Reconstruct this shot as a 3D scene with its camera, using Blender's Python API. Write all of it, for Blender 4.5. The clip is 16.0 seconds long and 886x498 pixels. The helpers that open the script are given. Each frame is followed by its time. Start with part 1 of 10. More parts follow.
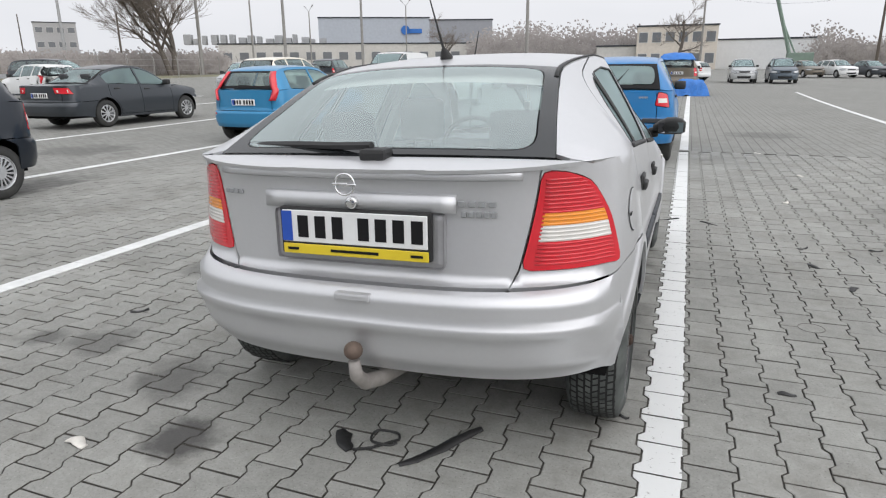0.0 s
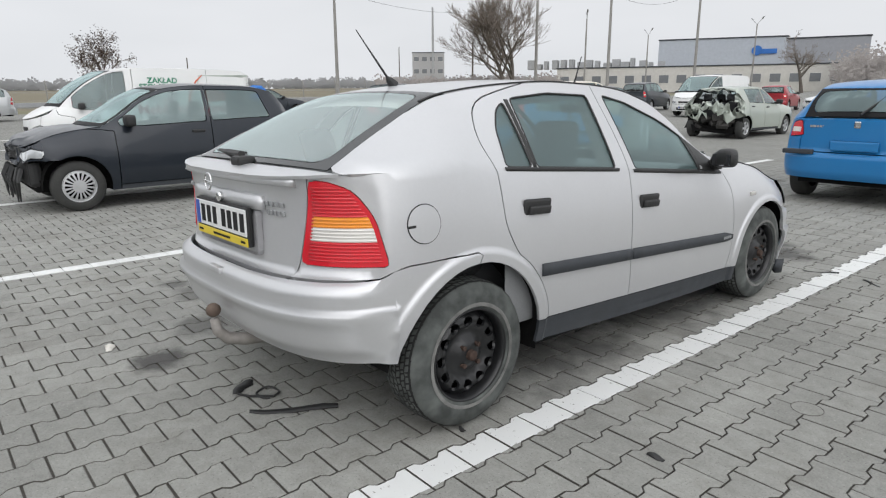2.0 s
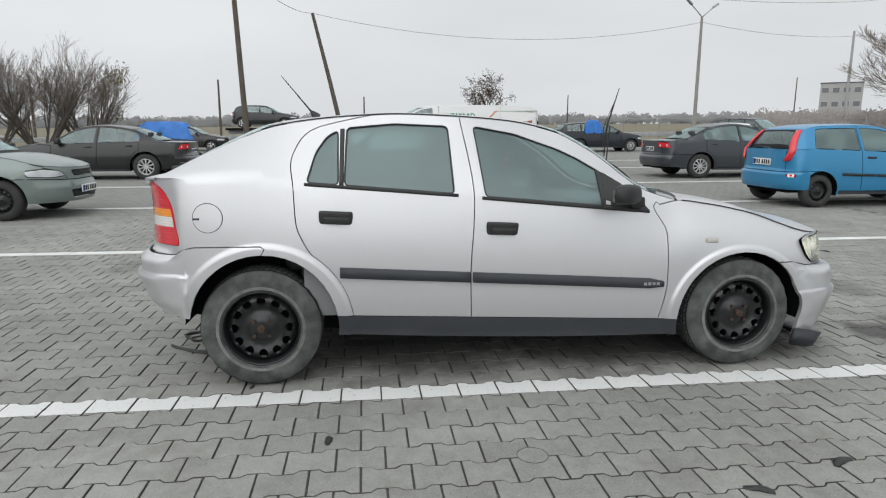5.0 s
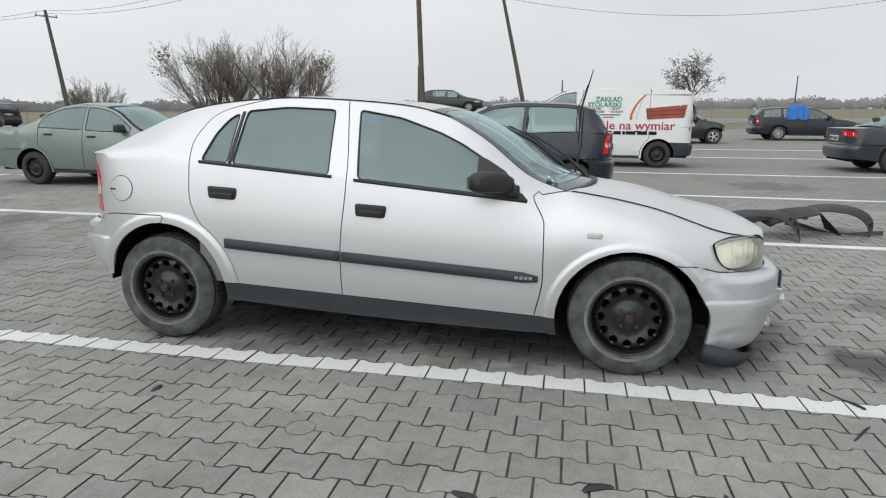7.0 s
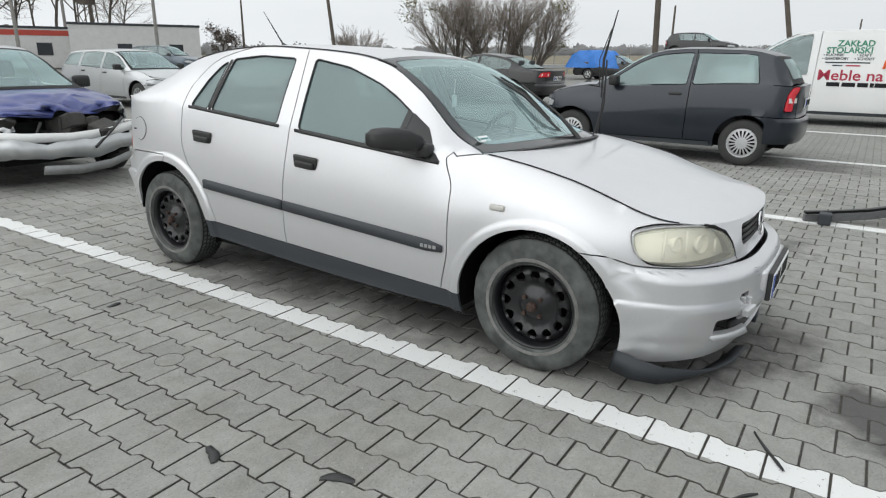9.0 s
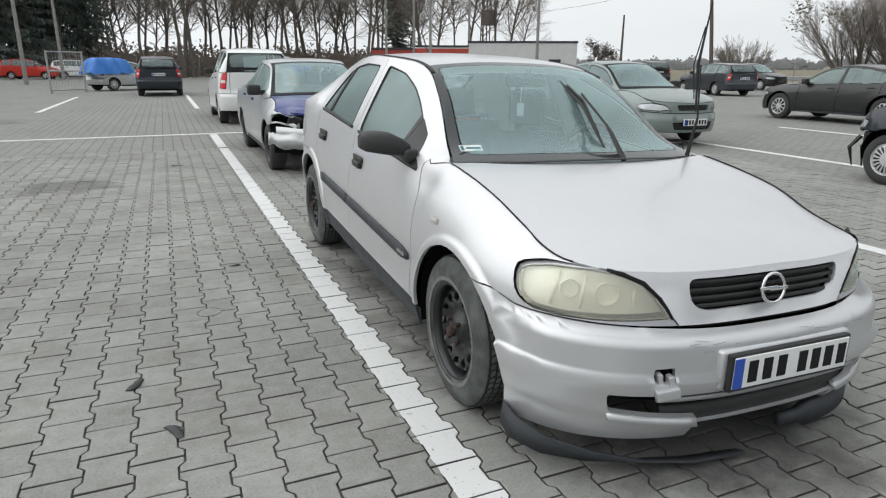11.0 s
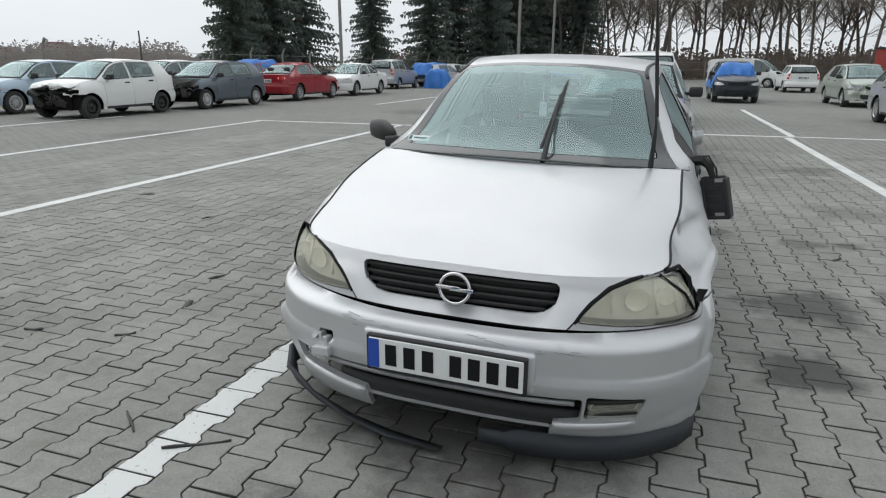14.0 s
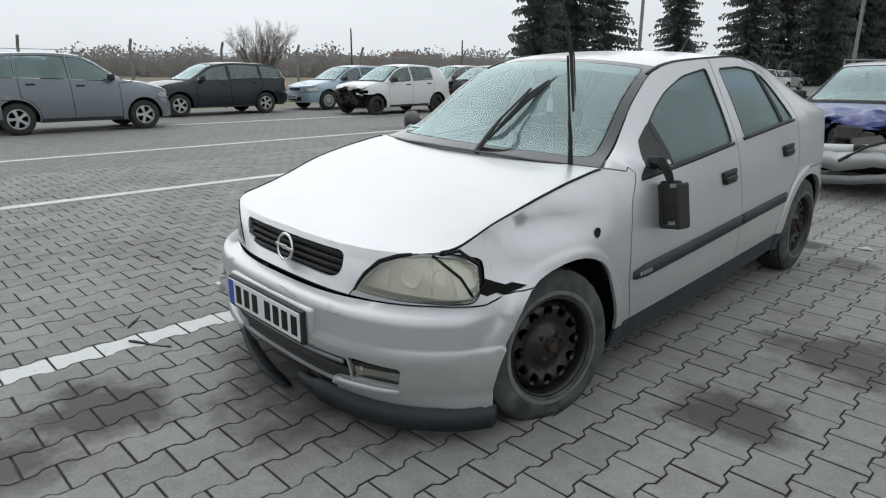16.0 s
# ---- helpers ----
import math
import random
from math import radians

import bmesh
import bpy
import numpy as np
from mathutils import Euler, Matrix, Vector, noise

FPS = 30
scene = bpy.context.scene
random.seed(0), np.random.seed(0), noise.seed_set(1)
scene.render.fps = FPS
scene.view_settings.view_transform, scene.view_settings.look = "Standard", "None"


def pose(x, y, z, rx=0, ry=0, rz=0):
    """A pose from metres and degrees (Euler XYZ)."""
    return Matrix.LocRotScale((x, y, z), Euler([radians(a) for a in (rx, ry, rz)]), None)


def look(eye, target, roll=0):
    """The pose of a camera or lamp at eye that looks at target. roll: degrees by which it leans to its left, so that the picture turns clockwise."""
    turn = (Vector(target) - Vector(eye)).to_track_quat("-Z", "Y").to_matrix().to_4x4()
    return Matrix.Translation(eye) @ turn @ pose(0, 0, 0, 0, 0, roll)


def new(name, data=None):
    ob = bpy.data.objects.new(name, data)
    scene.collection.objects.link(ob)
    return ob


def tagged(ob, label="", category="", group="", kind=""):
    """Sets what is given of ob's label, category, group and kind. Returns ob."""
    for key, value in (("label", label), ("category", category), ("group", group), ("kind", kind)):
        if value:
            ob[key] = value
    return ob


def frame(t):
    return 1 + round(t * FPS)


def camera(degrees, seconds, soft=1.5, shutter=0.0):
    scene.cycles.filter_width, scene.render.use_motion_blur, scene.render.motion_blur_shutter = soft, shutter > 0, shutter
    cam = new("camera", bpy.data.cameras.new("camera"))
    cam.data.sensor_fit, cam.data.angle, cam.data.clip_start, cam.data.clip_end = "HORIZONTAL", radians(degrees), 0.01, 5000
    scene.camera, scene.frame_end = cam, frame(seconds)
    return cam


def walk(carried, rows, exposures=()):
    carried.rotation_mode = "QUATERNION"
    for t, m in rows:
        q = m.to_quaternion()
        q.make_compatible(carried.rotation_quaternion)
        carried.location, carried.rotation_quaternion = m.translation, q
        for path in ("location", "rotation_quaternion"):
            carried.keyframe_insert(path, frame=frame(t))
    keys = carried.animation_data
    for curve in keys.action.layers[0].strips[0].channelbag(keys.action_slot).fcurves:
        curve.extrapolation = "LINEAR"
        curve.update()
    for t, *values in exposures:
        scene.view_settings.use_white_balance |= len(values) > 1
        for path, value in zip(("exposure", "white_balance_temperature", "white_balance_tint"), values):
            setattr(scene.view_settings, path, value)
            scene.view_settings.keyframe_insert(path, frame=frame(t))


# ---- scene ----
cam = camera(69.8, 16.0, soft=1.2)
PATH = [
    (0, (0.973, -2.417, 1.342), (0.295, -0.616, 0.797), -0.5),
    (0.5, (1.461, -2.297, 1.323), (0.503, -0.624, 0.793), -0.4),
    (1, (1.82, -2.104, 1.293), (0.674, -0.548, 0.778), -0.4),
    (1.5, (2.197, -1.856, 1.318), (0.873, -0.444, 0.815), -0.4),
    (2, (2.603, -1.642, 1.34), (1.12, -0.386, 0.868), -0.3),
    (2.5, (2.873, -1.317, 1.342), (1.278, -0.185, 0.926), -0.3),
    (3, (3.24, -1.004, 1.337), (1.536, -0.022, 0.97), -0.2),
    (3.5, (3.472, -0.681, 1.302), (1.705, 0.189, 0.954), -0.2),
    (4, (3.69, -0.247, 1.295), (1.838, 0.425, 0.954), 0.0),
    (4.2, (3.789, -0.088, 1.296), (1.905, 0.49, 0.956), 0.1),
    (6.3, (4.132, 1.651, 1.342), (2.186, 1.459, 0.921), 0.3),
    (6.5, (4.119, 1.843, 1.314), (2.18, 1.59, 0.895), 0.5),
    (7, (4.029, 2.275, 1.321), (2.111, 1.896, 0.902), 0.5),
    (7.5, (3.82, 2.605, 1.337), (1.94, 2.09, 0.887), 0.6),
    (8, (3.654, 3.055, 1.335), (1.849, 2.341, 0.853), 0.6),
    (8.5, (3.474, 3.365, 1.327), (1.755, 2.507, 0.772), 0.6),
    (9, (3.213, 3.711, 1.36), (1.619, 2.654, 0.776), 0.7),
    (9.2, (3.074, 3.897, 1.345), (1.574, 2.716, 0.75), 0.7),
    (11.3, (1.578, 4.883, 1.329), (0.94, 3.067, 0.787), 0.6),
    (11.5, (1.425, 4.978, 1.318), (0.87, 3.133, 0.781), 0.8),
    (12, (1.063, 5.194, 1.323), (0.69, 3.303, 0.789), 0.7),
    (12.5, (0.653, 5.243, 1.322), (0.455, 3.326, 0.789), 0.5),
    (13, (0.197, 5.329, 1.312), (0.275, 3.406, 0.769), 0.5),
    (13.5, (-0.177, 5.33, 1.33), (0.144, 3.433, 0.782), 0.5),
    (14, (-0.58, 5.242, 1.332), (0.021, 3.417, 0.778), 0.3),
    (14.5, (-1.058, 5.172, 1.319), (-0.155, 3.474, 0.77), 0.1),
    (15, (-1.385, 4.972, 1.3), (-0.309, 3.376, 0.757), 0.2),
    (15.5, (-1.793, 4.799, 1.287), (-0.558, 3.322, 0.745), 0.3),
    (16, (-2.11, 4.582, 1.285), (-0.739, 3.229, 0.744), 0.3),
]
walk(cam, [(t, look(*r)) for t, *r in PATH], exposures=[(0.0, 0.25, 6500, 14), (2.5, 0.10, 6500, 12), (4.0, 0.02, 6500, 11), (7.0, 0.02, 6500, 10), (9.0, 0.14, 6500, 10), (12.5, 0.05, 6500, 10), (14.0, -0.12, 6420, 10), (16.0, -0.18, 6340, 9)])

# ---------------------------------------------------------------- world and light
world = bpy.data.worlds.new("overcast_sky")
scene.world = world
world.use_nodes = True
_n, _l = world.node_tree.nodes, world.node_tree.links
_bg = _n["Background"]
_bg.inputs[1].default_value = 1.0
_sky = _n.new("ShaderNodeTexSky")
_sky.sky_type, _sky.sun_disc = "NISHITA", False
_sky.sun_elevation, _sky.sun_rotation = radians(40), radians(105)
_sky.air_density, _sky.dust_density = 1.0, 6.0
_bw = _n.new("ShaderNodeRGBToBW")
_l.new(_sky.outputs[0], _bw.inputs[0])
_co = _n.new("ShaderNodeTexCoord")
_map = _n.new("ShaderNodeMapping")
_map.inputs[3].default_value = (1.0, 1.0, 3.5)
_l.new(_co.outputs["Generated"], _map.inputs[0])
_cl = _n.new("ShaderNodeTexNoise")
_cl.inputs["Scale"].default_value, _cl.inputs["Detail"].default_value = 1.6, 4
_l.new(_map.outputs[0], _cl.inputs[0])
_ramp = _n.new("ShaderNodeValToRGB")
_ramp.color_ramp.elements[0].position, _ramp.color_ramp.elements[0].color = 0.25, (0.70, 0.735, 0.755, 1)
_ramp.color_ramp.elements[1].position, _ramp.color_ramp.elements[1].color = 0.75, (0.84, 0.87, 0.89, 1)
_l.new(_cl.outputs[0], _ramp.inputs[0])
_sc = _n.new("ShaderNodeMath")
_sc.operation = "MULTIPLY_ADD"
_sc.inputs[1].default_value, _sc.inputs[2].default_value = 0.012, 0.93
_l.new(_bw.outputs[0], _sc.inputs[0])
_mul = _n.new("ShaderNodeMix")
_mul.data_type, _mul.blend_type = "RGBA", "MULTIPLY"
_mul.inputs[0].default_value = 1.0
_l.new(_ramp.outputs[0], _mul.inputs[6])
_l.new(_sc.outputs[0], _mul.inputs[7])
_sep = _n.new("ShaderNodeSeparateXYZ")
_l.new(_co.outputs["Generated"], _sep.inputs[0])
_zen = _n.new("ShaderNodeMapRange")
_zen.inputs[1].default_value, _zen.inputs[2].default_value = 0.25, 1.0
_zen.inputs[3].default_value, _zen.inputs[4].default_value = 1.0, 1.32
_l.new(_sep.outputs[2], _zen.inputs[0])
_m2 = _n.new("ShaderNodeMix")
_m2.data_type, _m2.blend_type = "RGBA", "MULTIPLY"
_m2.inputs[0].default_value = 1.0
_l.new(_mul.outputs[2], _m2.inputs[6])
_l.new(_zen.outputs[0], _m2.inputs[7])
# thin cloud: brighter on the sun's side
_dot = _n.new("ShaderNodeVectorMath")
_dot.operation = "DOT_PRODUCT"
_dot.inputs[1].default_value = (0.42, -0.74, 0.52)
_l.new(_co.outputs["Generated"], _dot.inputs[0])
_gl = _n.new("ShaderNodeMapRange")
_gl.inputs[1].default_value, _gl.inputs[2].default_value = -0.7, 1.0
_gl.inputs[3].default_value, _gl.inputs[4].default_value = 0.93, 1.17
_l.new(_dot.outputs["Value"], _gl.inputs[0])
_m3 = _n.new("ShaderNodeMix")
_m3.data_type, _m3.blend_type = "RGBA", "MULTIPLY"
_m3.inputs[0].default_value = 1.0
_l.new(_m2.outputs[2], _m3.inputs[6])
_l.new(_gl.outputs[0], _m3.inputs[7])
_l.new(_m3.outputs[2], _bg.inputs[0])

sun = new("sun", bpy.data.lights.new("sun", "SUN"))
sun.data.energy, sun.data.angle, sun.data.color = 1.2, radians(90), (1.0, 0.985, 0.96)
sun.matrix_world = look((9, -4.5, 9), (0, 1, 0))

# ---------------------------------------------------------------- materials
MATS = {}


def nodes_of(name):
    m = bpy.data.materials.new(name)
    m.use_nodes = True
    return m, m.node_tree.nodes, m.node_tree.links, m.node_tree.nodes["Principled BSDF"]


def surface(name, col, rough=0.6, metal=0.0, grain=30.0, vary=0.12, dirt=0.0, dirt_col=(0.16, 0.145, 0.125), bump=0.0,
            coat=0.0, spec=0.5, each=0.0, big=2.5, emit=None, flake=0.0):
    """A procedural material: two scales of variation, a film of dirt, fine relief."""
    if name in MATS:
        return MATS[name]
    m, n, l, p = nodes_of(name)
    co = n.new("ShaderNodeTexCoord")
    fine = n.new("ShaderNodeTexNoise")
    fine.inputs["Scale"].default_value, fine.inputs["Detail"].default_value = grain, 5
    wide = n.new("ShaderNodeTexNoise")
    wide.inputs["Scale"].default_value, wide.inputs["Detail"].default_value = big, 4
    for t in (fine, wide):
        l.new(co.outputs["Object"], t.inputs["Vector"])
    add = n.new("ShaderNodeMath")
    add.operation = "ADD"
    l.new(fine.outputs[0], add.inputs[0])
    l.new(wide.outputs[0], add.inputs[1])
    ramp = n.new("ShaderNodeMapRange")
    ramp.inputs[1].default_value, ramp.inputs[2].default_value = 0.6, 1.4
    ramp.inputs[3].default_value, ramp.inputs[4].default_value = 1 - vary, 1 + vary
    l.new(add.outputs[0], ramp.inputs[0])
    out = ramp.outputs[0]
    if each:
        oi = n.new("ShaderNodeObjectInfo")
        er = n.new("ShaderNodeMapRange")
        er.inputs[3].default_value, er.inputs[4].default_value = 1 - each, 1 + each
        l.new(oi.outputs["Random"], er.inputs[0])
        mm = n.new("ShaderNodeMath")
        mm.operation = "MULTIPLY"
        l.new(out, mm.inputs[0])
        l.new(er.outputs[0], mm.inputs[1])
        out = mm.outputs[0]
    mx = n.new("ShaderNodeMix")
    mx.data_type, mx.blend_type = "RGBA", "MULTIPLY"
    mx.inputs[0].default_value = 1.0
    mx.inputs[6].default_value = (*col, 1)
    l.new(out, mx.inputs[7])
    base = mx.outputs[2]
    if dirt:
        dn = n.new("ShaderNodeTexNoise")
        dn.inputs["Scale"].default_value, dn.inputs["Detail"].default_value = 5.5, 9
        dn.inputs["Roughness"].default_value = 0.7
        l.new(co.outputs["Object"], dn.inputs["Vector"])
        dr = n.new("ShaderNodeMapRange")
        dr.inputs[1].default_value, dr.inputs[2].default_value = 0.45, 0.8
        dr.inputs[3].default_value, dr.inputs[4].default_value = dirt * 0.25, dirt
        l.new(dn.outputs[0], dr.inputs[0])
        dm = n.new("ShaderNodeMix")
        dm.data_type = "RGBA"
        l.new(dr.outputs[0], dm.inputs[0])
        l.new(base, dm.inputs[6])
        dm.inputs[7].default_value = (*dirt_col, 1)
        base = dm.outputs[2]
        rr = n.new("ShaderNodeMapRange")
        rr.inputs[1].default_value, rr.inputs[2].default_value = 0.35, 0.75
        rr.inputs[3].default_value, rr.inputs[4].default_value = rough, min(1, rough + min(0.3, 3 * dirt))
        l.new(dn.outputs[0], rr.inputs[0])
        l.new(rr.outputs[0], p.inputs["Roughness"])
    else:
        p.inputs["Roughness"].default_value = rough
    l.new(base, p.inputs["Base Color"])
    p.inputs["Metallic"].default_value = metal
    p.inputs["Specular IOR Level"].default_value = spec
    if coat:
        p.inputs["Coat Weight"].default_value = coat
        p.inputs["Coat Roughness"].default_value = 0.06
    if bump or flake:
        b = n.new("ShaderNodeBump")
        b.inputs["Strength"].default_value = bump or flake
        b.inputs["Distance"].default_value = 0.004 if bump else 0.0004
        if flake:
            fl = n.new("ShaderNodeTexNoise")
            fl.inputs["Scale"].default_value = 900
            l.new(co.outputs["Object"], fl.inputs["Vector"])
            l.new(fl.outputs[0], b.inputs["Height"])
        else:
            l.new(fine.outputs[0], b.inputs["Height"])
        l.new(b.outputs[0], p.inputs["Normal"])
    if emit:
        p.inputs["Emission Color"].default_value = (*emit[0], 1)
        p.inputs["Emission Strength"].default_value = emit[1]
    MATS[name] = m
    return m


def paint(name, col, metal=0.0, dirt=0.03, rough=0.32):
    return surface(name, col, rough=rough, metal=metal, grain=60, vary=0.04, dirt=dirt, coat=0.5, spec=0.35, big=1.2)


def glass(name, tint, gloss=1.0, haze=0.0, dust=(0.42, 0.42, 0.40), rough=0.08, sheen=(0.82, 0.98, 0.97)):
    """Thin pane: tinted see-through with a Fresnel sheen and a diffuse veil that lightens it."""
    if name in MATS:
        return MATS[name]
    m, n, l, p = nodes_of(name)
    n.remove(p)
    tr = n.new("ShaderNodeBsdfTransparent")
    tr.inputs[0].default_value = (*tint, 1)
    gl = n.new("ShaderNodeBsdfGlossy")
    gl.inputs[0].default_value = (*sheen, 1)
    gl.inputs["Roughness"].default_value = rough
    lw = n.new("ShaderNodeLayerWeight")
    lw.inputs[0].default_value = 0.5
    pw = n.new("ShaderNodeMath")
    pw.operation = "POWER"
    pw.inputs[1].default_value = 4.2
    l.new(lw.outputs["Facing"], pw.inputs[0])
    fr = n.new("ShaderNodeMath")
    fr.operation = "MULTIPLY_ADD"
    fr.inputs[1].default_value, fr.inputs[2].default_value = 0.8, 0.115 * gloss
    l.new(pw.outputs[0], fr.inputs[0])
    mx = n.new("ShaderNodeMixShader")
    l.new(fr.outputs[0], mx.inputs[0])
    l.new(tr.outputs[0], mx.inputs[1])
    l.new(gl.outputs[0], mx.inputs[2])
    last = mx
    if haze:
        df = n.new("ShaderNodeBsdfDiffuse")
        df.inputs[0].default_value = (*dust, 1)
        no = n.new("ShaderNodeTexNoise")
        no.inputs["Scale"].default_value, no.inputs["Detail"].default_value = 6, 8
        co = n.new("ShaderNodeTexCoord")
        l.new(co.outputs["Object"], no.inputs["Vector"])
        mr = n.new("ShaderNodeMapRange")
        mr.inputs[1].default_value, mr.inputs[2].default_value = 0.35, 0.75
        mr.inputs[3].default_value, mr.inputs[4].default_value = haze * 0.85, haze * 1.15
        l.new(no.outputs[0], mr.inputs[0])
        m2 = n.new("ShaderNodeMixShader")
        l.new(mr.outputs[0], m2.inputs[0])
        l.new(mx.outputs[0], m2.inputs[1])
        l.new(df.outputs[0], m2.inputs[2])
        last = m2
    l.new(last.outputs[0], n["Material Output"].inputs[0])
    MATS[name] = m
    return m


SILVER = surface("silver_paint", (0.585, 0.59, 0.60), rough=0.36, metal=0.55, grain=80, vary=0.02, dirt=0.025, coat=0.35, big=1.1)
BLACK = surface("black_plastic", (0.016, 0.0165, 0.017), rough=0.5, grain=120, vary=0.2, dirt=0.06, bump=0.15)
GREYP = surface("grey_plastic", (0.034, 0.039, 0.046), rough=0.5, spec=0.35, grain=150, vary=0.15, dirt=0.10, dirt_col=(0.2, 0.19, 0.17), bump=0.15)
# near-black, also for sheets that stand in for inner shade
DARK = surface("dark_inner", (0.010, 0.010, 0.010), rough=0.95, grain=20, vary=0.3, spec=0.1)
RUBBER = surface("tyre_rubber", (0.028, 0.029, 0.028), rough=0.82, grain=70, vary=0.3, dirt=0.30, dirt_col=(0.13, 0.126, 0.115), bump=0.3)
STEEL = surface("black_steel_rim", (0.012, 0.0125, 0.0135), rough=0.3, grain=50, vary=0.3, dirt=0.05, dirt_col=(0.06, 0.058, 0.056), spec=0.5)
RUST = surface("rusty_steel", (0.055, 0.034, 0.026), rough=0.85, metal=0.2, grain=90, vary=0.5, bump=0.4)
SCUFF = surface("scuffed_rubber", (0.19, 0.19, 0.182), rough=0.9, grain=25, vary=0.5, dirt=0.75, dirt_col=(0.06, 0.06, 0.055))
ALLOY = surface("alloy_silver", (0.6, 0.61, 0.62), rough=0.32, metal=0.7, grain=40, vary=0.06, dirt=0.25)
CHROME = surface("chrome", (0.8, 0.8, 0.8), rough=0.12, metal=1.0, grain=30, vary=0.04)
GLASS = glass("tinted_glass", (0.54, 0.65, 0.64), 1.6, 0.17, (0.16, 0.24, 0.24), 0.29, (0.64, 0.76, 0.76))
# the teal veil stands in for sky reflected in the windscreen
WSCREEN = glass("windscreen_glass", (0.72, 0.88, 0.89), 1.15, 0.22, (0.42, 0.56, 0.57))
DGLASS = glass("dark_tinted_glass", (0.42, 0.46, 0.47), 1.1, 0.14, (0.22, 0.24, 0.24))
CLEAR = glass("clear_lens", (0.98, 0.96, 0.88), 0.8, 0.24, (0.90, 0.87, 0.74))
RED = surface("red_lens", (0.62, 0.018, 0.03), rough=0.14, grain=12, vary=0.12, coat=0.6)
AMBER = surface("amber_lens", (0.85, 0.30, 0.03), rough=0.14, grain=12, vary=0.1, coat=0.6)
WLENS = surface("white_lens", (0.72, 0.70, 0.66), rough=0.14, grain=12, vary=0.1, coat=0.6)
LAMPC = surface("lamp_reflector", (0.90, 0.89, 0.84), rough=0.3, metal=0.15, grain=8, vary=0.1)
YELLOWED = surface("yellowed_lens", (0.66, 0.64, 0.52), rough=0.22, grain=6, vary=0.12, coat=0.6)
PLATEW = surface("plate_white", (0.78, 0.79, 0.78), rough=0.4, grain=30, vary=0.04, dirt=0.12)
PLATEB = surface("plate_blue", (0.02, 0.08, 0.42), rough=0.4, vary=0.05)
YELLOW = surface("plate_yellow", (0.72, 0.55, 0.03), rough=0.4, vary=0.06)
INK = surface("black_ink", (0.010, 0.010, 0.011), rough=0.55, spec=0.2)
CLOTH = surface("seat_cloth", (0.045, 0.047, 0.050), rough=0.95, grain=200, vary=0.3, bump=0.3)
TRIM = surface("grey_trim", (0.20, 0.205, 0.21), rough=0.8, grain=120, vary=0.12)
LINER = surface("headliner", (0.5, 0.5, 0.48), rough=0.95, grain=150, vary=0.08)
CONCRETE = surface("pole_concrete", (0.27, 0.265, 0.25), rough=0.9, grain=14, vary=0.2, dirt=0.3, bump=0.2)
WOODPOLE = surface("pole_wood", (0.10, 0.085, 0.07), rough=0.95, grain=18, vary=0.35, bump=0.3)
GALV = surface("galvanised_steel", (0.36, 0.37, 0.375), rough=0.5, metal=0.5, grain=20, vary=0.15, dirt=0.2)
BARK = surface("bark", (0.12, 0.105, 0.09), rough=0.95, grain=25, vary=0.35, bump=0.4)
TWIG = surface("twigs", (0.21, 0.18, 0.155), rough=0.95, grain=5, vary=0.3)
NEEDLE = surface("spruce_needles", (0.125, 0.155, 0.135), rough=0.85, grain=3, vary=0.5)
MISTLE = surface("ivy_leaves", (0.17, 0.16, 0.045), rough=0.8, grain=9, vary=0.4)
TARP = surface("blue_tarpaulin", (0.018, 0.16, 0.52), rough=0.42, grain=14, vary=0.25, dirt=0.12, bump=0.5)


FRIT = surface("black_glass_border", (0.02, 0.022, 0.023), rough=0.09, grain=20, vary=0.1, spec=0.6)
# pale veil colour lifts this pane for reflected sky and a bright cabin
RWINDOW = glass("dusty_rear_glass", (0.84, 0.92, 0.90), 1.9, 0.24, (0.60, 0.63, 0.63))


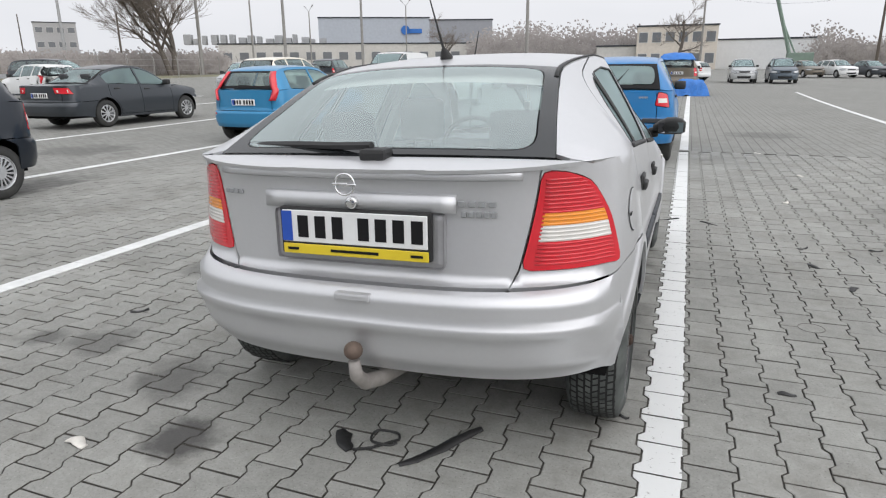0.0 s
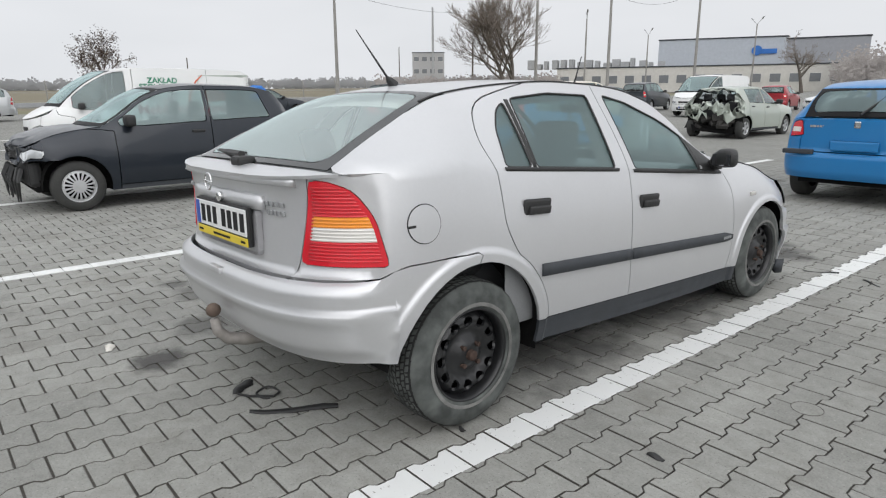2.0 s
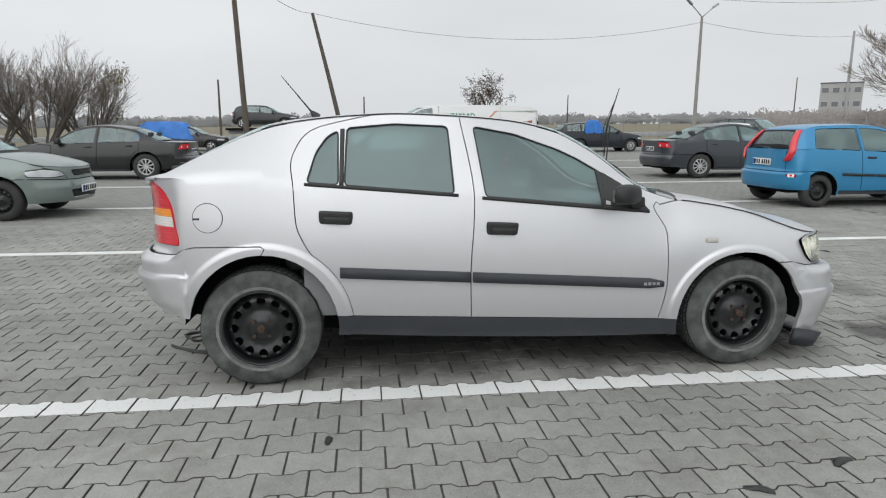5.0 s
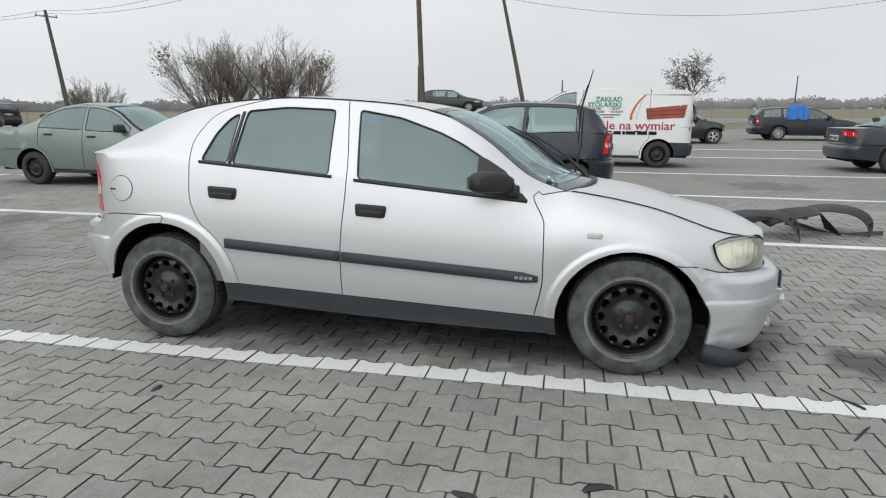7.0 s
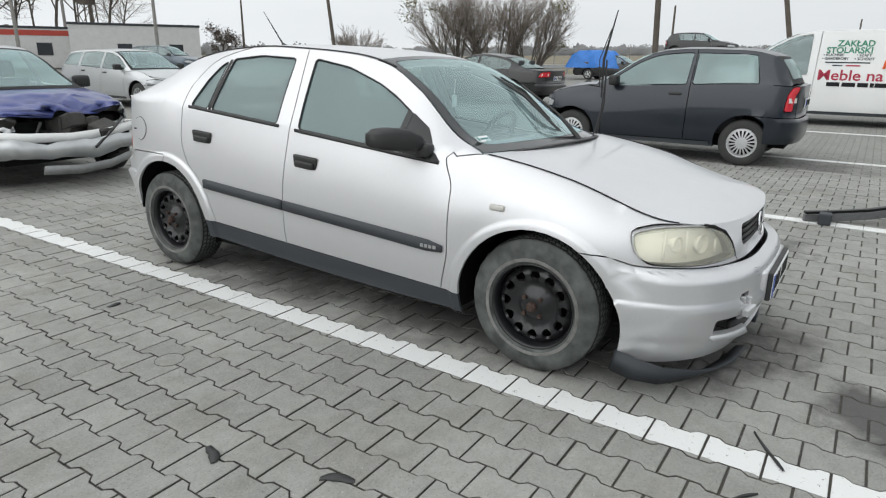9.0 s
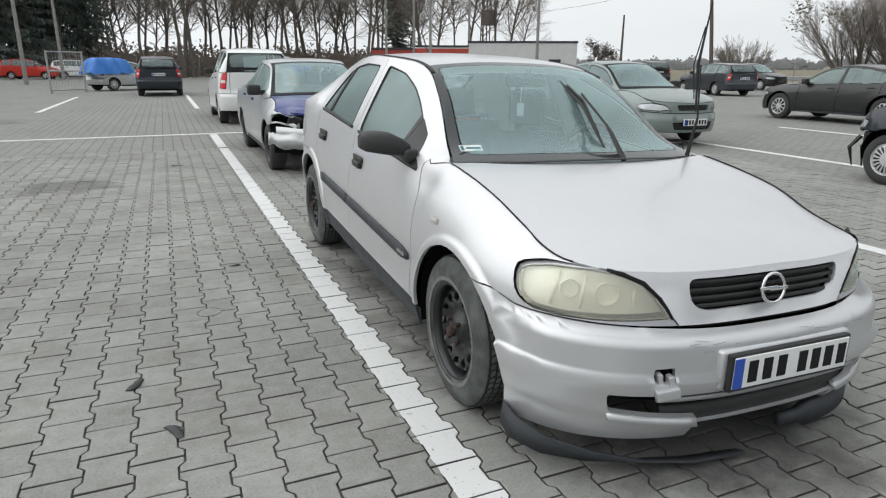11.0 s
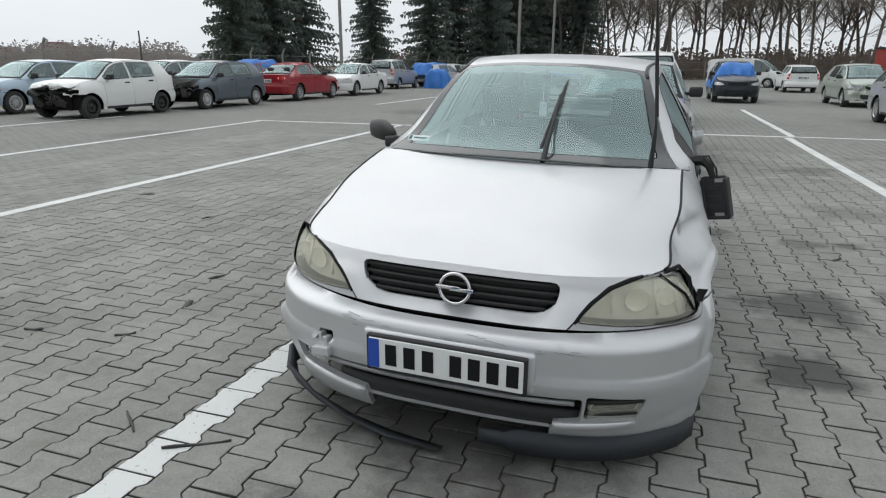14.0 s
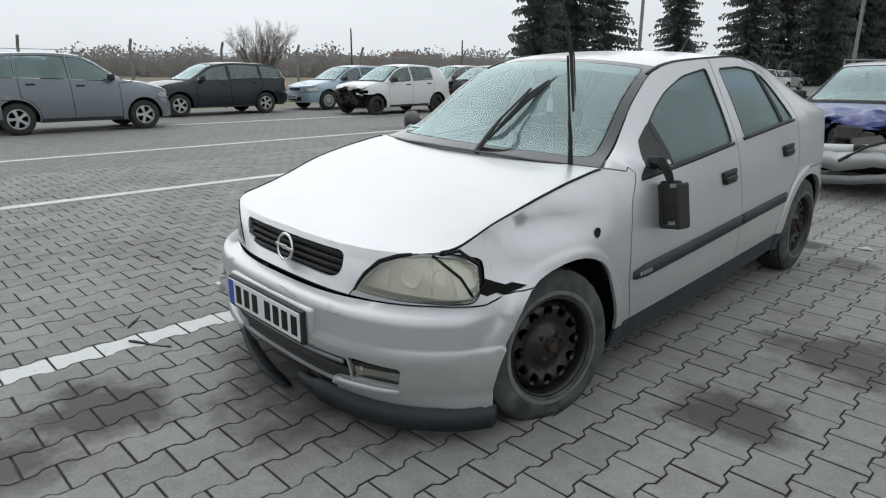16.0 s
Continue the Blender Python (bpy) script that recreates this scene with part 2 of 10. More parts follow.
def tread_rubber(R):
    """Tyre rubber with tread blocks round its running face."""
    m, n, l, p = nodes_of("tread_rubber")
    co = n.new("ShaderNodeTexCoord")
    sp = n.new("ShaderNodeSeparateXYZ")
    l.new(co.outputs["Object"], sp.inputs[0])

    def mth(op, a, b=None):
        q = n.new("ShaderNodeMath")
        q.operation = op
        for i, v in enumerate((a, b)):
            if isinstance(v, (int, float)):
                q.inputs[i].default_value = v
            elif v is not None:
                l.new(v, q.inputs[i])
        return q.outputs[0]

    ang = mth("MULTIPLY", mth("ARCTAN2", sp.outputs[2], sp.outputs[1]), R)
    rad = mth("SQRT", mth("ADD", mth("MULTIPLY", sp.outputs[1], sp.outputs[1]), mth("MULTIPLY", sp.outputs[2], sp.outputs[2])))
    cb = n.new("ShaderNodeCombineXYZ")
    l.new(mth("ADD", ang, mth("MULTIPLY", mth("ABSOLUTE", mth("ADD", sp.outputs[0], 0.1)), 0.4)), cb.inputs[0])
    l.new(sp.outputs[0], cb.inputs[1])
    br = n.new("ShaderNodeTexBrick")
    br.inputs["Scale"].default_value, br.inputs["Brick Width"].default_value, br.inputs["Row Height"].default_value = 1.0, 0.03, 0.026
    br.inputs["Mortar Size"].default_value, br.inputs["Mortar Smooth"].default_value = 0.0042, 0.2
    l.new(cb.outputs[0], br.inputs["Vector"])
    groove = mth("MULTIPLY", br.outputs["Fac"], mth("GREATER_THAN", rad, R - 0.012))
    no = n.new("ShaderNodeTexNoise")
    no.inputs["Scale"].default_value, no.inputs["Detail"].default_value = 11, 8
    l.new(co.outputs["Object"], no.inputs["Vector"])
    rp = n.new("ShaderNodeValToRGB")
    rp.color_ramp.elements[0].position, rp.color_ramp.elements[0].color = 0.35, (0.036, 0.040, 0.038, 1)
    rp.color_ramp.elements[1].position, rp.color_ramp.elements[1].color = 0.72, (0.115, 0.125, 0.118, 1)
    l.new(no.outputs[0], rp.inputs[0])
    # shade in the grooves is put into the colour as near-black
    mx = n.new("ShaderNodeMix")
    mx.data_type = "RGBA"
    l.new(groove, mx.inputs[0])
    l.new(rp.outputs[0], mx.inputs[6])
    mx.inputs[7].default_value = (0.008, 0.008, 0.008, 1)
    l.new(mx.outputs[2], p.inputs["Base Color"])
    p.inputs["Roughness"].default_value = 0.8
    b = n.new("ShaderNodeBump")
    b.invert = True
    b.inputs["Strength"].default_value, b.inputs["Distance"].default_value = 0.9, 0.008
    l.new(groove, b.inputs["Height"])
    l.new(b.outputs[0], p.inputs["Normal"])
    return m


# ---------------------------------------------------------------- lie of the land
SETTLED = set()


def rise(x, y):
    """The lot is level round the hatchback and climbs gently beyond the lane."""
    s = min(0.7 * (y - x), 420.0)
    return 0.0 if s < 9 else 0.015 * (s - 9) ** 2 / 16 if s < 17 else 0.015 * (s - 13)


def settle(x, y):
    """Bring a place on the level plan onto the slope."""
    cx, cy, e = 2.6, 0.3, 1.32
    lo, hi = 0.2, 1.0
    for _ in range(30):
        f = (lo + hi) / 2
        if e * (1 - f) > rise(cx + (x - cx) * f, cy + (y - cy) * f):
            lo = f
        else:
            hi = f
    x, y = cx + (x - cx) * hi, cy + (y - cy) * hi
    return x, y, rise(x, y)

# ---------------------------------------------------------------- mesh helpers
from mathutils.geometry import delaunay_2d_cdt


class Crv:
    """A smooth curve through knots (x, y) that never overshoots them."""

    def __init__(self, knots):
        self.x = np.array([k[0] for k in knots], float)
        self.y = np.array([k[1] for k in knots], float)
        h, d = np.diff(self.x), np.diff(self.y) / np.diff(self.x)
        m = np.zeros(len(self.x))
        m[0], m[-1] = d[0], d[-1]
        for i in range(1, len(d)):
            if d[i - 1] * d[i] > 0:
                w1, w2 = 2 * h[i] + h[i - 1], h[i] + 2 * h[i - 1]
                m[i] = (w1 + w2) / (w1 / d[i - 1] + w2 / d[i])
        self.m = m

    def __call__(self, v):
        v = np.asarray(v, float)
        i = np.clip(np.searchsorted(self.x, v) - 1, 0, len(self.x) - 2)
        h = self.x[i + 1] - self.x[i]
        t = (v - self.x[i]) / h
        t2 = np.clip(t, 0, 1)
        a = (2 * t2**3 - 3 * t2**2 + 1) * self.y[i] + (t2**3 - 2 * t2**2 + t2) * h * self.m[i]
        b = (-2 * t2**3 + 3 * t2**2) * self.y[i + 1] + (t2**3 - t2**2) * h * self.m[i + 1]
        return a + b + np.where(t > 1, (t - 1) * h * self.m[i + 1], 0) + np.where(t < 0, t * h * self.m[i], 0)


def resample(line, step, closed=False):
    pts = [np.array(p, float) for p in line]
    if closed:
        pts.append(pts[0])
    out = []
    for a, b in zip(pts, pts[1:]):
        n = max(1, int(np.ceil(np.linalg.norm(b - a) / step)))
        out += [a + (b - a) * k / n for k in range(n)]
    if not closed:
        out.append(pts[-1])
    return out


def rounded(poly, r=0.03, k=4):
    """A closed polygon with its corners rounded."""
    out, n = [], len(poly)
    for i in range(n):
        a, b, c = (np.array(poly[(i + j) % n], float) for j in (-1, 0, 1))
        da, dc = np.linalg.norm(a - b), np.linalg.norm(c - b)
        rr = min(r, 0.45 * da, 0.45 * dc)
        p, q = b + (a - b) / da * rr, b + (c - b) / dc * rr
        for j in range(k + 1):
            t = j / k
            out.append((1 - t) ** 2 * p + 2 * t * (1 - t) * b + t * t * q)
    return [tuple(o) for o in out]


RINGS = {}


def inside(poly, x, y):
    r = RINGS.get(id(poly))
    if r is None:
        pts = [tuple(map(float, p)) for p in poly]
        r = RINGS[id(poly)] = (poly, min(p[0] for p in pts), max(p[0] for p in pts), min(p[1] for p in pts), max(p[1] for p in pts), list(zip(pts, pts[1:] + pts[:1])))
    if x < r[1] or x > r[2] or y < r[3] or y > r[4]:
        return False
    odd = False
    for (ax, ay), (bx, by) in r[5]:
        if (ay > y) != (by > y) and x < (bx - ax) * (y - ay) / (by - ay) + ax:
            odd = not odd
    return odd


def tessellate(closed, opened, step, classify, gap=0.0, fixed=None):
    """Cut a sheet along the given lines; classify() names the piece of each point. Gives {name: (points, triangles)}."""
    verts, edges = [], []
    for line, shut in [(c, True) for c in closed] + [(o, False) for o in opened]:
        pts = resample(line, step, shut)
        base = len(verts)
        verts += pts
        edges += [(base + i, base + i + 1) for i in range(len(pts) - 1)]
        if shut:
            edges.append((base + len(pts) - 1, base))
    arr = np.array(verts)
    lo, hi = arr.min(0), arr.max(0)
    grid = []
    for j, v in enumerate(np.arange(lo[1] + step / 2, hi[1], step * 0.87)):
        for u in np.arange(lo[0] + step * (0.25 if j % 2 else 0.75), hi[0], step):
            grid.append((u, v))
    if grid:
        ga = np.array(grid)
        keep = np.ones(len(ga), bool)
        for s in range(0, len(ga), 400):
            d = ((ga[s:s + 400, None, :] - arr[None]) ** 2).sum(2).min(1)
            keep[s:s + 400] = d > (0.5 * step) ** 2
        verts = verts + list(ga[keep])
    res = delaunay_2d_cdt([Vector((float(a[0]), float(a[1]))) for a in verts], edges, [], 0, 1e-6)
    pts = np.array([(v.x, v.y) for v in res[0]])
    groups = {}
    for f in res[2]:
        c = pts[list(f)].mean(0)
        a = pts[list(f)]
        if abs((a[1][0] - a[0][0]) * (a[2][1] - a[0][1]) - (a[2][0] - a[0][0]) * (a[1][1] - a[0][1])) < 1e-8:
            continue
        nm = classify(c[0], c[1])
        if nm:
            groups.setdefault(nm, []).append(f)
    out = {}
    for nm, fs in groups.items():
        used = sorted({i for f in fs for i in f})
        idx = {i: k for k, i in enumerate(used)}
        p2 = pts[used].copy()
        tr = [tuple(idx[i] for i in f) for f in fs]
        rim = rim_edges(tr)
        if gap:
            push = np.zeros_like(p2)
            cnt = np.zeros(len(p2))
            for a, b in rim:
                d = p2[b] - p2[a]
                nrm = np.array((-d[1], d[0])) / (np.linalg.norm(d) + 1e-12)
                for i in (a, b):
                    push[i] += nrm
                    cnt[i] += 1
            k = cnt > 0
            ln = np.linalg.norm(push[k], axis=1, keepdims=True)
            if fixed is not None:
                k &= ~fixed(p2)
                ln = np.linalg.norm(push[k], axis=1, keepdims=True)
            p2[k] += push[k] / np.maximum(ln, 1e-9) * gap
        out[nm] = (p2, tr)
    return out


def rim_edges(tris):
    seen = {}
    for f in tris:
        for a, b in zip(f, f[1:] + f[:1]):
            seen[(a, b)] = 1
    return [e for e in seen if (e[1], e[0]) not in seen]


def sheet(piece, surf, flip=False, fold=0.012):
    """Lay a flat piece on a curved surface; gives vertices, faces and normals, with its rim folded inward."""
    p2, tris = piece
    e = 1e-3
    u, v = p2[:, 0], p2[:, 1]
    co = surf(u, v)
    du = surf(u + e, v) - surf(u - e, v)
    dv = surf(u, v + e) - surf(u, v - e)
    nn = np.cross(du, dv)
    nn /= np.linalg.norm(nn, axis=1, keepdims=True) + 1e-12
    fs = [tuple(f) for f in tris]
    if flip:
        nn, fs = -nn, [f[::-1] for f in fs]
    vs, ns = [tuple(c) for c in co], [tuple(n) for n in nn]
    if fold:
        rim = rim_edges(fs)
        mid = {}
        for a, b in rim:
            tan = co[b] - co[a]
            side = np.cross(tan, nn[a])
            side /= np.linalg.norm(side) + 1e-12
            k = len(vs)
            for i in (a, b):
                vs.append(tuple(co[i])), ns.append(tuple(side))
            for i in (b, a):
                vs.append(tuple(co[i] - nn[i] * fold)), ns.append(tuple(side))
            fs.append((k + 1, k, k + 3, k + 2))
    return vs, fs, ns


def merge(*parts):
    vs, fs, ns = [], [], []
    for v, f, n in parts:
        k = len(vs)
        vs += v
        ns += n
        fs += [tuple(i + k for i in q) for q in f]
    return vs, fs, ns


def soften(a, b, r, ymin):
    """Roll two sheets into one another: their normals are averaged over the radius r along their common edge."""
    vs = np.array(a[0] + b[0], float)
    ns = np.array(a[2] + b[2], float)
    idx = np.where((vs[:, 1] > ymin) & (ns[:, 1] + ns[:, 2] > 0.55))[0]
    p, q = vs[idx], ns[idx]
    out = ns.copy()
    for i, v in zip(idx, p):
        w = np.exp(-((p - v) ** 2).sum(1) / (0.5 * r) ** 2)
        m = (q * w[:, None]).sum(0)
        out[i] = m / np.linalg.norm(m)
    n = len(a[0])
    return (a[0], a[1], [tuple(v) for v in out[:n]]), (b[0], b[1], [tuple(v) for v in out[n:]])


def mesh_of(name, vs, fs, mats, ns=None, smooth=True, which=None):
    me = bpy.data.meshes.new(name)
    me.from_pydata([tuple(map(float, v)) for v in vs], [], fs)
    for m in (mats if isinstance(mats, (list, tuple)) else [mats]):
        me.materials.append(m)
    if which is not None:
        me.polygons.foreach_set("material_index", which)
    me.polygons.foreach_set("use_smooth", [smooth] * len(me.polygons))
    me.update()
    if ns is not None:
        me.normals_split_custom_set_from_vertices([tuple(map(float, n)) for n in ns])
    return me


def put(name, me, parent=None, label=""):
    ob = new(name, me)
    ob.parent = parent
    if label:
        ob["label"] = label
    return ob


def part(name, bm, material, parent, label="", smooth=False):
    me = bpy.data.meshes.new(name)
    if smooth:
        for f in bm.faces:
            f.smooth = True
    bm.to_mesh(me)
    bm.free()
    me.materials.append(material)
    return put(name, me, parent, label)


def thing(name, label, category, m=None, group="", kind=""):
    ob = new(name)
    if m is not None:
        ob.matrix_world = m
    return tagged(ob, label, category, group, kind)


def add_box(bm, lo, hi, bevel=0.0, m=None, seg=2):
    r = bmesh.ops.create_cube(bm, size=1)
    vs = r["verts"]
    for v in vs:
        v.co = Vector([lo[i] + (v.co[i] + 0.5) * (hi[i] - lo[i]) for i in range(3)])
    if bevel:
        es = list({e for v in vs for e in v.link_edges})
        out = bmesh.ops.bevel(bm, geom=es, offset=bevel, segments=seg, affect="EDGES", profile=0.6)
        vs = list({v for f in out["faces"] for v in f.verts} | {v for v in vs if v.is_valid})
    if m is not None:
        for v in vs:
            if v.is_valid:
                v.co = m @ v.co
    return vs


def box(lo, hi, bevel=0.0, m=None, seg=2):
    bm = bmesh.new()
    add_box(bm, lo, hi, bevel, m, seg)
    return bm


def tube(bm, pts, radii, sides=8, caps=True):
    """A tube along a path; radii a number or one for each point."""
    pts = [Vector(p) for p in pts]
    if not isinstance(radii, (list, tuple)):
        radii = [radii] * len(pts)
    rings, up = [], None
    for i, p in enumerate(pts):
        d = (pts[min(i + 1, len(pts) - 1)] - pts[max(i - 1, 0)]).normalized()
        if up is None:
            up = d.orthogonal().normalized()
        else:
            up = (up - d * up.dot(d)).normalized()
        s = d.cross(up)
        rings.append([bm.verts.new(p + (up * math.cos(a) + s * math.sin(a)) * radii[i])
                      for a in (2 * math.pi * k / sides for k in range(sides))])
    for a, b in zip(rings, rings[1:]):
        for k in range(sides):
            bm.faces.new((a[k], a[(k + 1) % sides], b[(k + 1) % sides], b[k]))
    if caps:
        bm.faces.new(rings[0][::-1]), bm.faces.new(rings[-1])
    return bm


def lathe(profile, seg, axis="x", shut=False):
    """Vertices and faces of a profile (along, radius) turned round the axis x."""
    vs, fs, n = [], [], len(profile)
    for k in range(seg):
        a = 2 * math.pi * k / seg
        for h, r in profile:
            vs.append((h, r * math.cos(a), r * math.sin(a)))
    for k in range(seg):
        k2 = (k + 1) % seg
        for i in range(n if shut else n - 1):
            j = (i + 1) % n
            fs.append((k * n + i, k * n + j, k2 * n + j, k2 * n + i))
    return vs, fs


def strip_mesh(path, across, thick):
    """A flat bar that follows a path: across gives half its width at each point as a vector, thick its depth as a vector."""
    vs, fs = [], []
    for p, a, t in zip(path, across, thick):
        p, a, t = Vector(p), Vector(a), Vector(t)
        vs += [p - a, p + a, p + a * 0.86 + t, p - a * 0.86 + t]
    for i in range(len(path) - 1):
        for j in range(4):
            k = (j + 1) % 4
            fs.append((4 * i + j, 4 * i + k, 4 * i + 4 + k, 4 * i + 4 + j))
    e = 4 * (len(path) - 1)
    fs += [(3, 2, 1, 0), (e, e + 1, e + 2, e + 3)]
    return vs, fs


def lettering(text, size, material, parent, m, name="lettering", depth=0.002, align="CENTER", squeeze=1.0, bold=0.0):
    cu = bpy.data.curves.new(name, "FONT")
    cu.body, cu.size, cu.extrude, cu.align_x, cu.align_y = text, size, depth, align, "CENTER"
    cu.offset = bold
    cu.resolution_u = 3
    tmp = bpy.data.objects.new(name, cu)
    scene.collection.objects.link(tmp)
    dg = bpy.context.evaluated_depsgraph_get()
    me = bpy.data.meshes.new_from_object(tmp.evaluated_get(dg))
    bpy.data.objects.remove(tmp)
    me.transform(m @ Matrix.Diagonal((squeeze, 1, 1, 1)))
    me.materials.clear()
    me.materials.append(material)
    return put(name, me, parent)

# ---------------------------------------------------------------- motor cars: shape


class Shape:
    """The skin of a car: rear axle at y = 0, nose towards +y, right flank at +x. Short knot lists give its lines."""

    def __init__(self, **k):
        self.k = k
        self.wb, self.R = k["wb"], k["R"]
        self.W, self.Wl = k["W"], k.get("Wl", k["W"] - 0.035)
        self.sill, self.belt, self.xb = Crv(k["sill"]), Crv(k["belt"]), Crv(k["xb"])
        self.rail, self.xr = Crv(k["rail"]), Crv(k["xr"])
        self.yr, self.nr, self.Lr = k["rear"]
        self.yf, self.nf, self.Lf = k["front"]
        self.kp = Crv(k.get("kp", [(0, 2.0), (1.9, 2.0), (2.5, 3.6), (3.4, 3.6)]))
        self.dyf, self.dyr = Crv(k["dyf"]), Crv(k["dyr"])
        self.crown = Crv(k["crown"])
        self.bow = Crv(k["bow"])
        self.deck = Crv(k["deck"])
        self.arches = k["arches"]
        self.flare = k.get("flare", 0.014)
        self.tables = {}
        for side, L, n in (("f", self.Lf, self.nf), ("r", self.Lr, self.nr)):
            ph = np.linspace(0, np.pi / 2, 3000)
            x, y = self.W * np.sin(ph) ** (2 / n), L * np.cos(ph) ** (2 / n)
            arc = np.concatenate([[0], np.cumsum(np.hypot(np.diff(x), np.diff(y)))])
            self.tables[side] = (arc, ph, x, y)

    def q(self, y):
        y = np.asarray(y, float)
        a = np.clip((y - (self.yf - self.Lf)) / self.Lf, 0, 1)
        b = np.clip(((self.yr + self.Lr) - y) / self.Lr, 0, 1)
        return (1 - a**self.nf) ** (1 / self.nf) * (1 - b**self.nr) ** (1 / self.nr)

    def B(self, y, z):
        zs, zb = self.sill(y), self.belt(y)
        t = (z - zs) / (zb - zs)
        x = self.W - (self.W - self.xb(y)) * np.clip((t - 0.42) / 0.58, 0, 1) ** self.kp(y)
        x = x - (self.W - self.Wl) * np.clip((0.3 - t) / 0.3, 0, 0.9) ** 2
        for ya, yb, z0, amount in self.k.get("ledges", ()):
            x = x + amount * np.clip((z0 - z) / 0.012, 0, 1) * np.clip((y - ya) / 0.02, 0, 1) * np.clip((yb - y) / 0.02, 0, 1)
        for yc, zc, a, b, fa, fb in self.arches:
            e = np.hypot((y - yc) / fa, (z - zc) / fb)
            f = np.clip((1.0 - e) / 0.08, 0, 1)
            x = x + self.flare * f * f * (3 - 2 * f) * np.clip((z - zc + 0.16) / 0.08, 0, 1)
        return x

    def X(self, y, z):
        y, z = np.asarray(y, float), np.asarray(z, float)
        zb = self.belt(y)
        low = self.B(y, np.minimum(z, zb)) * self.q(y)
        s = np.clip((z - zb) / np.maximum(self.rail(y) - zb, 0.012), 0, 1.3)
        return np.where((z > zb) & (y < self.k["rail"][-1][0] + 0.02), low - (low - self.xr(y)) * s**1.12, low)

    def flank(self, sgn, off=0.0):
        return lambda y, z: np.stack([sgn * (self.X(y, z) - off), y, z], 1)

    def end(self, which, off=0.0):
        arc, ph, _, _ = self.tables[which]
        n, L = (self.nf, self.Lf) if which == "f" else (self.nr, self.Lr)
        y0 = self.yf - self.Lf if which == "f" else self.yr + self.Lr
        sg = 1 if which == "f" else -1
        dy = self.dyf if which == "f" else self.dyr

        cs = math.cos(float(np.interp(self.u_of_y(which, self.k["split"][1 if which == "f" else 0]), arc, ph)))

        def surf(u, z):
            p = np.interp(np.abs(u), arc, ph)
            yp = y0 + sg * L * np.cos(p) ** (2 / n)
            x = np.sign(u) * self.B(yp, np.minimum(z, self.belt(yp) + 0.02)) * np.sin(p) ** (2 / n)
            wt = np.clip((np.cos(p) - cs) / (1 - cs), 0, 1)
            wt = np.clip(wt * 3.2, 0, 1)
            wt = wt * wt * (3 - 2 * wt)
            y = yp + sg * (dy(z) * wt - off * np.cos(p) ** 0.7)
            return np.stack([x * (1 - off * 0.6), y, z], 1)

        return surf

    def u_of_x(self, which, x):
        arc, ph, xs, _ = self.tables[which]
        return math.copysign(float(np.interp(abs(x), xs, arc)), x)

    def u_of_y(self, which, y):
        arc, ph, _, ys = self.tables[which]
        y0 = self.yf - self.Lf if which == "f" else self.yr + self.Lr
        return float(np.interp(-abs(y - y0), -ys, arc))

    def canopy(self, y, w):
        u = w / 0.6
        x = u * self.xr(y)
        f = 1 - u * u
        return np.stack([x, y + self.bow(y) * f, self.rail(y) + self.crown(y) * (1 - np.abs(u)**2.4)], 1)

    def lid(self, y, w):
        v = w / 0.7
        zb = self.belt(y)
        return np.stack([v * self.X(y, zb - 0.002), y + 0 * v, zb + self.deck(y) * (1 - np.abs(v)**2.6)], 1)


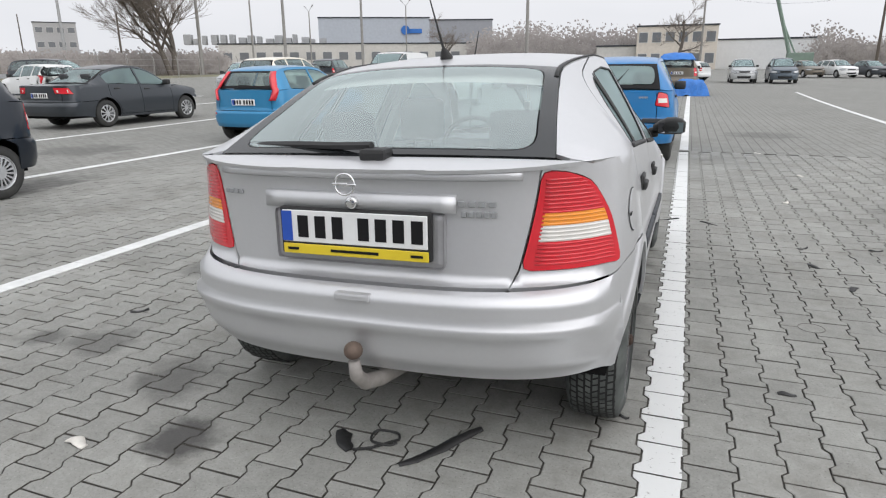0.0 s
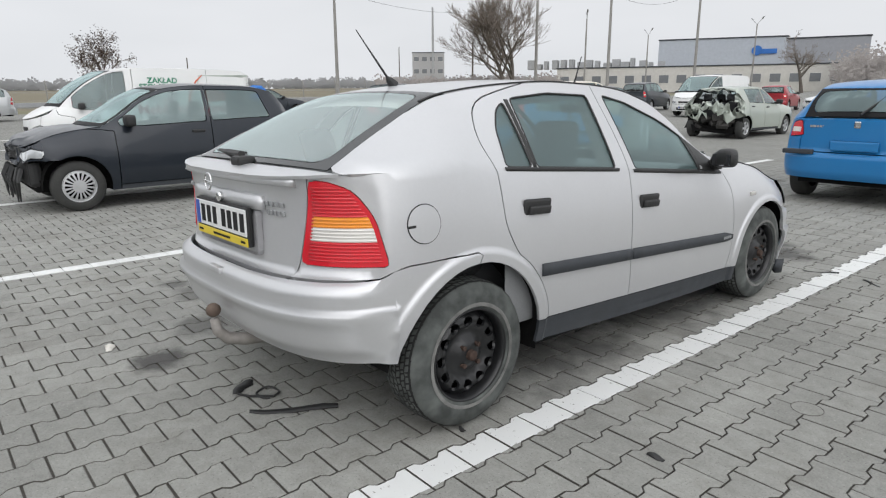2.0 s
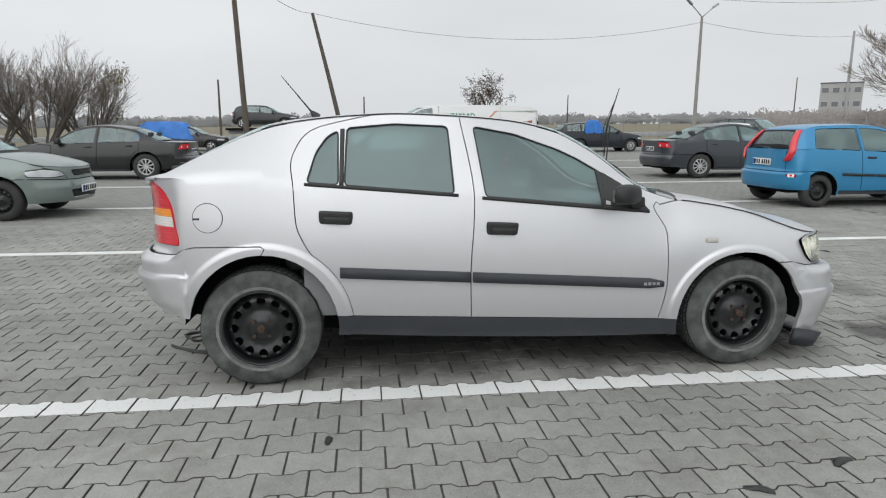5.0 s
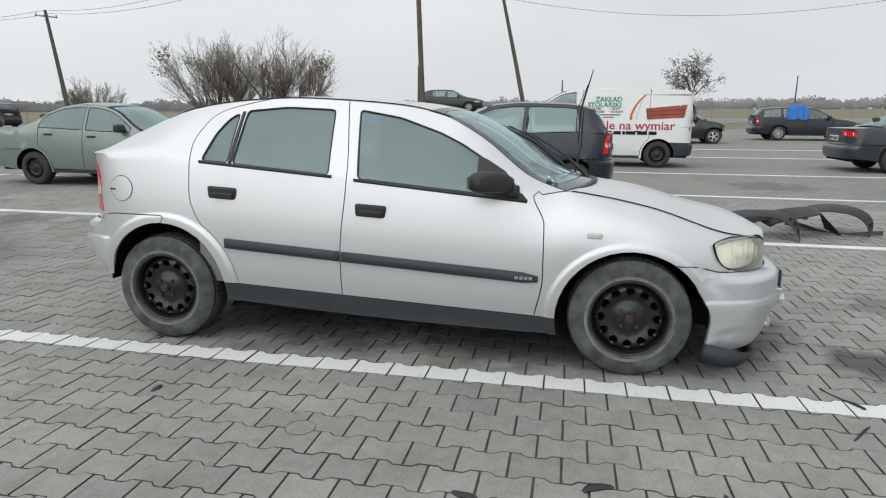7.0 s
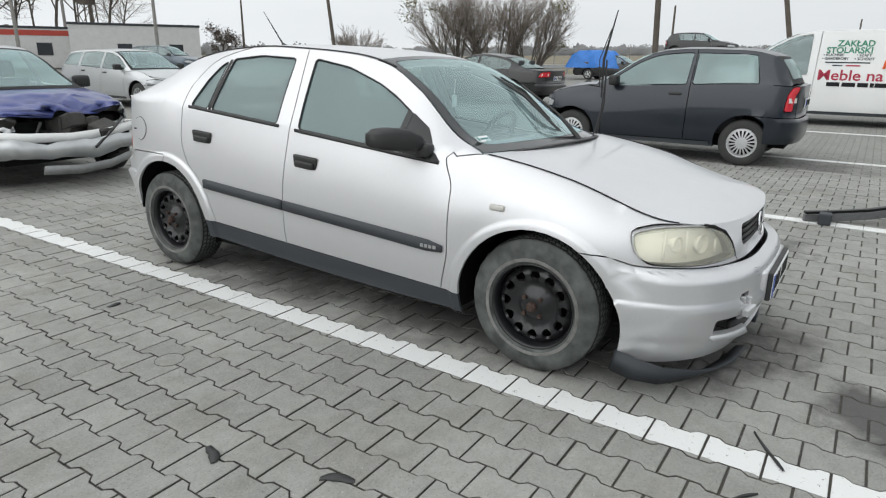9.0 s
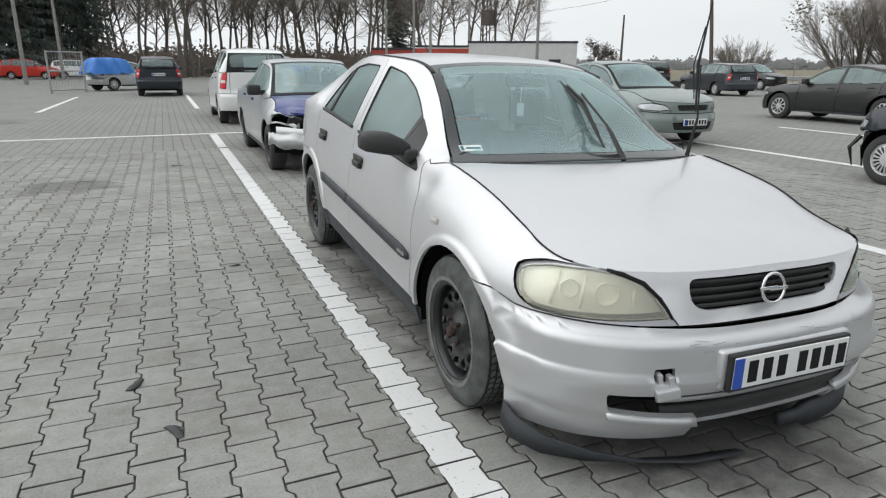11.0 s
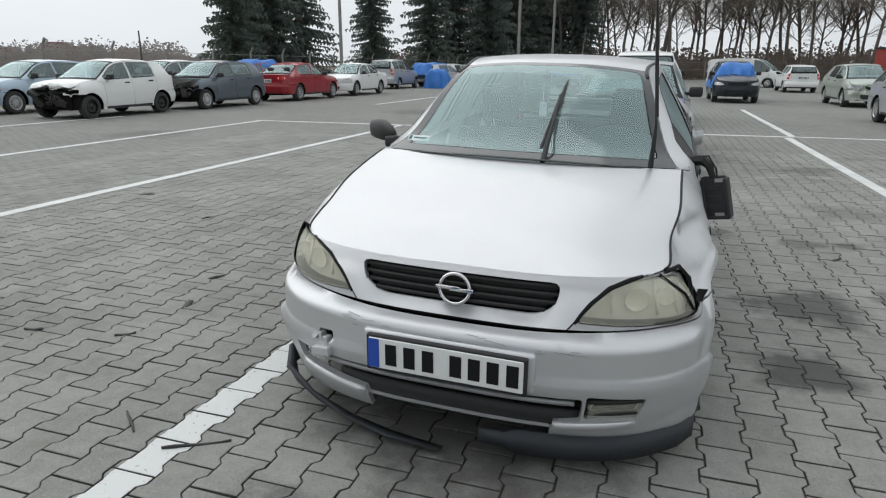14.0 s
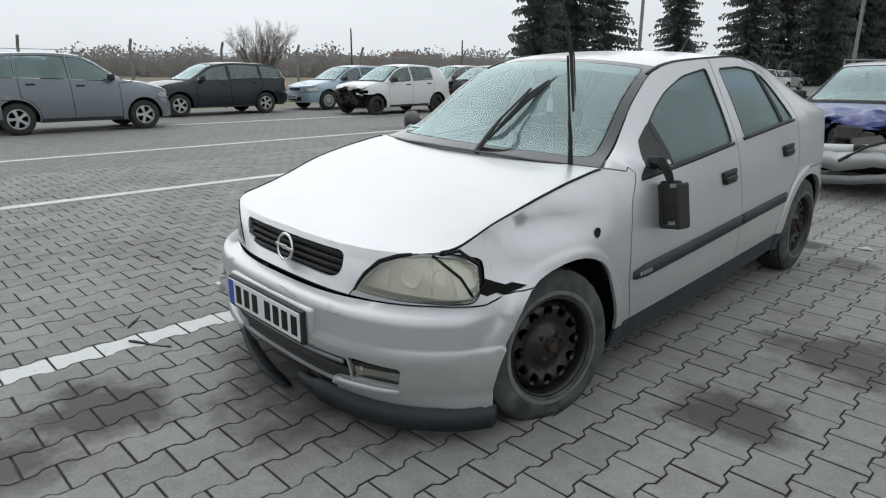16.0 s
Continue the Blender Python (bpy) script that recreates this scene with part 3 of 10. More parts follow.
class Car:
    def __init__(self, name, label, category, shape, m, step=0.12, body=None, glass_mat=None, post=None, near=False, group="",
                 missing=(), crush=None, tail=None, doors=4, dark_bumper=False):
        self.s, self.step, self.body, self.glass = shape, step, body, glass_mat or DGLASS
        self.root = thing(name, label, category, m, group)
        self.post, self.missing, self.crush = post, set(missing), crush
        self.doors, self.near = doors, near
        self.bump = GREYP if dark_bumper else body
        self.build()

    def warp(self, vs):
        a = np.array(vs, float)
        if self.crush:
            for end, amount, depth, cx in self.crush:
                y = a[:, 1]
                lim = self.s.yf - depth if end == "f" else self.s.yr + depth
                t = np.clip((y - lim) / depth if end == "f" else (lim - y) / depth, 0, 1.5)
                if cx:
                    t = t * np.clip(0.5 + a[:, 0] * cx, 0, 1)
                sg = -1 if end == "f" else 1
                nz = np.array([noise.noise_vector(Vector(p) * 4.3) for p in a])
                n2 = np.array([noise.noise_vector(Vector(p) * 13.0) for p in a])
                a += (t[:, None] * amount) * (nz * 0.55 + n2 * 0.22)
                a[:, 1] += sg * t**1.5 * amount * 1.2
        if self.post:
            a = self.post(a)
        return a

    def lay(self, piece, surf, flip=False, fold=0.012):
        return sheet(piece, lambda u, v: self.warp(surf(u, v)), flip, fold)

    def add(self, name, data, mat, label="", parent=None, plain=False):
        vs, fs, ns = data
        me = mesh_of(name, self.warp(vs) if ns is None else vs, fs, mat, ns)
        ob = put(name, me, parent or self.root, label)
        if mat in (GLASS, WSCREEN, DGLASS, RWINDOW, CLEAR):
            ob.visible_shadow = False
        return ob

    def add_bm(self, name, bm, mat, label="", parent=None, smooth=False):
        bm.verts.ensure_lookup_table()
        if len(bm.verts):
            a = self.warp([tuple(v.co) for v in bm.verts])
            for v, c in zip(bm.verts, a):
                v.co = Vector(c)
        return part(name, bm, mat, parent or self.root, label, smooth)

    def window_poly(self, y1, y2, s1=0.0, s2=0.0, low=0.015, top=0.05, ins=0.04):
        s = self.s
        bot, up = [], []
        for y in np.linspace(y1, y2, 14):
            z = float(s.belt(y)) + low
            if float(s.rail(y)) - top > z + 0.01:
                bot.append((y, z))
        for f in np.linspace(0, 1, 18):
            h = 0.36
            y = (y2 + s2 * h) + ((y1 + s1 * h) - (y2 + s2 * h)) * f
            z = float(s.rail(y)) - top
            if z > float(s.belt(y)) + low + 0.012:
                up.append((y, z))
        return rounded(bot + up, 0.03, 2)

    def build(self):
        s, k, step = self.s, self.s.k, self.step
        gap = 0.0028 if self.near else 0.006
        yA, yB, yC = (Crv(c) for c in k["seams"])
        zdoor = Crv(k["door_low"])
        yrs, yfs = k["split"]
        zbr, zbf = Crv(k["bumper_r"]), Crv(k["bumper_f"])
        low_r, low_f = k["low"]
        wins = [self.window_poly(*w) if len(w) < 8 else w for w in k["windows"]] if not k.get("window_polys") else k["window_polys"]
        winp = [np.array(w) for w in wins]
        arch = []
        for yc, zc, a, b, fa, fb in s.arches:
            arch.append([(yc + a * math.cos(t), zc + b * math.sin(t)) for t in np.linspace(0, 2 * math.pi, 40, endpoint=False)])
        archp = [np.array(a) for a in arch]
        flr = []
        for yc, zc, a, b, fa, fb in s.arches:
            for f in (1.0, 0.96, 0.92):
                flr.append([(yc + f * fa * math.cos(t), zc + f * fb * math.sin(t)) for t in np.linspace(-0.25, math.pi + 0.25, 44)])
        top = [(y, max(float(s.belt(y)), float(s.rail(y)) if k["rail"][0][0] <= y <= k["rail"][-1][0] else 0)) for y in np.linspace(yfs, yrs, 90)]
        dom = [(yrs, low_r)] + [(y, float(s.sill(y))) for y in np.linspace(yrs + 0.25, yfs - 0.25, 20)] + [(yfs, low_f)] + top
        r0 = k["rail"][0][0]
        if r0 < yrs - 0.01:
            dom += [(y, float(s.rail(y))) for y in np.linspace(yrs, r0, 8)[1:]] + [(y, float(s.belt(y)) - 0.003) for y in np.linspace(r0, yrs, 6)]
        domp = np.array(dom)
        (ryc, rzc, _, _, rfa, rfb), (fyc, fzc, _, _, ffa, ffb) = s.arches
        cy = lambda z: max(float(yC(z)), ryc + rfa * math.sqrt(max(0.0, 1 - min(1, ((z - rzc) / rfb) ** 2))) if z < rzc + rfb else -9)
        ay = lambda z: min(float(yA(z)), fyc - ffa * math.sqrt(max(0.0, 1 - min(1, ((z - fzc) / ffb) ** 2))) if z < fzc + ffb else 99)
        zs = np.linspace(0.1, 2.1, 90)
        lines = [[(float(yB(z)), z) for z in zs]]
        if self.doors == 4:
            lines.append([(cy(z), z) for z in zs])
        lines.append([(ay(z), z) for z in zs])
        lines.append([(y, float(zdoor(y))) for y in np.linspace(ryc, fyc, 24)])
        lines.append([(y, float(zbr(y))) for y in np.linspace(yrs, ryc, 8)])
        lines.append([(y, float(zbf(y))) for y in np.linspace(fyc, yfs, 8)])
        lines.append([(y, float(s.belt(y))) for y in np.linspace(yrs, yfs, 50) if float(s.rail(y)) - float(s.belt(y)) > 0.04 and y < k["rail"][-1][0] - 0.1])
        if self.near:
            lines += flr
        def cls(y, z):
            if not inside(domp, y, z) or any(inside(a, y, z) for a in archp):
                return None
            if self.near and z < fzc and y > fyc:
                return None
            for i, w in enumerate(winp):
                if inside(w, y, z):
                    return "window_%d" % i
            if y < ryc and z < zbr(y):
                return "rear_bumper"
            if y > fyc and z < zbf(y):
                return "front_bumper"
            if ryc < y < fyc and z < zdoor(y) and (self.near or cy(z) < y < ay(z)):
                return "sill"
            if y > ay(z):
                return "fender"
            if y > yB(z):
                return "front_door"
            if self.doors == 2:
                return "quarter"
            return "rear_door" if y > cy(z) else "quarter"
        pieces = tessellate([dom] + wins + arch, lines, step, cls, gap, lambda p: (np.abs(p[:, 0] - yrs) < 1e-3) | (np.abs(p[:, 0] - yfs) < 1e-3) | ((p[:, 0] < -0.1) & (p[:, 1] > s.rail(p[:, 0]) - 0.002)))
        side = {}
        for sg in (1, -1):
            side[sg] = {n: self.lay(p, s.flank(sg, 0.007 if n.startswith("window") else 0), flip=(sg > 0) ^ True, fold=0.004 if n.startswith("window") else 0.014) for n, p in pieces.items()}
        self.ends(side)
        self.tops()
        for sg in (1, -1):
            for n, d in side[sg].items():
                if n in self.missing or (n, sg) in self.missing:
                    continue
                if n.startswith("window"):
                    self.add("side_window", d, k.get("wmat") or self.glass)
                elif n == "sill":
                    self.add("sill", d, GREYP, "dark grey plastic sill")
                elif n in ("front_door", "rear_door"):
                    ob = self.add("door", d, self.body)
                    self.handle(n, sg, ob)
                elif n == "fender":
                    self.add("front_fender", d, self.body)
                elif n == "quarter":
                    self.add("rear_quarter_panel", d, self.body)
        for nm in ("front_bumper", "rear_bumper"):
            if nm in self.missing:
                continue
            w = nm[0]
            parts = [side[sg][nm] for sg in (1, -1) if nm in side[sg]] + self.bumpers.get(w, [])
            if parts:
                self.add(nm, merge(*parts), self.bump)
        self.inner()
        self.wheels()
        self.mirrors()

    def handle(self, n, sg, door):
        k = self.s.k
        if not k.get("handles"):
            return
        y, z = k["handles"][0 if n == "front_door" else 1]
        x = float(self.s.X(y, z))
        bm = box((x - 0.01, y - 0.085, z - 0.018), (x + 0.018, y + 0.085, z + 0.018), 0.008, seg=1)
        if sg < 0:
            for v in bm.verts:
                v.co.x *= -1
            bmesh.ops.reverse_faces(bm, faces=bm.faces)
        self.add_bm("door_handle", bm, k.get("hmat", BLACK), "", door)

    def ends(self, side):
        s, k, step = self.s, self.s.k, self.step
        gap = 0.0028 if self.near else 0.006
        yrs, yfs = k["split"]
        low_r, low_f = k["low"]
        self.bumpers = {}
        for w in ("f", "r"):
            U = s.u_of_y(w, yfs if w == "f" else yrs)
            surf = s.end(w)
            zb = Crv(k["bumper_f" if w == "f" else "bumper_r"])
            zlow = low_f if w == "f" else low_r
            us = np.linspace(-U, U, 50)
            ys = surf(us, np.full(50, 0.5))[:, 1]
            yt = surf(us, np.full(50, 0.735))[:, 1] if self.near and w == "f" else ys
            top = [(u, float(s.belt(y))) for u, y in zip(us[::-1], yt[::-1])]
            dom = [(-U, zlow), (U, zlow)] + top
            domp = np.array(dom)
            uz = lambda poly, m: [(m * s.u_of_x(w, x), z) for x, z in poly]
            lamp = k["head" if w == "f" else "tailp"]
            lamps = [rounded(uz(lamp, 1), 0.03, 2), rounded(uz(lamp, -1)[::-1], 0.03, 2)]
            lampp = [np.array(l) for l in lamps]
            holes = [(n, rounded(uz(poly, 1), r, 3)) for n, poly, r in k["holes_" + w]]
            holep = [(n, np.array(h)) for n, h in holes]
            bl = [(u, float(zb(y))) for u, y in zip(us, ys)]
            blz = lambda u: float(np.interp(u, us, [b[1] for b in bl]))
            gapx = k["nose" if w == "f" else "gate"]
            gl = [[(m * s.u_of_x(w, x), z) for x, z in gapx] for m in (1, -1)]
            gx = lambda z: float(np.interp(z, [p[1] for p in gl[0]], [p[0] for p in gl[0]]))
            arc_, ph_, _, yt_ = s.tables[w]
            yc_, zc_, aa_, ab_ = s.arches[1 if w == "f" else 0][:4]
            y_of = lambda u: (s.yf - s.Lf + float(np.interp(abs(u), arc_, yt_))) if w == "f" else (s.yr + s.Lr - float(np.interp(abs(u), arc_, yt_)))
            cut = [(yc_ + aa_ * math.cos(t), zc_ + ab_ * math.sin(t)) for t in np.linspace(-1.6, 1.6, 40)] if w == "f" else []
            cut = [(s.u_of_y(w, y), z) for y, z in cut if y > yfs]
            if len(cut) > 3:
                gl_arch = [cut, [(-u, z) for u, z in cut]]
            else:
                gl_arch = []
            level = [[(-U, z), (U, z)] for z in k.get("crease_" + w, [])]
            fl_ = w == "f"
            if self.near and fl_:
                ue = s.u_of_y(w, yc_ + aa_)
                level += [[(m * ue, zlow), (m * ue, zc_)] for m in (1, -1)]
            def cls(u, z):
                if not inside(domp, u, z):
                    return None
                if gl_arch and ((y_of(u) - yc_) / aa_) ** 2 + ((z - zc_) / ab_) ** 2 < 1:
                    return None
                if self.near and fl_ and z < zc_ and y_of(u) < yc_ + aa_:
                    return None
                for n, h in holep:
                    if inside(h, u, z):
                        return n
                for i, l in enumerate(lampp):
                    if inside(l, u, z):
                        return "lamp_%d" % i
                if z < blz(u):
                    return "bumper"
                if abs(u) < gx(z):
                    return "middle"
                return "corner_R" if u > 0 else "corner_L"
            pieces = tessellate([dom] + lamps + [h for _, h in holes], [bl] + gl + gl_arch + level, step * 0.8, cls, gap, lambda p: (np.abs(np.abs(p[:, 0]) - U) < 1e-3) | ((p[:, 1] > np.interp(p[:, 0], us, [q[1] for q in top[::-1]]) - 0.0015) & (np.abs(p[:, 0]) < gl[0][-1][0] - 0.02)))
            fl = w == "f"
            done = {n: self.lay(p, s.end(w, 0.0), flip=fl, fold=0.02) for n, p in pieces.items()}
            if "bumper" in done:
                self.bumpers[w] = [done["bumper"]]
            nm = "front_bumper" if fl else "rear_bumper"
            for sg, c in ((1, "corner_R"), (-1, "corner_L")):
                if c in done:
                    tgt = "fender" if fl else "quarter"
                    if tgt in side[sg]:
                        side[sg][tgt] = merge(side[sg][tgt], done[c])
            if "middle" in done and ("nose" if fl else "tailgate") not in self.missing:
                if fl:
                    self.nose = done["middle"]
                else:
                    self.gate = done["middle"]
            for i in (0, 1):
                if "lamp_%d" % i in pieces and ("head" if fl else "tail", i) not in self.missing:
                    self.lamp(fl, i, self.lay(pieces["lamp_%d" % i], s.end(w, -0.003), flip=fl, fold=0.03), surf, lamps[i])
            for n, h in holep:
                if n in pieces and n not in self.missing:
                    self.hole(w, n, pieces[n], h)

    def lamp(self, fl, i, data, surf, poly):
        if fl:
            self.add("headlight", data, YELLOWED if self.s.k.get("old") else surface("headlight_lens", (0.5, 0.52, 0.53), rough=0.12, metal=0.3, grain=8, vary=0.25, coat=0.8), "clear headlight")
        else:
            ob = self.add("tail_light", data, RED, "red tail light")
            zs = [p[1] for p in poly]
            us = [p[0] for p in poly]
            zc = min(zs) + 0.45 * (max(zs) - min(zs))
            uc = 0.5 * (min(us) + max(us))
            sz = 0.3 * (max(us) - min(us))
            p = (np.array([(uc - sz, zc - 0.03), (uc + sz, zc - 0.03), (uc + sz, zc + 0.03), (uc - sz, zc + 0.03)]), [(0, 1, 2), (0, 2, 3)])
            self.add("clear_lens", self.lay(p, self.s.end("r", -0.009), flip=False, fold=0.008), WLENS, "white lens", ob)

    def hole(self, w, n, piece, poly):
        """Grilles and intakes: a dark sunken floor with slats."""
        s = self.s
        ob = self.add("grille" if "grille" in n else "air_intake", self.lay(piece, s.end(w, 0.03), flip=(w == "f"), fold=0), BLACK, "black grille")
        z0, z1 = poly[:, 1].min(), poly[:, 1].max()
        cnt = 4 if "grille" in n else 2
        for j in range(cnt):
            z = z0 + (j + 0.5) / cnt * (z1 - z0)
            hit = [poly[i] + (poly[(i + 1) % len(poly)] - poly[i]) * ((z - poly[i][1]) / (poly[(i + 1) % len(poly)][1] - poly[i][1]))
                   for i in range(len(poly)) if (poly[i][1] - z) * (poly[(i + 1) % len(poly)][1] - z) < 0]
            if len(hit) < 2:
                continue
            a, b = min(h[0] for h in hit), max(h[0] for h in hit)
            us = np.linspace(a, b, 9)
            path = s.end(w, 0.008)(us, np.full(9, z))
            vs, fs = strip_mesh(path, [(0, 0, 0.006)] * 9, [(0, 0.02 if w == "r" else -0.02, 0)] * 9)
            self.add("slat", (vs, fs, None), self.s.k.get("slat", BLACK), "", ob, plain=True)

    def tops(self):
        s, k, step = self.s, self.s.k, self.step
        gap = 0.0028 if self.near else 0.006
        yrf, yrt, ywt, ywf = k["roof"]
        ys = np.linspace(yrf, ywf, 40)
        dom = [(yrf, -0.6), (ywf, -0.6), (ywf, 0.6), (yrf, 0.6)]
        arcw = lambda y0, d: [(y0 + d * (w / 0.6) ** 2, w) for w in np.linspace(-0.6, 0.6, 15)]
        fr = k.get("frit", 0.05)
        lines = [arcw(yrt, k.get("rarc", 0)), arcw(ywt, k.get("warc", -0.05))]
        ins = [rounded([(ywt + 0.05, -0.6 + fr * 0.9), (ywf - fr * 1.3, -0.6 + fr * 0.9), (ywf - fr * 1.3, 0.6 - fr * 0.9), (ywt + 0.05, 0.6 - fr * 0.9)], 0.06, 3),
               rounded([(yrf + fr * 0.6, -0.6 + fr * 1.15), (yrt - 0.03, -0.6 + fr * 1.15), (yrt - 0.03, 0.6 - fr * 1.15), (yrf + fr * 0.6, 0.6 - fr * 1.15)], 0.08, 4)]
        ip = [np.array(i) for i in ins]
        def cls(y, w):
            u2 = (w / 0.6) ** 2
            if not (yrf < y < ywf and abs(w) < 0.6):
                return None
            if y > ywt + k.get("warc", -0.05) * u2:
                return "windscreen" if inside(ip[0], y, w) else "windscreen_border"
            if y < yrt + k.get("rarc", 0) * u2:
                if k.get("rear_solid"):
                    return "roof"
                return "rear_window" if inside(ip[1], y, w) else "rear_window_border"
            return "roof"
        pieces = tessellate([dom] + ins, lines, step, cls, gap if self.near else 0.002)
        mats = {"windscreen": WSCREEN, "rear_window": k.get("rmat") or self.glass, "roof": self.body,
                "windscreen_border": k.get("fmat", INK), "rear_window_border": k.get("bmat", INK)}
        for n, p in pieces.items():
            if n in self.missing:
                continue
            self.add(n, self.lay(p, s.canopy, flip=True, fold=0.01 if n == "roof" else 0.003), mats[n])
        self.roof_under(pieces)
        # bonnet and rear deck
        parts = []
        for w in ("f", "r"):
            y_end = (s.yf if w == "f" else s.yr)
            f0 = k["cowl"] if w == "f" else k["deck_from"]
            bow = float(s.bow(ywf if w == "f" else yrf))
            edge = [(f0 + bow * (1 - (v / 0.7) ** 2), v) for v in np.linspace(-0.7, 0.7, 21)]
            ye = y_end - (0.0015 if w == "f" else -0.0015)
            dom = edge + [(ye, 0.7), (ye, -0.7)] if w == "f" else edge + [(ye, 0.7), (ye, -0.7)]
            dp = np.array(dom)
            if w == "f" and dp[:, 0].max() - dp[:, 0].min() < 0.03:
                if w == "r" and hasattr(self, "gate"):
                    self.add("tailgate", self.gate, self.body)
                continue
            near_edge = [[(ye - (d if w == "f" else -d), -0.7), (ye - (d if w == "f" else -d), 0.7)] for d in (0.003, 0.009, 0.02, 0.04, 0.075)] if self.near else []
            pieces = tessellate([dom], near_edge, step, lambda y, v: "p" if inside(dp, y, v) else None, gap * 1.5, lambda p: ((np.abs(p[:, 0] - ye) < 1e-3) & (np.abs(p[:, 1]) < 0.52)) | ((p[:, 0] > 3.2) & self.near))
            d = self.lay(pieces["p"], s.lid, flip=True, fold=0.012)
            if w == "f":
                if hasattr(self, "nose"):
                    if self.near:
                        d, self.nose = soften(d, self.nose, 0.15, s.yf - 0.3)
                    d = merge(d, self.nose)
                if "bonnet" not in self.missing:
                    self.add("bonnet", d, k.get("bonnet_mat") or self.body, k.get("bonnet_label", ""))
            else:
                if hasattr(self, "gate"):
                    d = merge(d, self.gate)
                if "tailgate" not in self.missing:
                    self.add("tailgate", d, self.body)

    def roof_under(self, pieces):
        pass

    def inner(self):
        s, k = self.s, self.s.k
        yrf, yrt, ywt, ywf = k["roof"]
        zf = float(s.sill(1.2))
        bm = bmesh.new()
        R = s.R
        W = s.W
        add_box(bm, (-W + 0.24, s.yr + k.get("tuck", 0.12), zf + 0.02), (W - 0.24, s.yf - 0.28, zf + 0.16))
        add_box(bm, (-W + 0.07, R + 0.1, zf + 0.0), (W - 0.07, s.wb - R - 0.1, zf + 0.12))
        add_box(bm, (-W + 0.27, k["cowl"] - 0.1, zf + 0.16), (W - 0.27, s.yf - 0.3, float(s.belt(s.wb)) - 0.22))
        for yc, zc, a, b, fa, fb in s.arches:
            for sg in (1, -1):
                n = 14
                ring = [(yc + (a + 0.03) * math.cos(t), zc + (b + 0.03) * math.sin(t)) for t in np.linspace(-0.22 if yc < 1 else -0.1, math.pi + (-0.05 if yc < 1 else 0.22), n)]
                x0, x1 = W - 0.03, W - 0.27
                a1 = [bm.verts.new((sg * min(x0, float(s.X(y, z)) - 0.02), y, z)) for y, z in ring]
                b1 = [bm.verts.new((sg * x1, y, z)) for y, z in ring]
                for i in range(n - 1):
                    bm.faces.new((a1[i], a1[i + 1], b1[i + 1], b1[i]))
                bm.faces.new(b1)
        self.add_bm("underbody", bm, DARK, "dark underbody and wheel wells")
        zb = float(s.belt(1.0))
        xs = s.W - 0.42
        seat_y = k.get("seats", (1.25, 0.35))
        for x, y in ((xs, seat_y[0]), (-xs, seat_y[0])):
            self.seat(x, y, 0.26, zb)
        self.seat(0, seat_y[1], s.W - 0.18, zb)
        bm = box((-s.W + 0.12, ywf - 0.42, zf + 0.2), (s.W - 0.12, ywf - 0.02, float(s.belt(ywf - 0.3)) - 0.02), 0.06)
        self.add_bm("dashboard", bm, TRIM)

    def seat(self, x, y, hw, zb):
        s = self.s
        zf = float(s.sill(1.2)) + 0.16
        bm = bmesh.new()
        add_box(bm, (x - hw, y - 0.02, zf), (x + hw, y + 0.5, zf + 0.24), 0.06)
        lean = Matrix.Translation((x, y, zf + 0.2)) @ Matrix.Rotation(radians(16), 4, "X")
        drop = 0.09 if self.near else 0.0
        add_box(bm, (-hw, -0.08, 0), (hw, 0.06, zb - zf - 0.12 - drop), 0.05, lean)
        for hx in ((0,) if hw < 0.4 else (-0.36, 0.36)):
            if self.near and hw < 0.4:
                add_box(bm, (x - 0.125, 0.93, 0.985), (x + 0.125, 1.03, 1.215), 0.048, seg=3)
                for px in (-0.05, 0.05):
                    tube(bm, [(x + px, 1.0, 0.80), (x + px, 0.985, 1.03)], 0.008, 6)
                continue
            add_box(bm, (hx - 0.13 + drop * 0.2, -0.07, zb - zf - 0.1 - drop * 0.7), (hx + 0.13 - drop * 0.2, 0.03, zb - zf + 0.11 - drop * 0.6), 0.045, lean)
        self.add_bm("seat", bm, CLOTH, "dark cloth seat", smooth=True)

    def wheels(self):
        s, k = self.s, self.s.k
        for yc in (0.0, s.wb):
            for sg in (1, -1):
                if ("wheel", yc > 0, sg) in self.missing:
                    continue
                wheel(k.get("wheel", "steel"), s.R, self.root, pose(sg * (s.W - 0.02 - k.get("inset", 0.0)), yc, s.R + k.get("lift", 0.0), 0, 0, 0 if sg > 0 else 180))

    def mirrors(self):
        s, k = self.s, self.s.k
        y, z = k["mirror"]
        for sg in (1, -1):
            if ("mirror", sg) in self.missing:
                continue
            x = float(s.X(y, z))
            bm = bmesh.new()
            add_box(bm, (x - 0.02, y - 0.03, z - 0.03), (x + 0.08, y + 0.03, z + 0.02), 0.012, seg=1)
            add_box(bm, (x + 0.04, y - 0.06, z - 0.05), (x + 0.22, y + 0.06, z + 0.09), 0.035)
            if sg < 0:
                for v in bm.verts:
                    v.co.x *= -1
                bmesh.ops.reverse_faces(bm, faces=bm.faces)
            self.add_bm("door_mirror", bm, k.get("mirror_mat", BLACK), "door mirror", smooth=True)

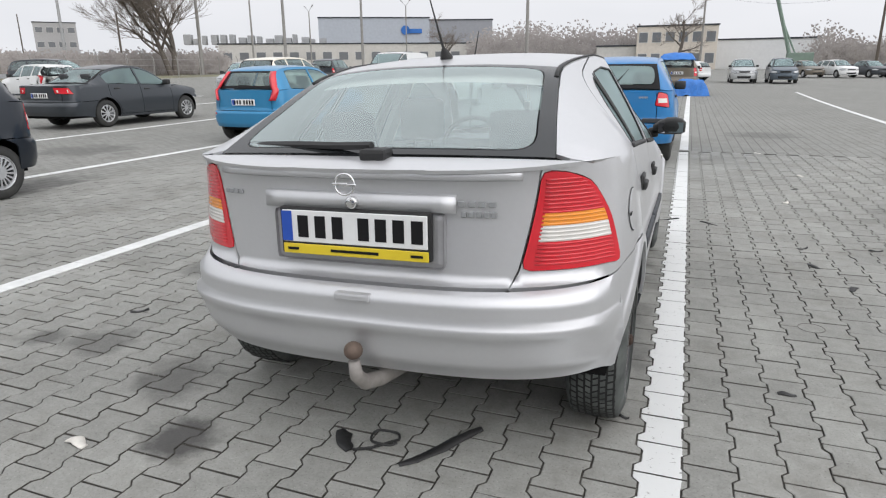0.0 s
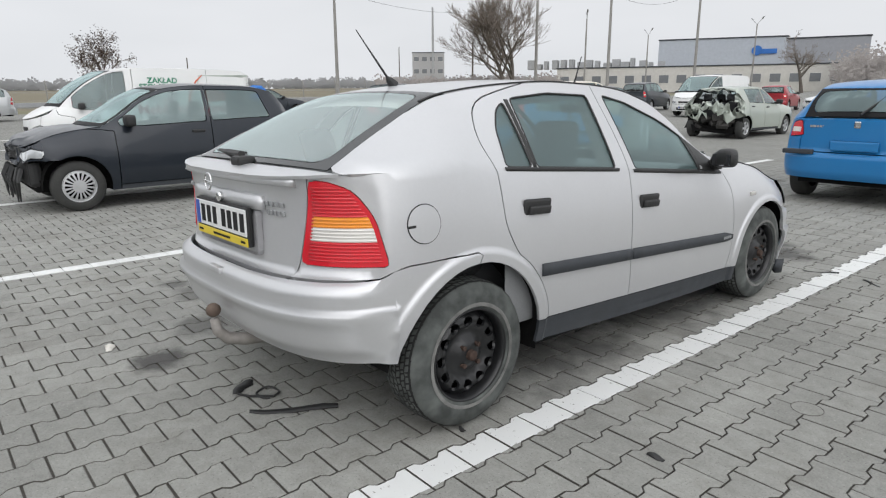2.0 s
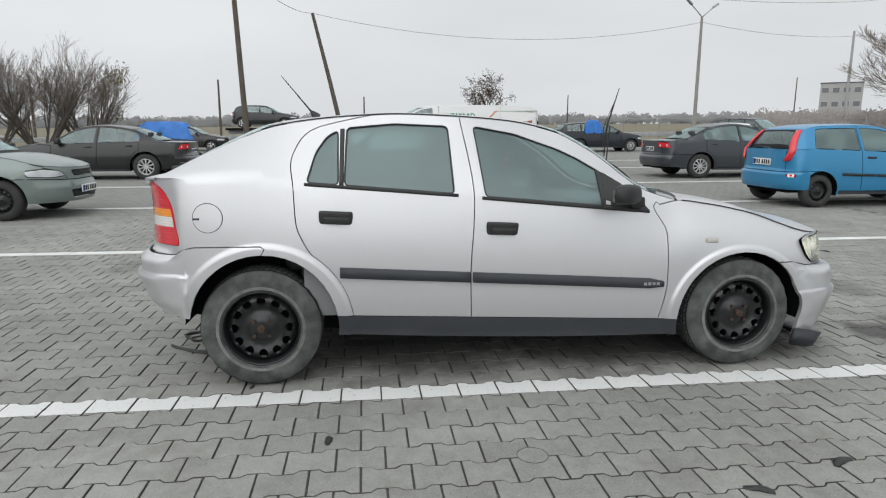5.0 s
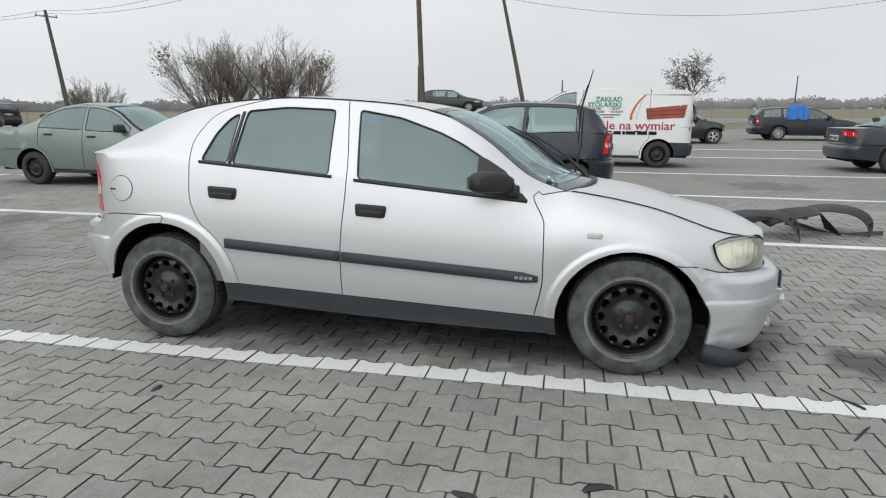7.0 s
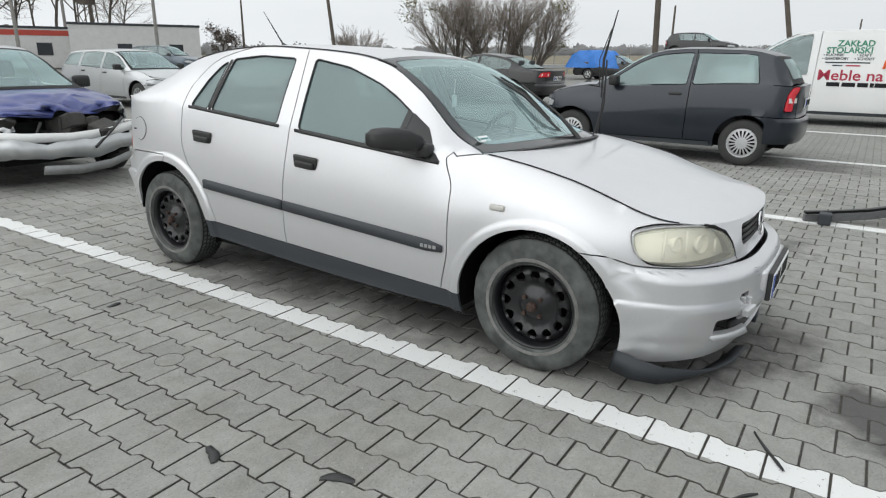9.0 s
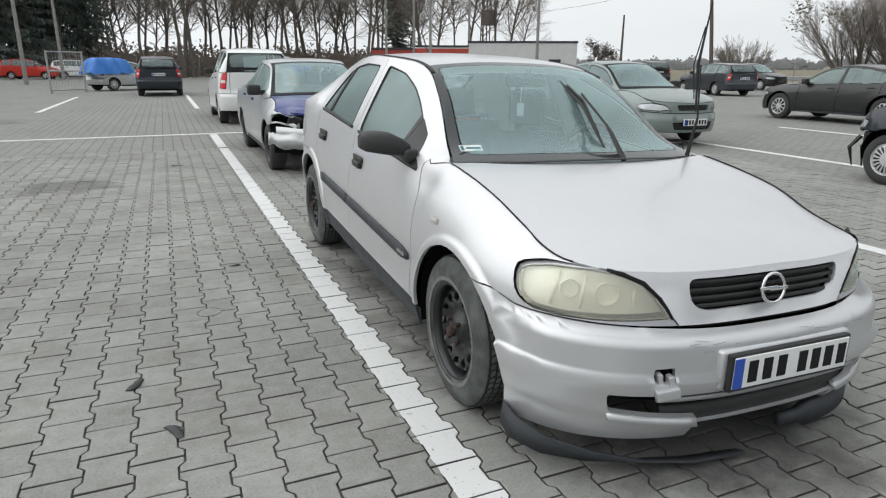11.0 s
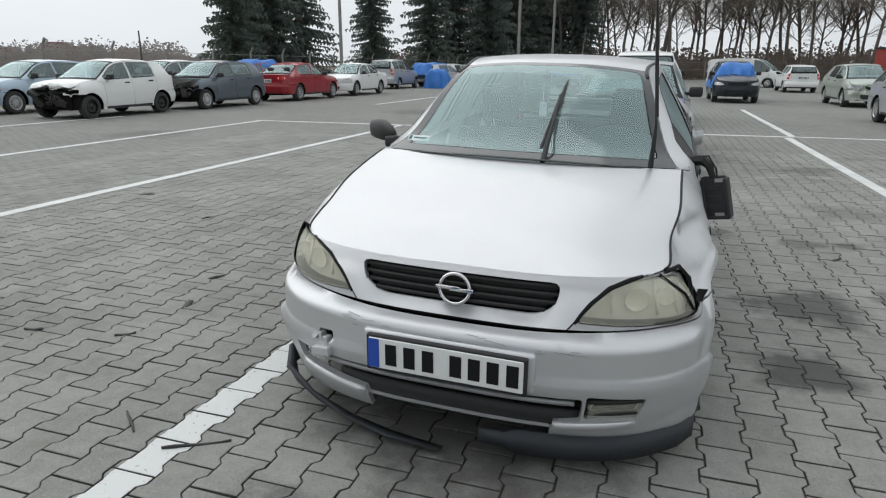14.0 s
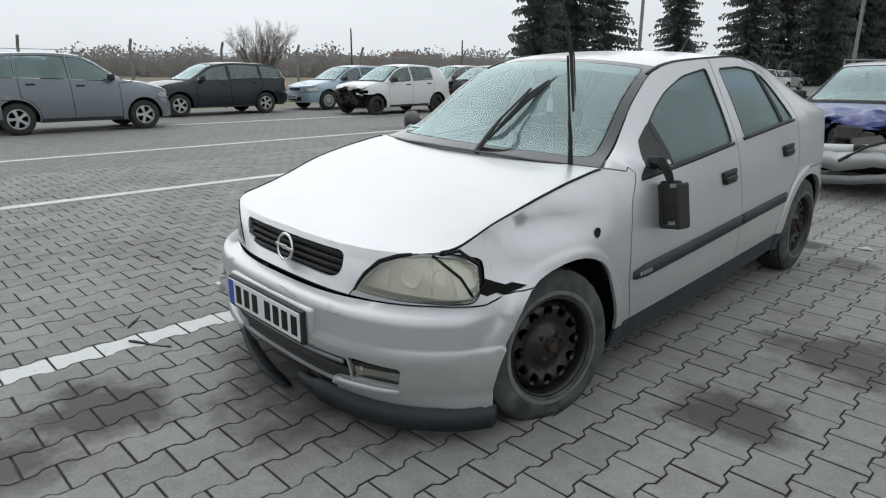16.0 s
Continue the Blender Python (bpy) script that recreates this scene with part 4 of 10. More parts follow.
    def plate(self, w, z, wide=0.52, tall=0.114, x=0.0, mat=None):
        """Number plate, with its characters as plain bars."""
        s = self.s
        p = s.end(w)(np.array([0.0]), np.array([z]))[0]
        sg = 1 if w == "f" else -1
        y = p[1] + sg * 0.012
        bm = box((x - wide / 2, y - 0.006, z - tall / 2), (x + wide / 2, y + 0.006, z + tall / 2), 0.003, seg=1)
        ob = self.add_bm("number_plate", bm, mat or PLATEW, "white number plate")
        bm = bmesh.new()
        a = x + (wide / 2 - 0.045) * (1 if w == "f" else -1)
        yy = y + sg * 0.008
        add_box(bm, (a - 0.03, yy - 0.002, z - tall * 0.42), (a + 0.03, yy + 0.002, z + tall * 0.42))
        self.add_bm("country_band", bm, PLATEB, "", ob)
        for j in range(7):
            c = x + (wide * 0.36 - j * 0.062 - (0.03 if j > 2 else 0)) * (1 if w == "f" else -1)
            self.add_bm("plate_bar", box((c - 0.018, yy - 0.002, z - tall * 0.33), (c + 0.018, yy + 0.002, z + tall * 0.33)), INK, "", ob)
        return ob


WHEELS = {}


def wheel_meshes(kind, R):
    key = (kind, round(R, 3))
    if key in WHEELS:
        return WHEELS[key]
    w = 0.205 if R > 0.285 else 0.18
    rr = R * 0.635
    prof = [(-w, rr * 0.97), (-w - 0.004, rr + 0.02), (-w - 0.004, R - 0.06), (-w + 0.012, R - 0.018), (-w + 0.03, R - 0.004), (-w * 0.5, R),
            (-0.03, R - 0.004), (-0.012, R - 0.018), (0.004, R - 0.06), (0.005, rr + 0.02), (0.0, rr + 0.004), (-0.012, rr * 0.965)]
    seg = 56 if kind == "worn_steel" else 28
    vs, fs = lathe(prof, seg)
    n = len(prof)
    if kind == "worn_steel":
        # tread blocks
        for kseg in range(seg):
            for i in (4, 5, 6):
                x, y, z = vs[kseg * n + i]
                f = 1 - 0.012 * ((kseg + i) % 2)
                vs[kseg * n + i] = (x, y * f, z * f)
    tyre = mesh_of("wheel", vs, fs, tread_rubber(R) if kind == "worn_steel" else RUBBER)
    # rim: barrel and a pierced dish
    bar = [(-0.012, rr), (-0.002, rr * 0.985), (-0.006, rr * 0.95), (-0.03, rr * 0.93), (-0.06, rr * 0.90), (-w, rr * 0.9)]
    bv, bf = lathe(bar, 36)
    outer = rr * 0.93
    def ring(r, c=(0, 0), n=12):
        return [(c[0] + r * math.cos(2 * math.pi * i / n), c[1] + r * math.sin(2 * math.pi * i / n)) for i in range(n)]
    holes, mat = [], STEEL
    if kind in ("worn_steel", "steel"):
        nh = 12 if kind == "worn_steel" else 14
        for i in range(nh):
            a = 2 * math.pi * i / nh
            holes.append(ring(rr * (0.118 if kind == "worn_steel" else 0.075), (rr * 0.70 * math.cos(a), rr * 0.70 * math.sin(a)), 12 if kind == "worn_steel" else 8))
        dish = Crv([(0, -0.012), (rr * 0.28, -0.016), (rr * 0.40, -0.046), (rr * 0.50, -0.05), (rr * 0.58, -0.036), (rr * 0.66, -0.026), (rr * 0.78, -0.027), (rr * 0.84, -0.04), (rr * 0.9, -0.06), (rr, -0.064)])
    elif kind == "cap":
        nh = 18
        for i in range(nh):
            a0, a1 = 2 * math.pi * (i - 0.28) / nh, 2 * math.pi * (i + 0.28) / nh
            b0, b1 = 2 * math.pi * (i - 0.2) / nh, 2 * math.pi * (i + 0.2) / nh
            holes.append([(rr * 0.4 * math.cos(b0), rr * 0.4 * math.sin(b0)), (rr * 0.84 * math.cos(a0), rr * 0.84 * math.sin(a0)),
                          (rr * 0.84 * math.cos(a1), rr * 0.84 * math.sin(a1)), (rr * 0.4 * math.cos(b1), rr * 0.4 * math.sin(b1))])
        dish, mat = Crv([(0, 0.0), (rr * 0.5, -0.004), (rr * 0.9, -0.014), (rr, -0.02)]), ALLOY
    else:
        nh = {"alloy5": 5, "alloy10": 10}[kind]
        for i in range(nh):
            f = 0.33
            a0, a1 = 2 * math.pi * (i - f) / nh, 2 * math.pi * (i + f) / nh
            b0, b1 = 2 * math.pi * (i - f * 0.6) / nh, 2 * math.pi * (i + f * 0.6) / nh
            am = (a0 + a1) / 2
            holes.append([(rr * 0.3 * math.cos(b0), rr * 0.3 * math.sin(b0)), (rr * 0.86 * math.cos(a0), rr * 0.86 * math.sin(a0)), (rr * 0.9 * math.cos(am), rr * 0.9 * math.sin(am)),
                          (rr * 0.86 * math.cos(a1), rr * 0.86 * math.sin(a1)), (rr * 0.3 * math.cos(b1), rr * 0.3 * math.sin(b1))])
        dish, mat = Crv([(0, -0.012), (rr * 0.3, -0.016), (rr * 0.6, -0.01), (rr, -0.02)]), ALLOY
    hp = [np.array(h) for h in holes]
    outp = ring(outer, n=36)
    pc = tessellate([outp] + holes, [], rr * (0.13 if kind == "worn_steel" else 0.22), lambda u, v: "d" if math.hypot(u, v) < outer * 1.001 and not any(inside(h, u, v) for h in hp) else None)
    surf = lambda u, v: np.stack([dish(np.hypot(u, v)), u, v], 1)
    dd = sheet(pc["d"], surf, flip=False, fold=0.012)
    me_v, me_f, me_n = merge((bv, bf, [(0, -v[1], -v[2]) for v in bv]), dd)
    rim = mesh_of("rim", me_v, me_f, mat, None)
    # brake drum behind the holes
    dv, df = lathe([(-0.09, 0.0001), (-0.09, rr * 0.86), (-0.16, rr * 0.88)], 20)
    drum = mesh_of("brake_drum", dv, df, DARK)
    WHEELS[key] = (tyre, rim, drum, rr)
    return WHEELS[key]


def wheel(kind, R, parent, m):
    tyre, rim, drum, rr = wheel_meshes(kind, R)
    t = put("wheel", tyre, parent)
    t.matrix_basis = m
    put("rim", rim, t)
    put("brake_drum", drum, t)
    if kind in ("worn_steel", "steel"):
        bm = bmesh.new()
        tube(bm, [(-0.02, 0, 0), (0.006, 0, 0), (0.012, 0, 0)], [rr * 0.12, rr * 0.11, rr * 0.07], 12)
        for i in range(4):
            a = 2 * math.pi * (i + 0.5) / 4
            c = (rr * 0.27 * math.cos(a), rr * 0.27 * math.sin(a))
            tube(bm, [(-0.03, *c), (-0.002, *c)], rr * 0.05, 6)
        part("hub", bm, RUST if kind == "worn_steel" else STEEL, t, "rusty hub and bolts" if kind == "worn_steel" else "")
    return t

# ---------------------------------------------------------------- the silver hatchback
SILVER_SHAPE = Shape(
    wb=2.608, R=0.313, W=0.833,
    sill=[(-0.66, 0.38), (-0.3, 0.36), (0.39, 0.262), (2.22, 0.195), (2.95, 0.235), (3.45, 0.235)],
    belt=[(-0.66, 1.062), (-0.5, 1.078), (-0.05, 1.07), (0.19, 1.034), (1.1, 0.967), (1.8, 0.928), (2.1, 0.932), (2.26, 0.935), (2.45, 0.912), (2.68, 0.866), (3.14, 0.735), (3.45, 0.722)],
    xb=[(-0.6, 0.80), (-0.2, 0.79), (0.2, 0.775), (1.5, 0.775), (2.0, 0.755), (2.26, 0.69), (2.7, 0.68), (2.87, 0.685), (3.0, 0.715), (3.13, 0.76), (3.3, 0.81), (3.45, 0.82)],
    rail=[(-0.50, 1.085), (-0.245, 1.21), (0.1, 1.345), (0.45, 1.388), (0.73, 1.401), (1.03, 1.39), (1.35, 1.366), (1.59, 1.314), (1.8, 1.205), (2.1, 0.99), (2.26, 0.935)],
    xr=[(-0.5, 0.605), (-0.2, 0.55), (0.13, 0.505), (0.45, 0.53), (1.0, 0.55), (1.5, 0.505), (1.8, 0.55), (2.1, 0.625), (2.26, 0.67)],
    rear=(-0.66, 3.2, 0.59), front=(3.338, 2.9, 0.745),
    dyf=[(0.15, 0.025), (0.2, 0.055), (0.26, 0.08), (0.33, 0.097), (0.405, 0.121), (0.418, 0.101), (0.50, 0.101), (0.532, 0.085), (0.542, 0.055), (0.549, 0.018), (0.6, 0.012), (0.66, 0.009), (0.70, 0.004), (0.735, 0.0), (0.8, -0.03)],
    dyr=[(0.34, -0.05), (0.38, -0.03), (0.44, 0.02), (0.52, 0.04), (0.572, 0.064), (0.580, 0.062), (0.594, 0.042), (0.65, 0.046), (0.68, 0.02), (0.70, -0.035), (0.9, -0.04), (1.0, -0.034), (1.06, -0.022), (1.09, -0.02)],
    crown=[(-0.5, 0.01), (0.1, 0.03), (0.7, 0.03), (1.3, 0.035), (1.6, 0.03), (2.26, 0.015)],
    bow=[(-0.5, -0.045), (0.1, -0.06), (0.5, 0.0), (1.2, 0.0), (1.52, 0.08), (2.26, 0.16)],
    deck=[(-0.66, 0.0), (-0.6, 0.012), (-0.5, 0.014), (0, 0.0), (2.2, 0.012), (2.45, 0.028), (2.8, 0.055), (3.06, 0.070), (3.18, 0.060), (3.27, 0.034), (3.338, 0.0)],
    arches=[(0.018, 0.31, 0.373, 0.385, 0.452, 0.452), (2.605, 0.29, 0.370, 0.366, 0.440, 0.416)],
    flare=0.016, split=(-0.36, 2.93), low=(0.37, 0.15),
    seams=([(0.3, 2.13), (0.5, 2.165), (0.77, 2.161), (0.915, 2.10), (0.95, 2.4), (1.5, 2.6)],
           [(0.34, 1.085), (0.56, 1.08), (0.967, 1.104), (1.4, 1.052)],
           [(0.36, 0.44), (0.565, 0.38), (0.686, 0.266), (0.854, 0.191), (1.034, 0.18), (1.143, 0.165), (1.25, 0.2), (1.32, 0.27), (1.365, 0.42), (1.40, 0.6)]),
    door_low=[(0.4, 0.368), (2.22, 0.288)],
    bumper_r=[(-0.66, 0.69), (-0.45, 0.70), (-0.3, 0.738), (0.1, 0.74)],
    bumper_f=[(2.5, 0.60), (2.87, 0.595), (2.95, 0.585), (3.04, 0.568), (3.2, 0.563), (3.30, 0.558), (3.45, 0.546)],
    head=[(0.785, 0.69), (0.738, 0.715), (0.646, 0.722), (0.555, 0.715), (0.488, 0.69), (0.433, 0.640), (0.404, 0.603), (0.388, 0.577), (0.47, 0.572), (0.57, 0.568), (0.69, 0.568), (0.755, 0.575), (0.774, 0.61)],
    tailp=[(0.60, 1.055), (0.665, 1.05), (0.728, 1.02), (0.775, 0.90), (0.80, 0.745), (0.525, 0.745)],
    nose=[(0.345, 0.53), (0.382, 0.577), (0.399, 0.604), (0.428, 0.642), (0.484, 0.693), (0.552, 0.719), (0.62, 0.729), (0.66, 0.76)],
    gate=[(0.495, 0.69), (0.52, 0.745), (0.595, 1.05), (0.605, 1.075)],
    holes_f=[("grille", [(-0.340, 0.70), (0.340, 0.70), (0.32, 0.622), (0.265, 0.594), (-0.265, 0.594), (-0.32, 0.622)], 0.03),
             ("intake", [(-0.42, 0.352), (0.60, 0.348), (0.592, 0.282), (0.45, 0.264), (0.312, 0.251), (0.30, 0.225), (-0.34, 0.225), (-0.36, 0.25), (-0.425, 0.262)], 0.008),
             ("torn_open", [(-0.335, 0.223), (0.305, 0.223), (0.305, 0.12), (-0.318, 0.12)], 0.006),
             ("torn_clip", [(0.425, 0.443), (0.482, 0.438), (0.484, 0.40), (0.425, 0.405)], 0.006),
             ("fog_opening", [(-0.605, 0.352), (-0.437, 0.365), (-0.437, 0.275), (-0.592, 0.268)], 0.01)],
    holes_r=[], ledges=[(-1.0, -0.345, 0.594, 0.012), (2.9, 4.0, 0.418, 0.014)], tuck=0.42, rmat=RWINDOW, fmat=FRIT, bmat=FRIT, crease_f=[0.392, 0.405, 0.418, 0.43, 0.50, 0.535], crease_r=[0.568, 0.580, 0.594, 0.606, 0.66],
    roof=(-0.50, 0.10, 1.50, 2.26), rarc=0.035, warc=0.0, cowl=2.262, deck_from=-0.502, frit=0.055,
    window_polys=[rounded(p, 0.025, 3) for p in (
        [(0.245, 1.05), (0.405, 1.037), (0.405, 1.315), (0.345, 1.28), (0.29, 1.20)],
        [(0.435, 1.035), (1.0, 0.988), (0.985, 1.338), (0.70, 1.35), (0.45, 1.328)],
        [(1.165, 0.972), (1.82, 0.914), (1.835, 1.085), (1.70, 1.165), (1.592, 1.216), (1.355, 1.298), (1.125, 1.338)])] +
        [rounded([(1.85, 0.912), (2.065, 0.888), (1.95, 1.01), (1.865, 1.066)], 0.012, 2)],
    windows=[], handles=None, mirror=(1.86, 0.965), wheel="worn_steel", old=True, seats=(1.1, 0.2))


def lean_left(a):
    a = a.copy()
    a[:, 0] *= 1.024
    a[:, 2] -= 0.025 * (0.8 - a[:, 0])
    # the wing is pulled forward on the damaged side
    y0, z0 = a[:, 1].copy(), a[:, 2]
    side = np.clip((-a[:, 0] - 0.45) / 0.2, 0, 1)
    low = np.clip((0.86 - z0) / 0.25, 0, 1)
    a[:, 1] += side * low * (0.055 * np.clip((y0 - 1.6) / 0.5, 0, 1) * np.clip((3.2 - y0) / 0.2, 0, 1) + 0.05 * np.exp(-((y0 - 2.26) / 0.1) ** 2))
    # crumpled wing over the flat tyre
    d = np.exp(-((a[:, 1] - 2.93) / 0.16) ** 2 - ((a[:, 2] - 0.64) / 0.10) ** 2) * np.clip((-a[:, 0] - 0.58) / 0.14, 0, 1)
    a[:, 0] += 0.075 * d
    a[:, 2] -= 0.016 * d
    c = np.exp(-((a[:, 1] - 2.82) / 0.17) ** 2 - ((a[:, 2] - 0.76) / 0.09) ** 2) * (a[:, 0] < -0.5) * np.clip((SILVER_SHAPE.belt(a[:, 1]) - 0.025 * (0.8 - a[:, 0]) - a[:, 2] - 0.008) / 0.03, 0, 1)
    a[:, 0] += 0.006 * c * np.sin(30 * (a[:, 1] - 0.9 * a[:, 2])) + 0.024 * c
    a[:, 2] -= 0.006 * c
    e = np.exp(-((a[:, 1] - 2.72) / 0.22) ** 2 - ((a[:, 2] - 0.735) / 0.05) ** 2) * np.clip((-a[:, 0] - 0.62) / 0.1, 0, 1)
    a[:, 0] += 0.042 * e
    return a


class SilverCar(Car):
    def lamp(self, fl, i, data, surf, poly):
        s = self.s
        if fl:
            pp = np.array(poly)
            ob = self.add("headlight", data, CLEAR, "yellowed clear headlight lens")
            pc = tessellate([poly], [], 0.05, lambda u, z: "p" if inside(pp, u, z) else None, 0.004)
            self.add("reflector", self.lay(pc["p"], s.end("f", 0.05), flip=True, fold=-0.045), LAMPC, "silvered reflector", ob)
            for x0, z0, z1 in ((0.50, 0.60, 0.66), (0.645, 0.59, 0.70), (0.715, 0.59, 0.70)):
                uu = s.u_of_x("f", x0) * (1 if i == 0 else -1)
                c = s.end("f", 0.03)(np.array([uu, uu]), np.array([z0, z1]))
                fin = bmesh.new()
                tube(fin, [Vector(c[0]), Vector(c[1])], 0.006, 6)
                self.add_bm("reflector_rib", fin, LAMPC, "", ob, smooth=True)
            for uc, zc, r in ((0.58, 0.645, 0.042), (0.68, 0.65, 0.034)):
                uu = s.u_of_x("f", uc) * (1 if i == 0 else -1)
                c = s.end("f", 0.045)(np.array([uu]), np.array([zc]))[0]
                d = Vector((0.35 * (1 if i == 0 else -1), 1, 0.0)).normalized()
                bm = bmesh.new()
                tube(bm, [Vector(c) - d * 0.02, Vector(c) + d * 0.0, Vector(c) + d * 0.016, Vector(c) + d * 0.018], [r * 0.4, r * 0.8, r, r * 0.94], 20, caps=False)
                self.add_bm("lamp_bowl", bm, LAMPC, "", ob, smooth=True)
            return
        pp = np.array(poly)
        lines = [[(-2, z), (2, z)] for z in (0.925, 0.885, 0.835)]
        cm = pp.mean(0)
        inn = rounded([tuple(cm + (p - cm) * (0.80, 1.0)) for p in pp], 0.02, 2)
        ip = np.array(inn)
        cls = lambda u, z: None if not inside(pp, u, z) else ("red_u" if z > 0.925 or (z > 0.835 and not inside(ip, u, z)) else "amber" if z > 0.885 else "white" if z > 0.835 else "red_l")
        pc = tessellate([poly, inn], lines, 0.04, cls, 0.0)
        ob = None
        for n, mt, lb in (("red_u", RED, "red tail light"), ("amber", AMBER, "amber indicator lens"), ("white", WLENS, "white reversing lens"), ("red_l", RED, "red fog lens")):
            o = self.add("tail_light" if ob is None else "lens", self.lay(pc[n], s.end("r", -0.004), flip=False, fold=0.02), mt, lb, ob)
            ob = ob or o
        # moulded ribs in the lens
        zs = np.arange(0.765, 1.03, 0.0125)
        for z in zs:
            hit = sorted(pp[j][0] + (pp[(j + 1) % len(pp)][0] - pp[j][0]) * ((z - pp[j][1]) / (pp[(j + 1) % len(pp)][1] - pp[j][1]))
                         for j in range(len(pp)) if (pp[j][1] - z) * (pp[(j + 1) % len(pp)][1] - z) < 0)
            if len(hit) < 2:
                continue
            us = np.linspace(hit[0], hit[-1], 12)[1:-1]
            path = s.end("r", -0.005)(us, np.full(10, z))
            vs, fs = strip_mesh(path, [(0, 0, 0.0032)] * 10, [(0, -0.0012, 0)] * 10)
            mt = AMBER if 0.885 < z < 0.925 else WLENS if 0.835 < z < 0.885 else RED
            self.add("lens_rib", (vs, fs, None), mt, "", ob, plain=True)

    def hole(self, w, n, piece, poly):
        if n == "torn_open":
            return
        # dark sheets stand in for the shade inside the torn openings
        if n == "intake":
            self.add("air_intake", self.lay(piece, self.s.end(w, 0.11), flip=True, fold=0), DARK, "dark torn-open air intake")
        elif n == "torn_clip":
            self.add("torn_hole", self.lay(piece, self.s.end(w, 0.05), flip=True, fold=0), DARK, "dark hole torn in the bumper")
        else:
            super().hole(w, n, piece, poly)

    def handle(self, n, sg, door):
        s = self.s
        y, z = (1.247, 0.797) if n == "front_door" else (0.389, 0.865)
        x = float(s.X(y, z))
        tilt = Matrix.Rotation(radians(-3), 4, "X")
        for nm, lo, hi, bv in (("handle_recess", (-0.012, -0.085, -0.044), (0.006, 0.085, 0.044), 0.012), ("door_handle", (0.0, -0.06, -0.02), (0.022, 0.07, 0.016), 0.008)):
            bm = box(lo, hi, bv, Matrix.Translation((x, y, z)) @ Matrix.Rotation(radians(6), 4, "Y") @ tilt)
            if sg < 0:
                for v in bm.verts:
                    v.co.x *= -1
                bmesh.ops.reverse_faces(bm, faces=bm.faces)
            self.add_bm(nm, bm, BLACK, "black plastic door handle", door, smooth=True)

    def wheels(self):
        s = self.s
        for yc, sg, z, tilt in ((0.0, 1, 0.311, 0), (2.606, 1, 0.309, 0), (0.0, -1, 0.308, 0), (2.72, -1, 0.272, -4)):
            m = pose(sg * (0.846 if tilt == 0 else 0.82), yc, z, 0, tilt, 0 if sg > 0 else 180 + 3 * tilt)
            w = wheel("worn_steel", s.R, self.root, m)
            bm = bmesh.new()
            # grey scuffed band on the tyre wall
            vs, fs = lathe([(0.0065, s.R * 0.665), (0.0075, s.R * 0.69), (0.0065, s.R * 0.715)], 48)
            put("scuffed_band", mesh_of("scuffed_band", vs, fs, SCUFF), w)
            if (yc > 1) and sg < 0:
                me = w.data.copy()
                for v in me.vertices:
                    wz = z + v.co.z
                    if wz < 0.002:
                        v.co.x += (0.002 - wz) * 0.9 * (1 if v.co.x > -0.1 else -1)
                        v.co.z = 0.002 - z
                w.data = me

    def mirrors(self):
        s = self.s
        # shell swept back from its foot on the door
        rows = ((0.765, 1.965, 0.962, 0.030, 0.022), (0.800, 1.948, 0.972, 0.058, 0.040), (0.845, 1.915, 0.982, 0.066, 0.053), (0.895, 1.878, 0.986, 0.064, 0.053), (0.935, 1.848, 0.985, 0.054, 0.047), (0.958, 1.828, 0.982, 0.030, 0.030))
        bm = bmesh.new()
        rings = []
        for x, y, z, dy, dz in rows:
            ring = []
            for q in range(16):
                a = 2 * math.pi * q / 16
                ca, sa = math.cos(a), math.sin(a)
                ring.append(bm.verts.new((x, y + dy * math.copysign(abs(ca) ** 0.55, ca), z + dz * math.copysign(abs(sa) ** 0.6, sa))))
            rings.append(ring)
        for a, b in zip(rings, rings[1:]):
            for q in range(16):
                bm.faces.new((a[q], a[(q + 1) % 16], b[(q + 1) % 16], b[q]))
        bm.faces.new(rings[0]), bm.faces.new(rings[-1])
        add_box(bm, (0.735, 1.955, 0.905), (0.80, 2.03, 0.965), 0.016)
        bmesh.ops.recalc_face_normals(bm, faces=bm.faces)
        mr = self.add_bm("door_mirror", bm, BLACK, "black plastic door mirror", smooth=True)
        face = [(0.80, 1.885, 0.94), (0.945, 1.785, 0.952), (0.945, 1.785, 1.012), (0.80, 1.885, 1.005)]
        bm = bmesh.new()
        q = [bm.verts.new(v) for v in face] + [bm.verts.new((a, b + 0.012, c)) for a, b, c in face]
        for f in ((0, 1, 2, 3), (7, 6, 5, 4), (0, 4, 5, 1), (1, 5, 6, 2), (2, 6, 7, 3), (3, 7, 4, 0)):
            bm.faces.new([q[n] for n in f])
        self.add_bm("mirror_glass", bm, surface("mirror_silvering", (0.32, 0.33, 0.35), rough=0.04, metal=1.0, vary=0.02), "mirror glass", mr)
        # broken mirror hanging from the other door
        m = Matrix.Translation((-0.862, 1.965, 0.782)) @ Matrix.Scale(0.82, 4) @ Matrix.Rotation(radians(12), 4, "Y") @ Matrix.Rotation(radians(-20), 4, "Z")
        bm = bmesh.new()
        add_box(bm, (-0.07, -0.012, -0.125), (0.07, 0.012, 0.115), 0.02, m)
        add_box(bm, (-0.075, -0.05, -0.13), (-0.05, 0.02, 0.10), 0.01, m)
        add_box(bm, (0.05, -0.05, -0.13), (0.075, 0.02, 0.10), 0.01, m)
        add_box(bm, (-0.07, -0.05, -0.135), (0.07, 0.02, -0.11), 0.01, m)
        for i in range(3):
            add_box(bm, (-0.03, -0.02, -0.08 + i * 0.055), (0.045, 0.016, -0.05 + i * 0.055), 0.004, m)
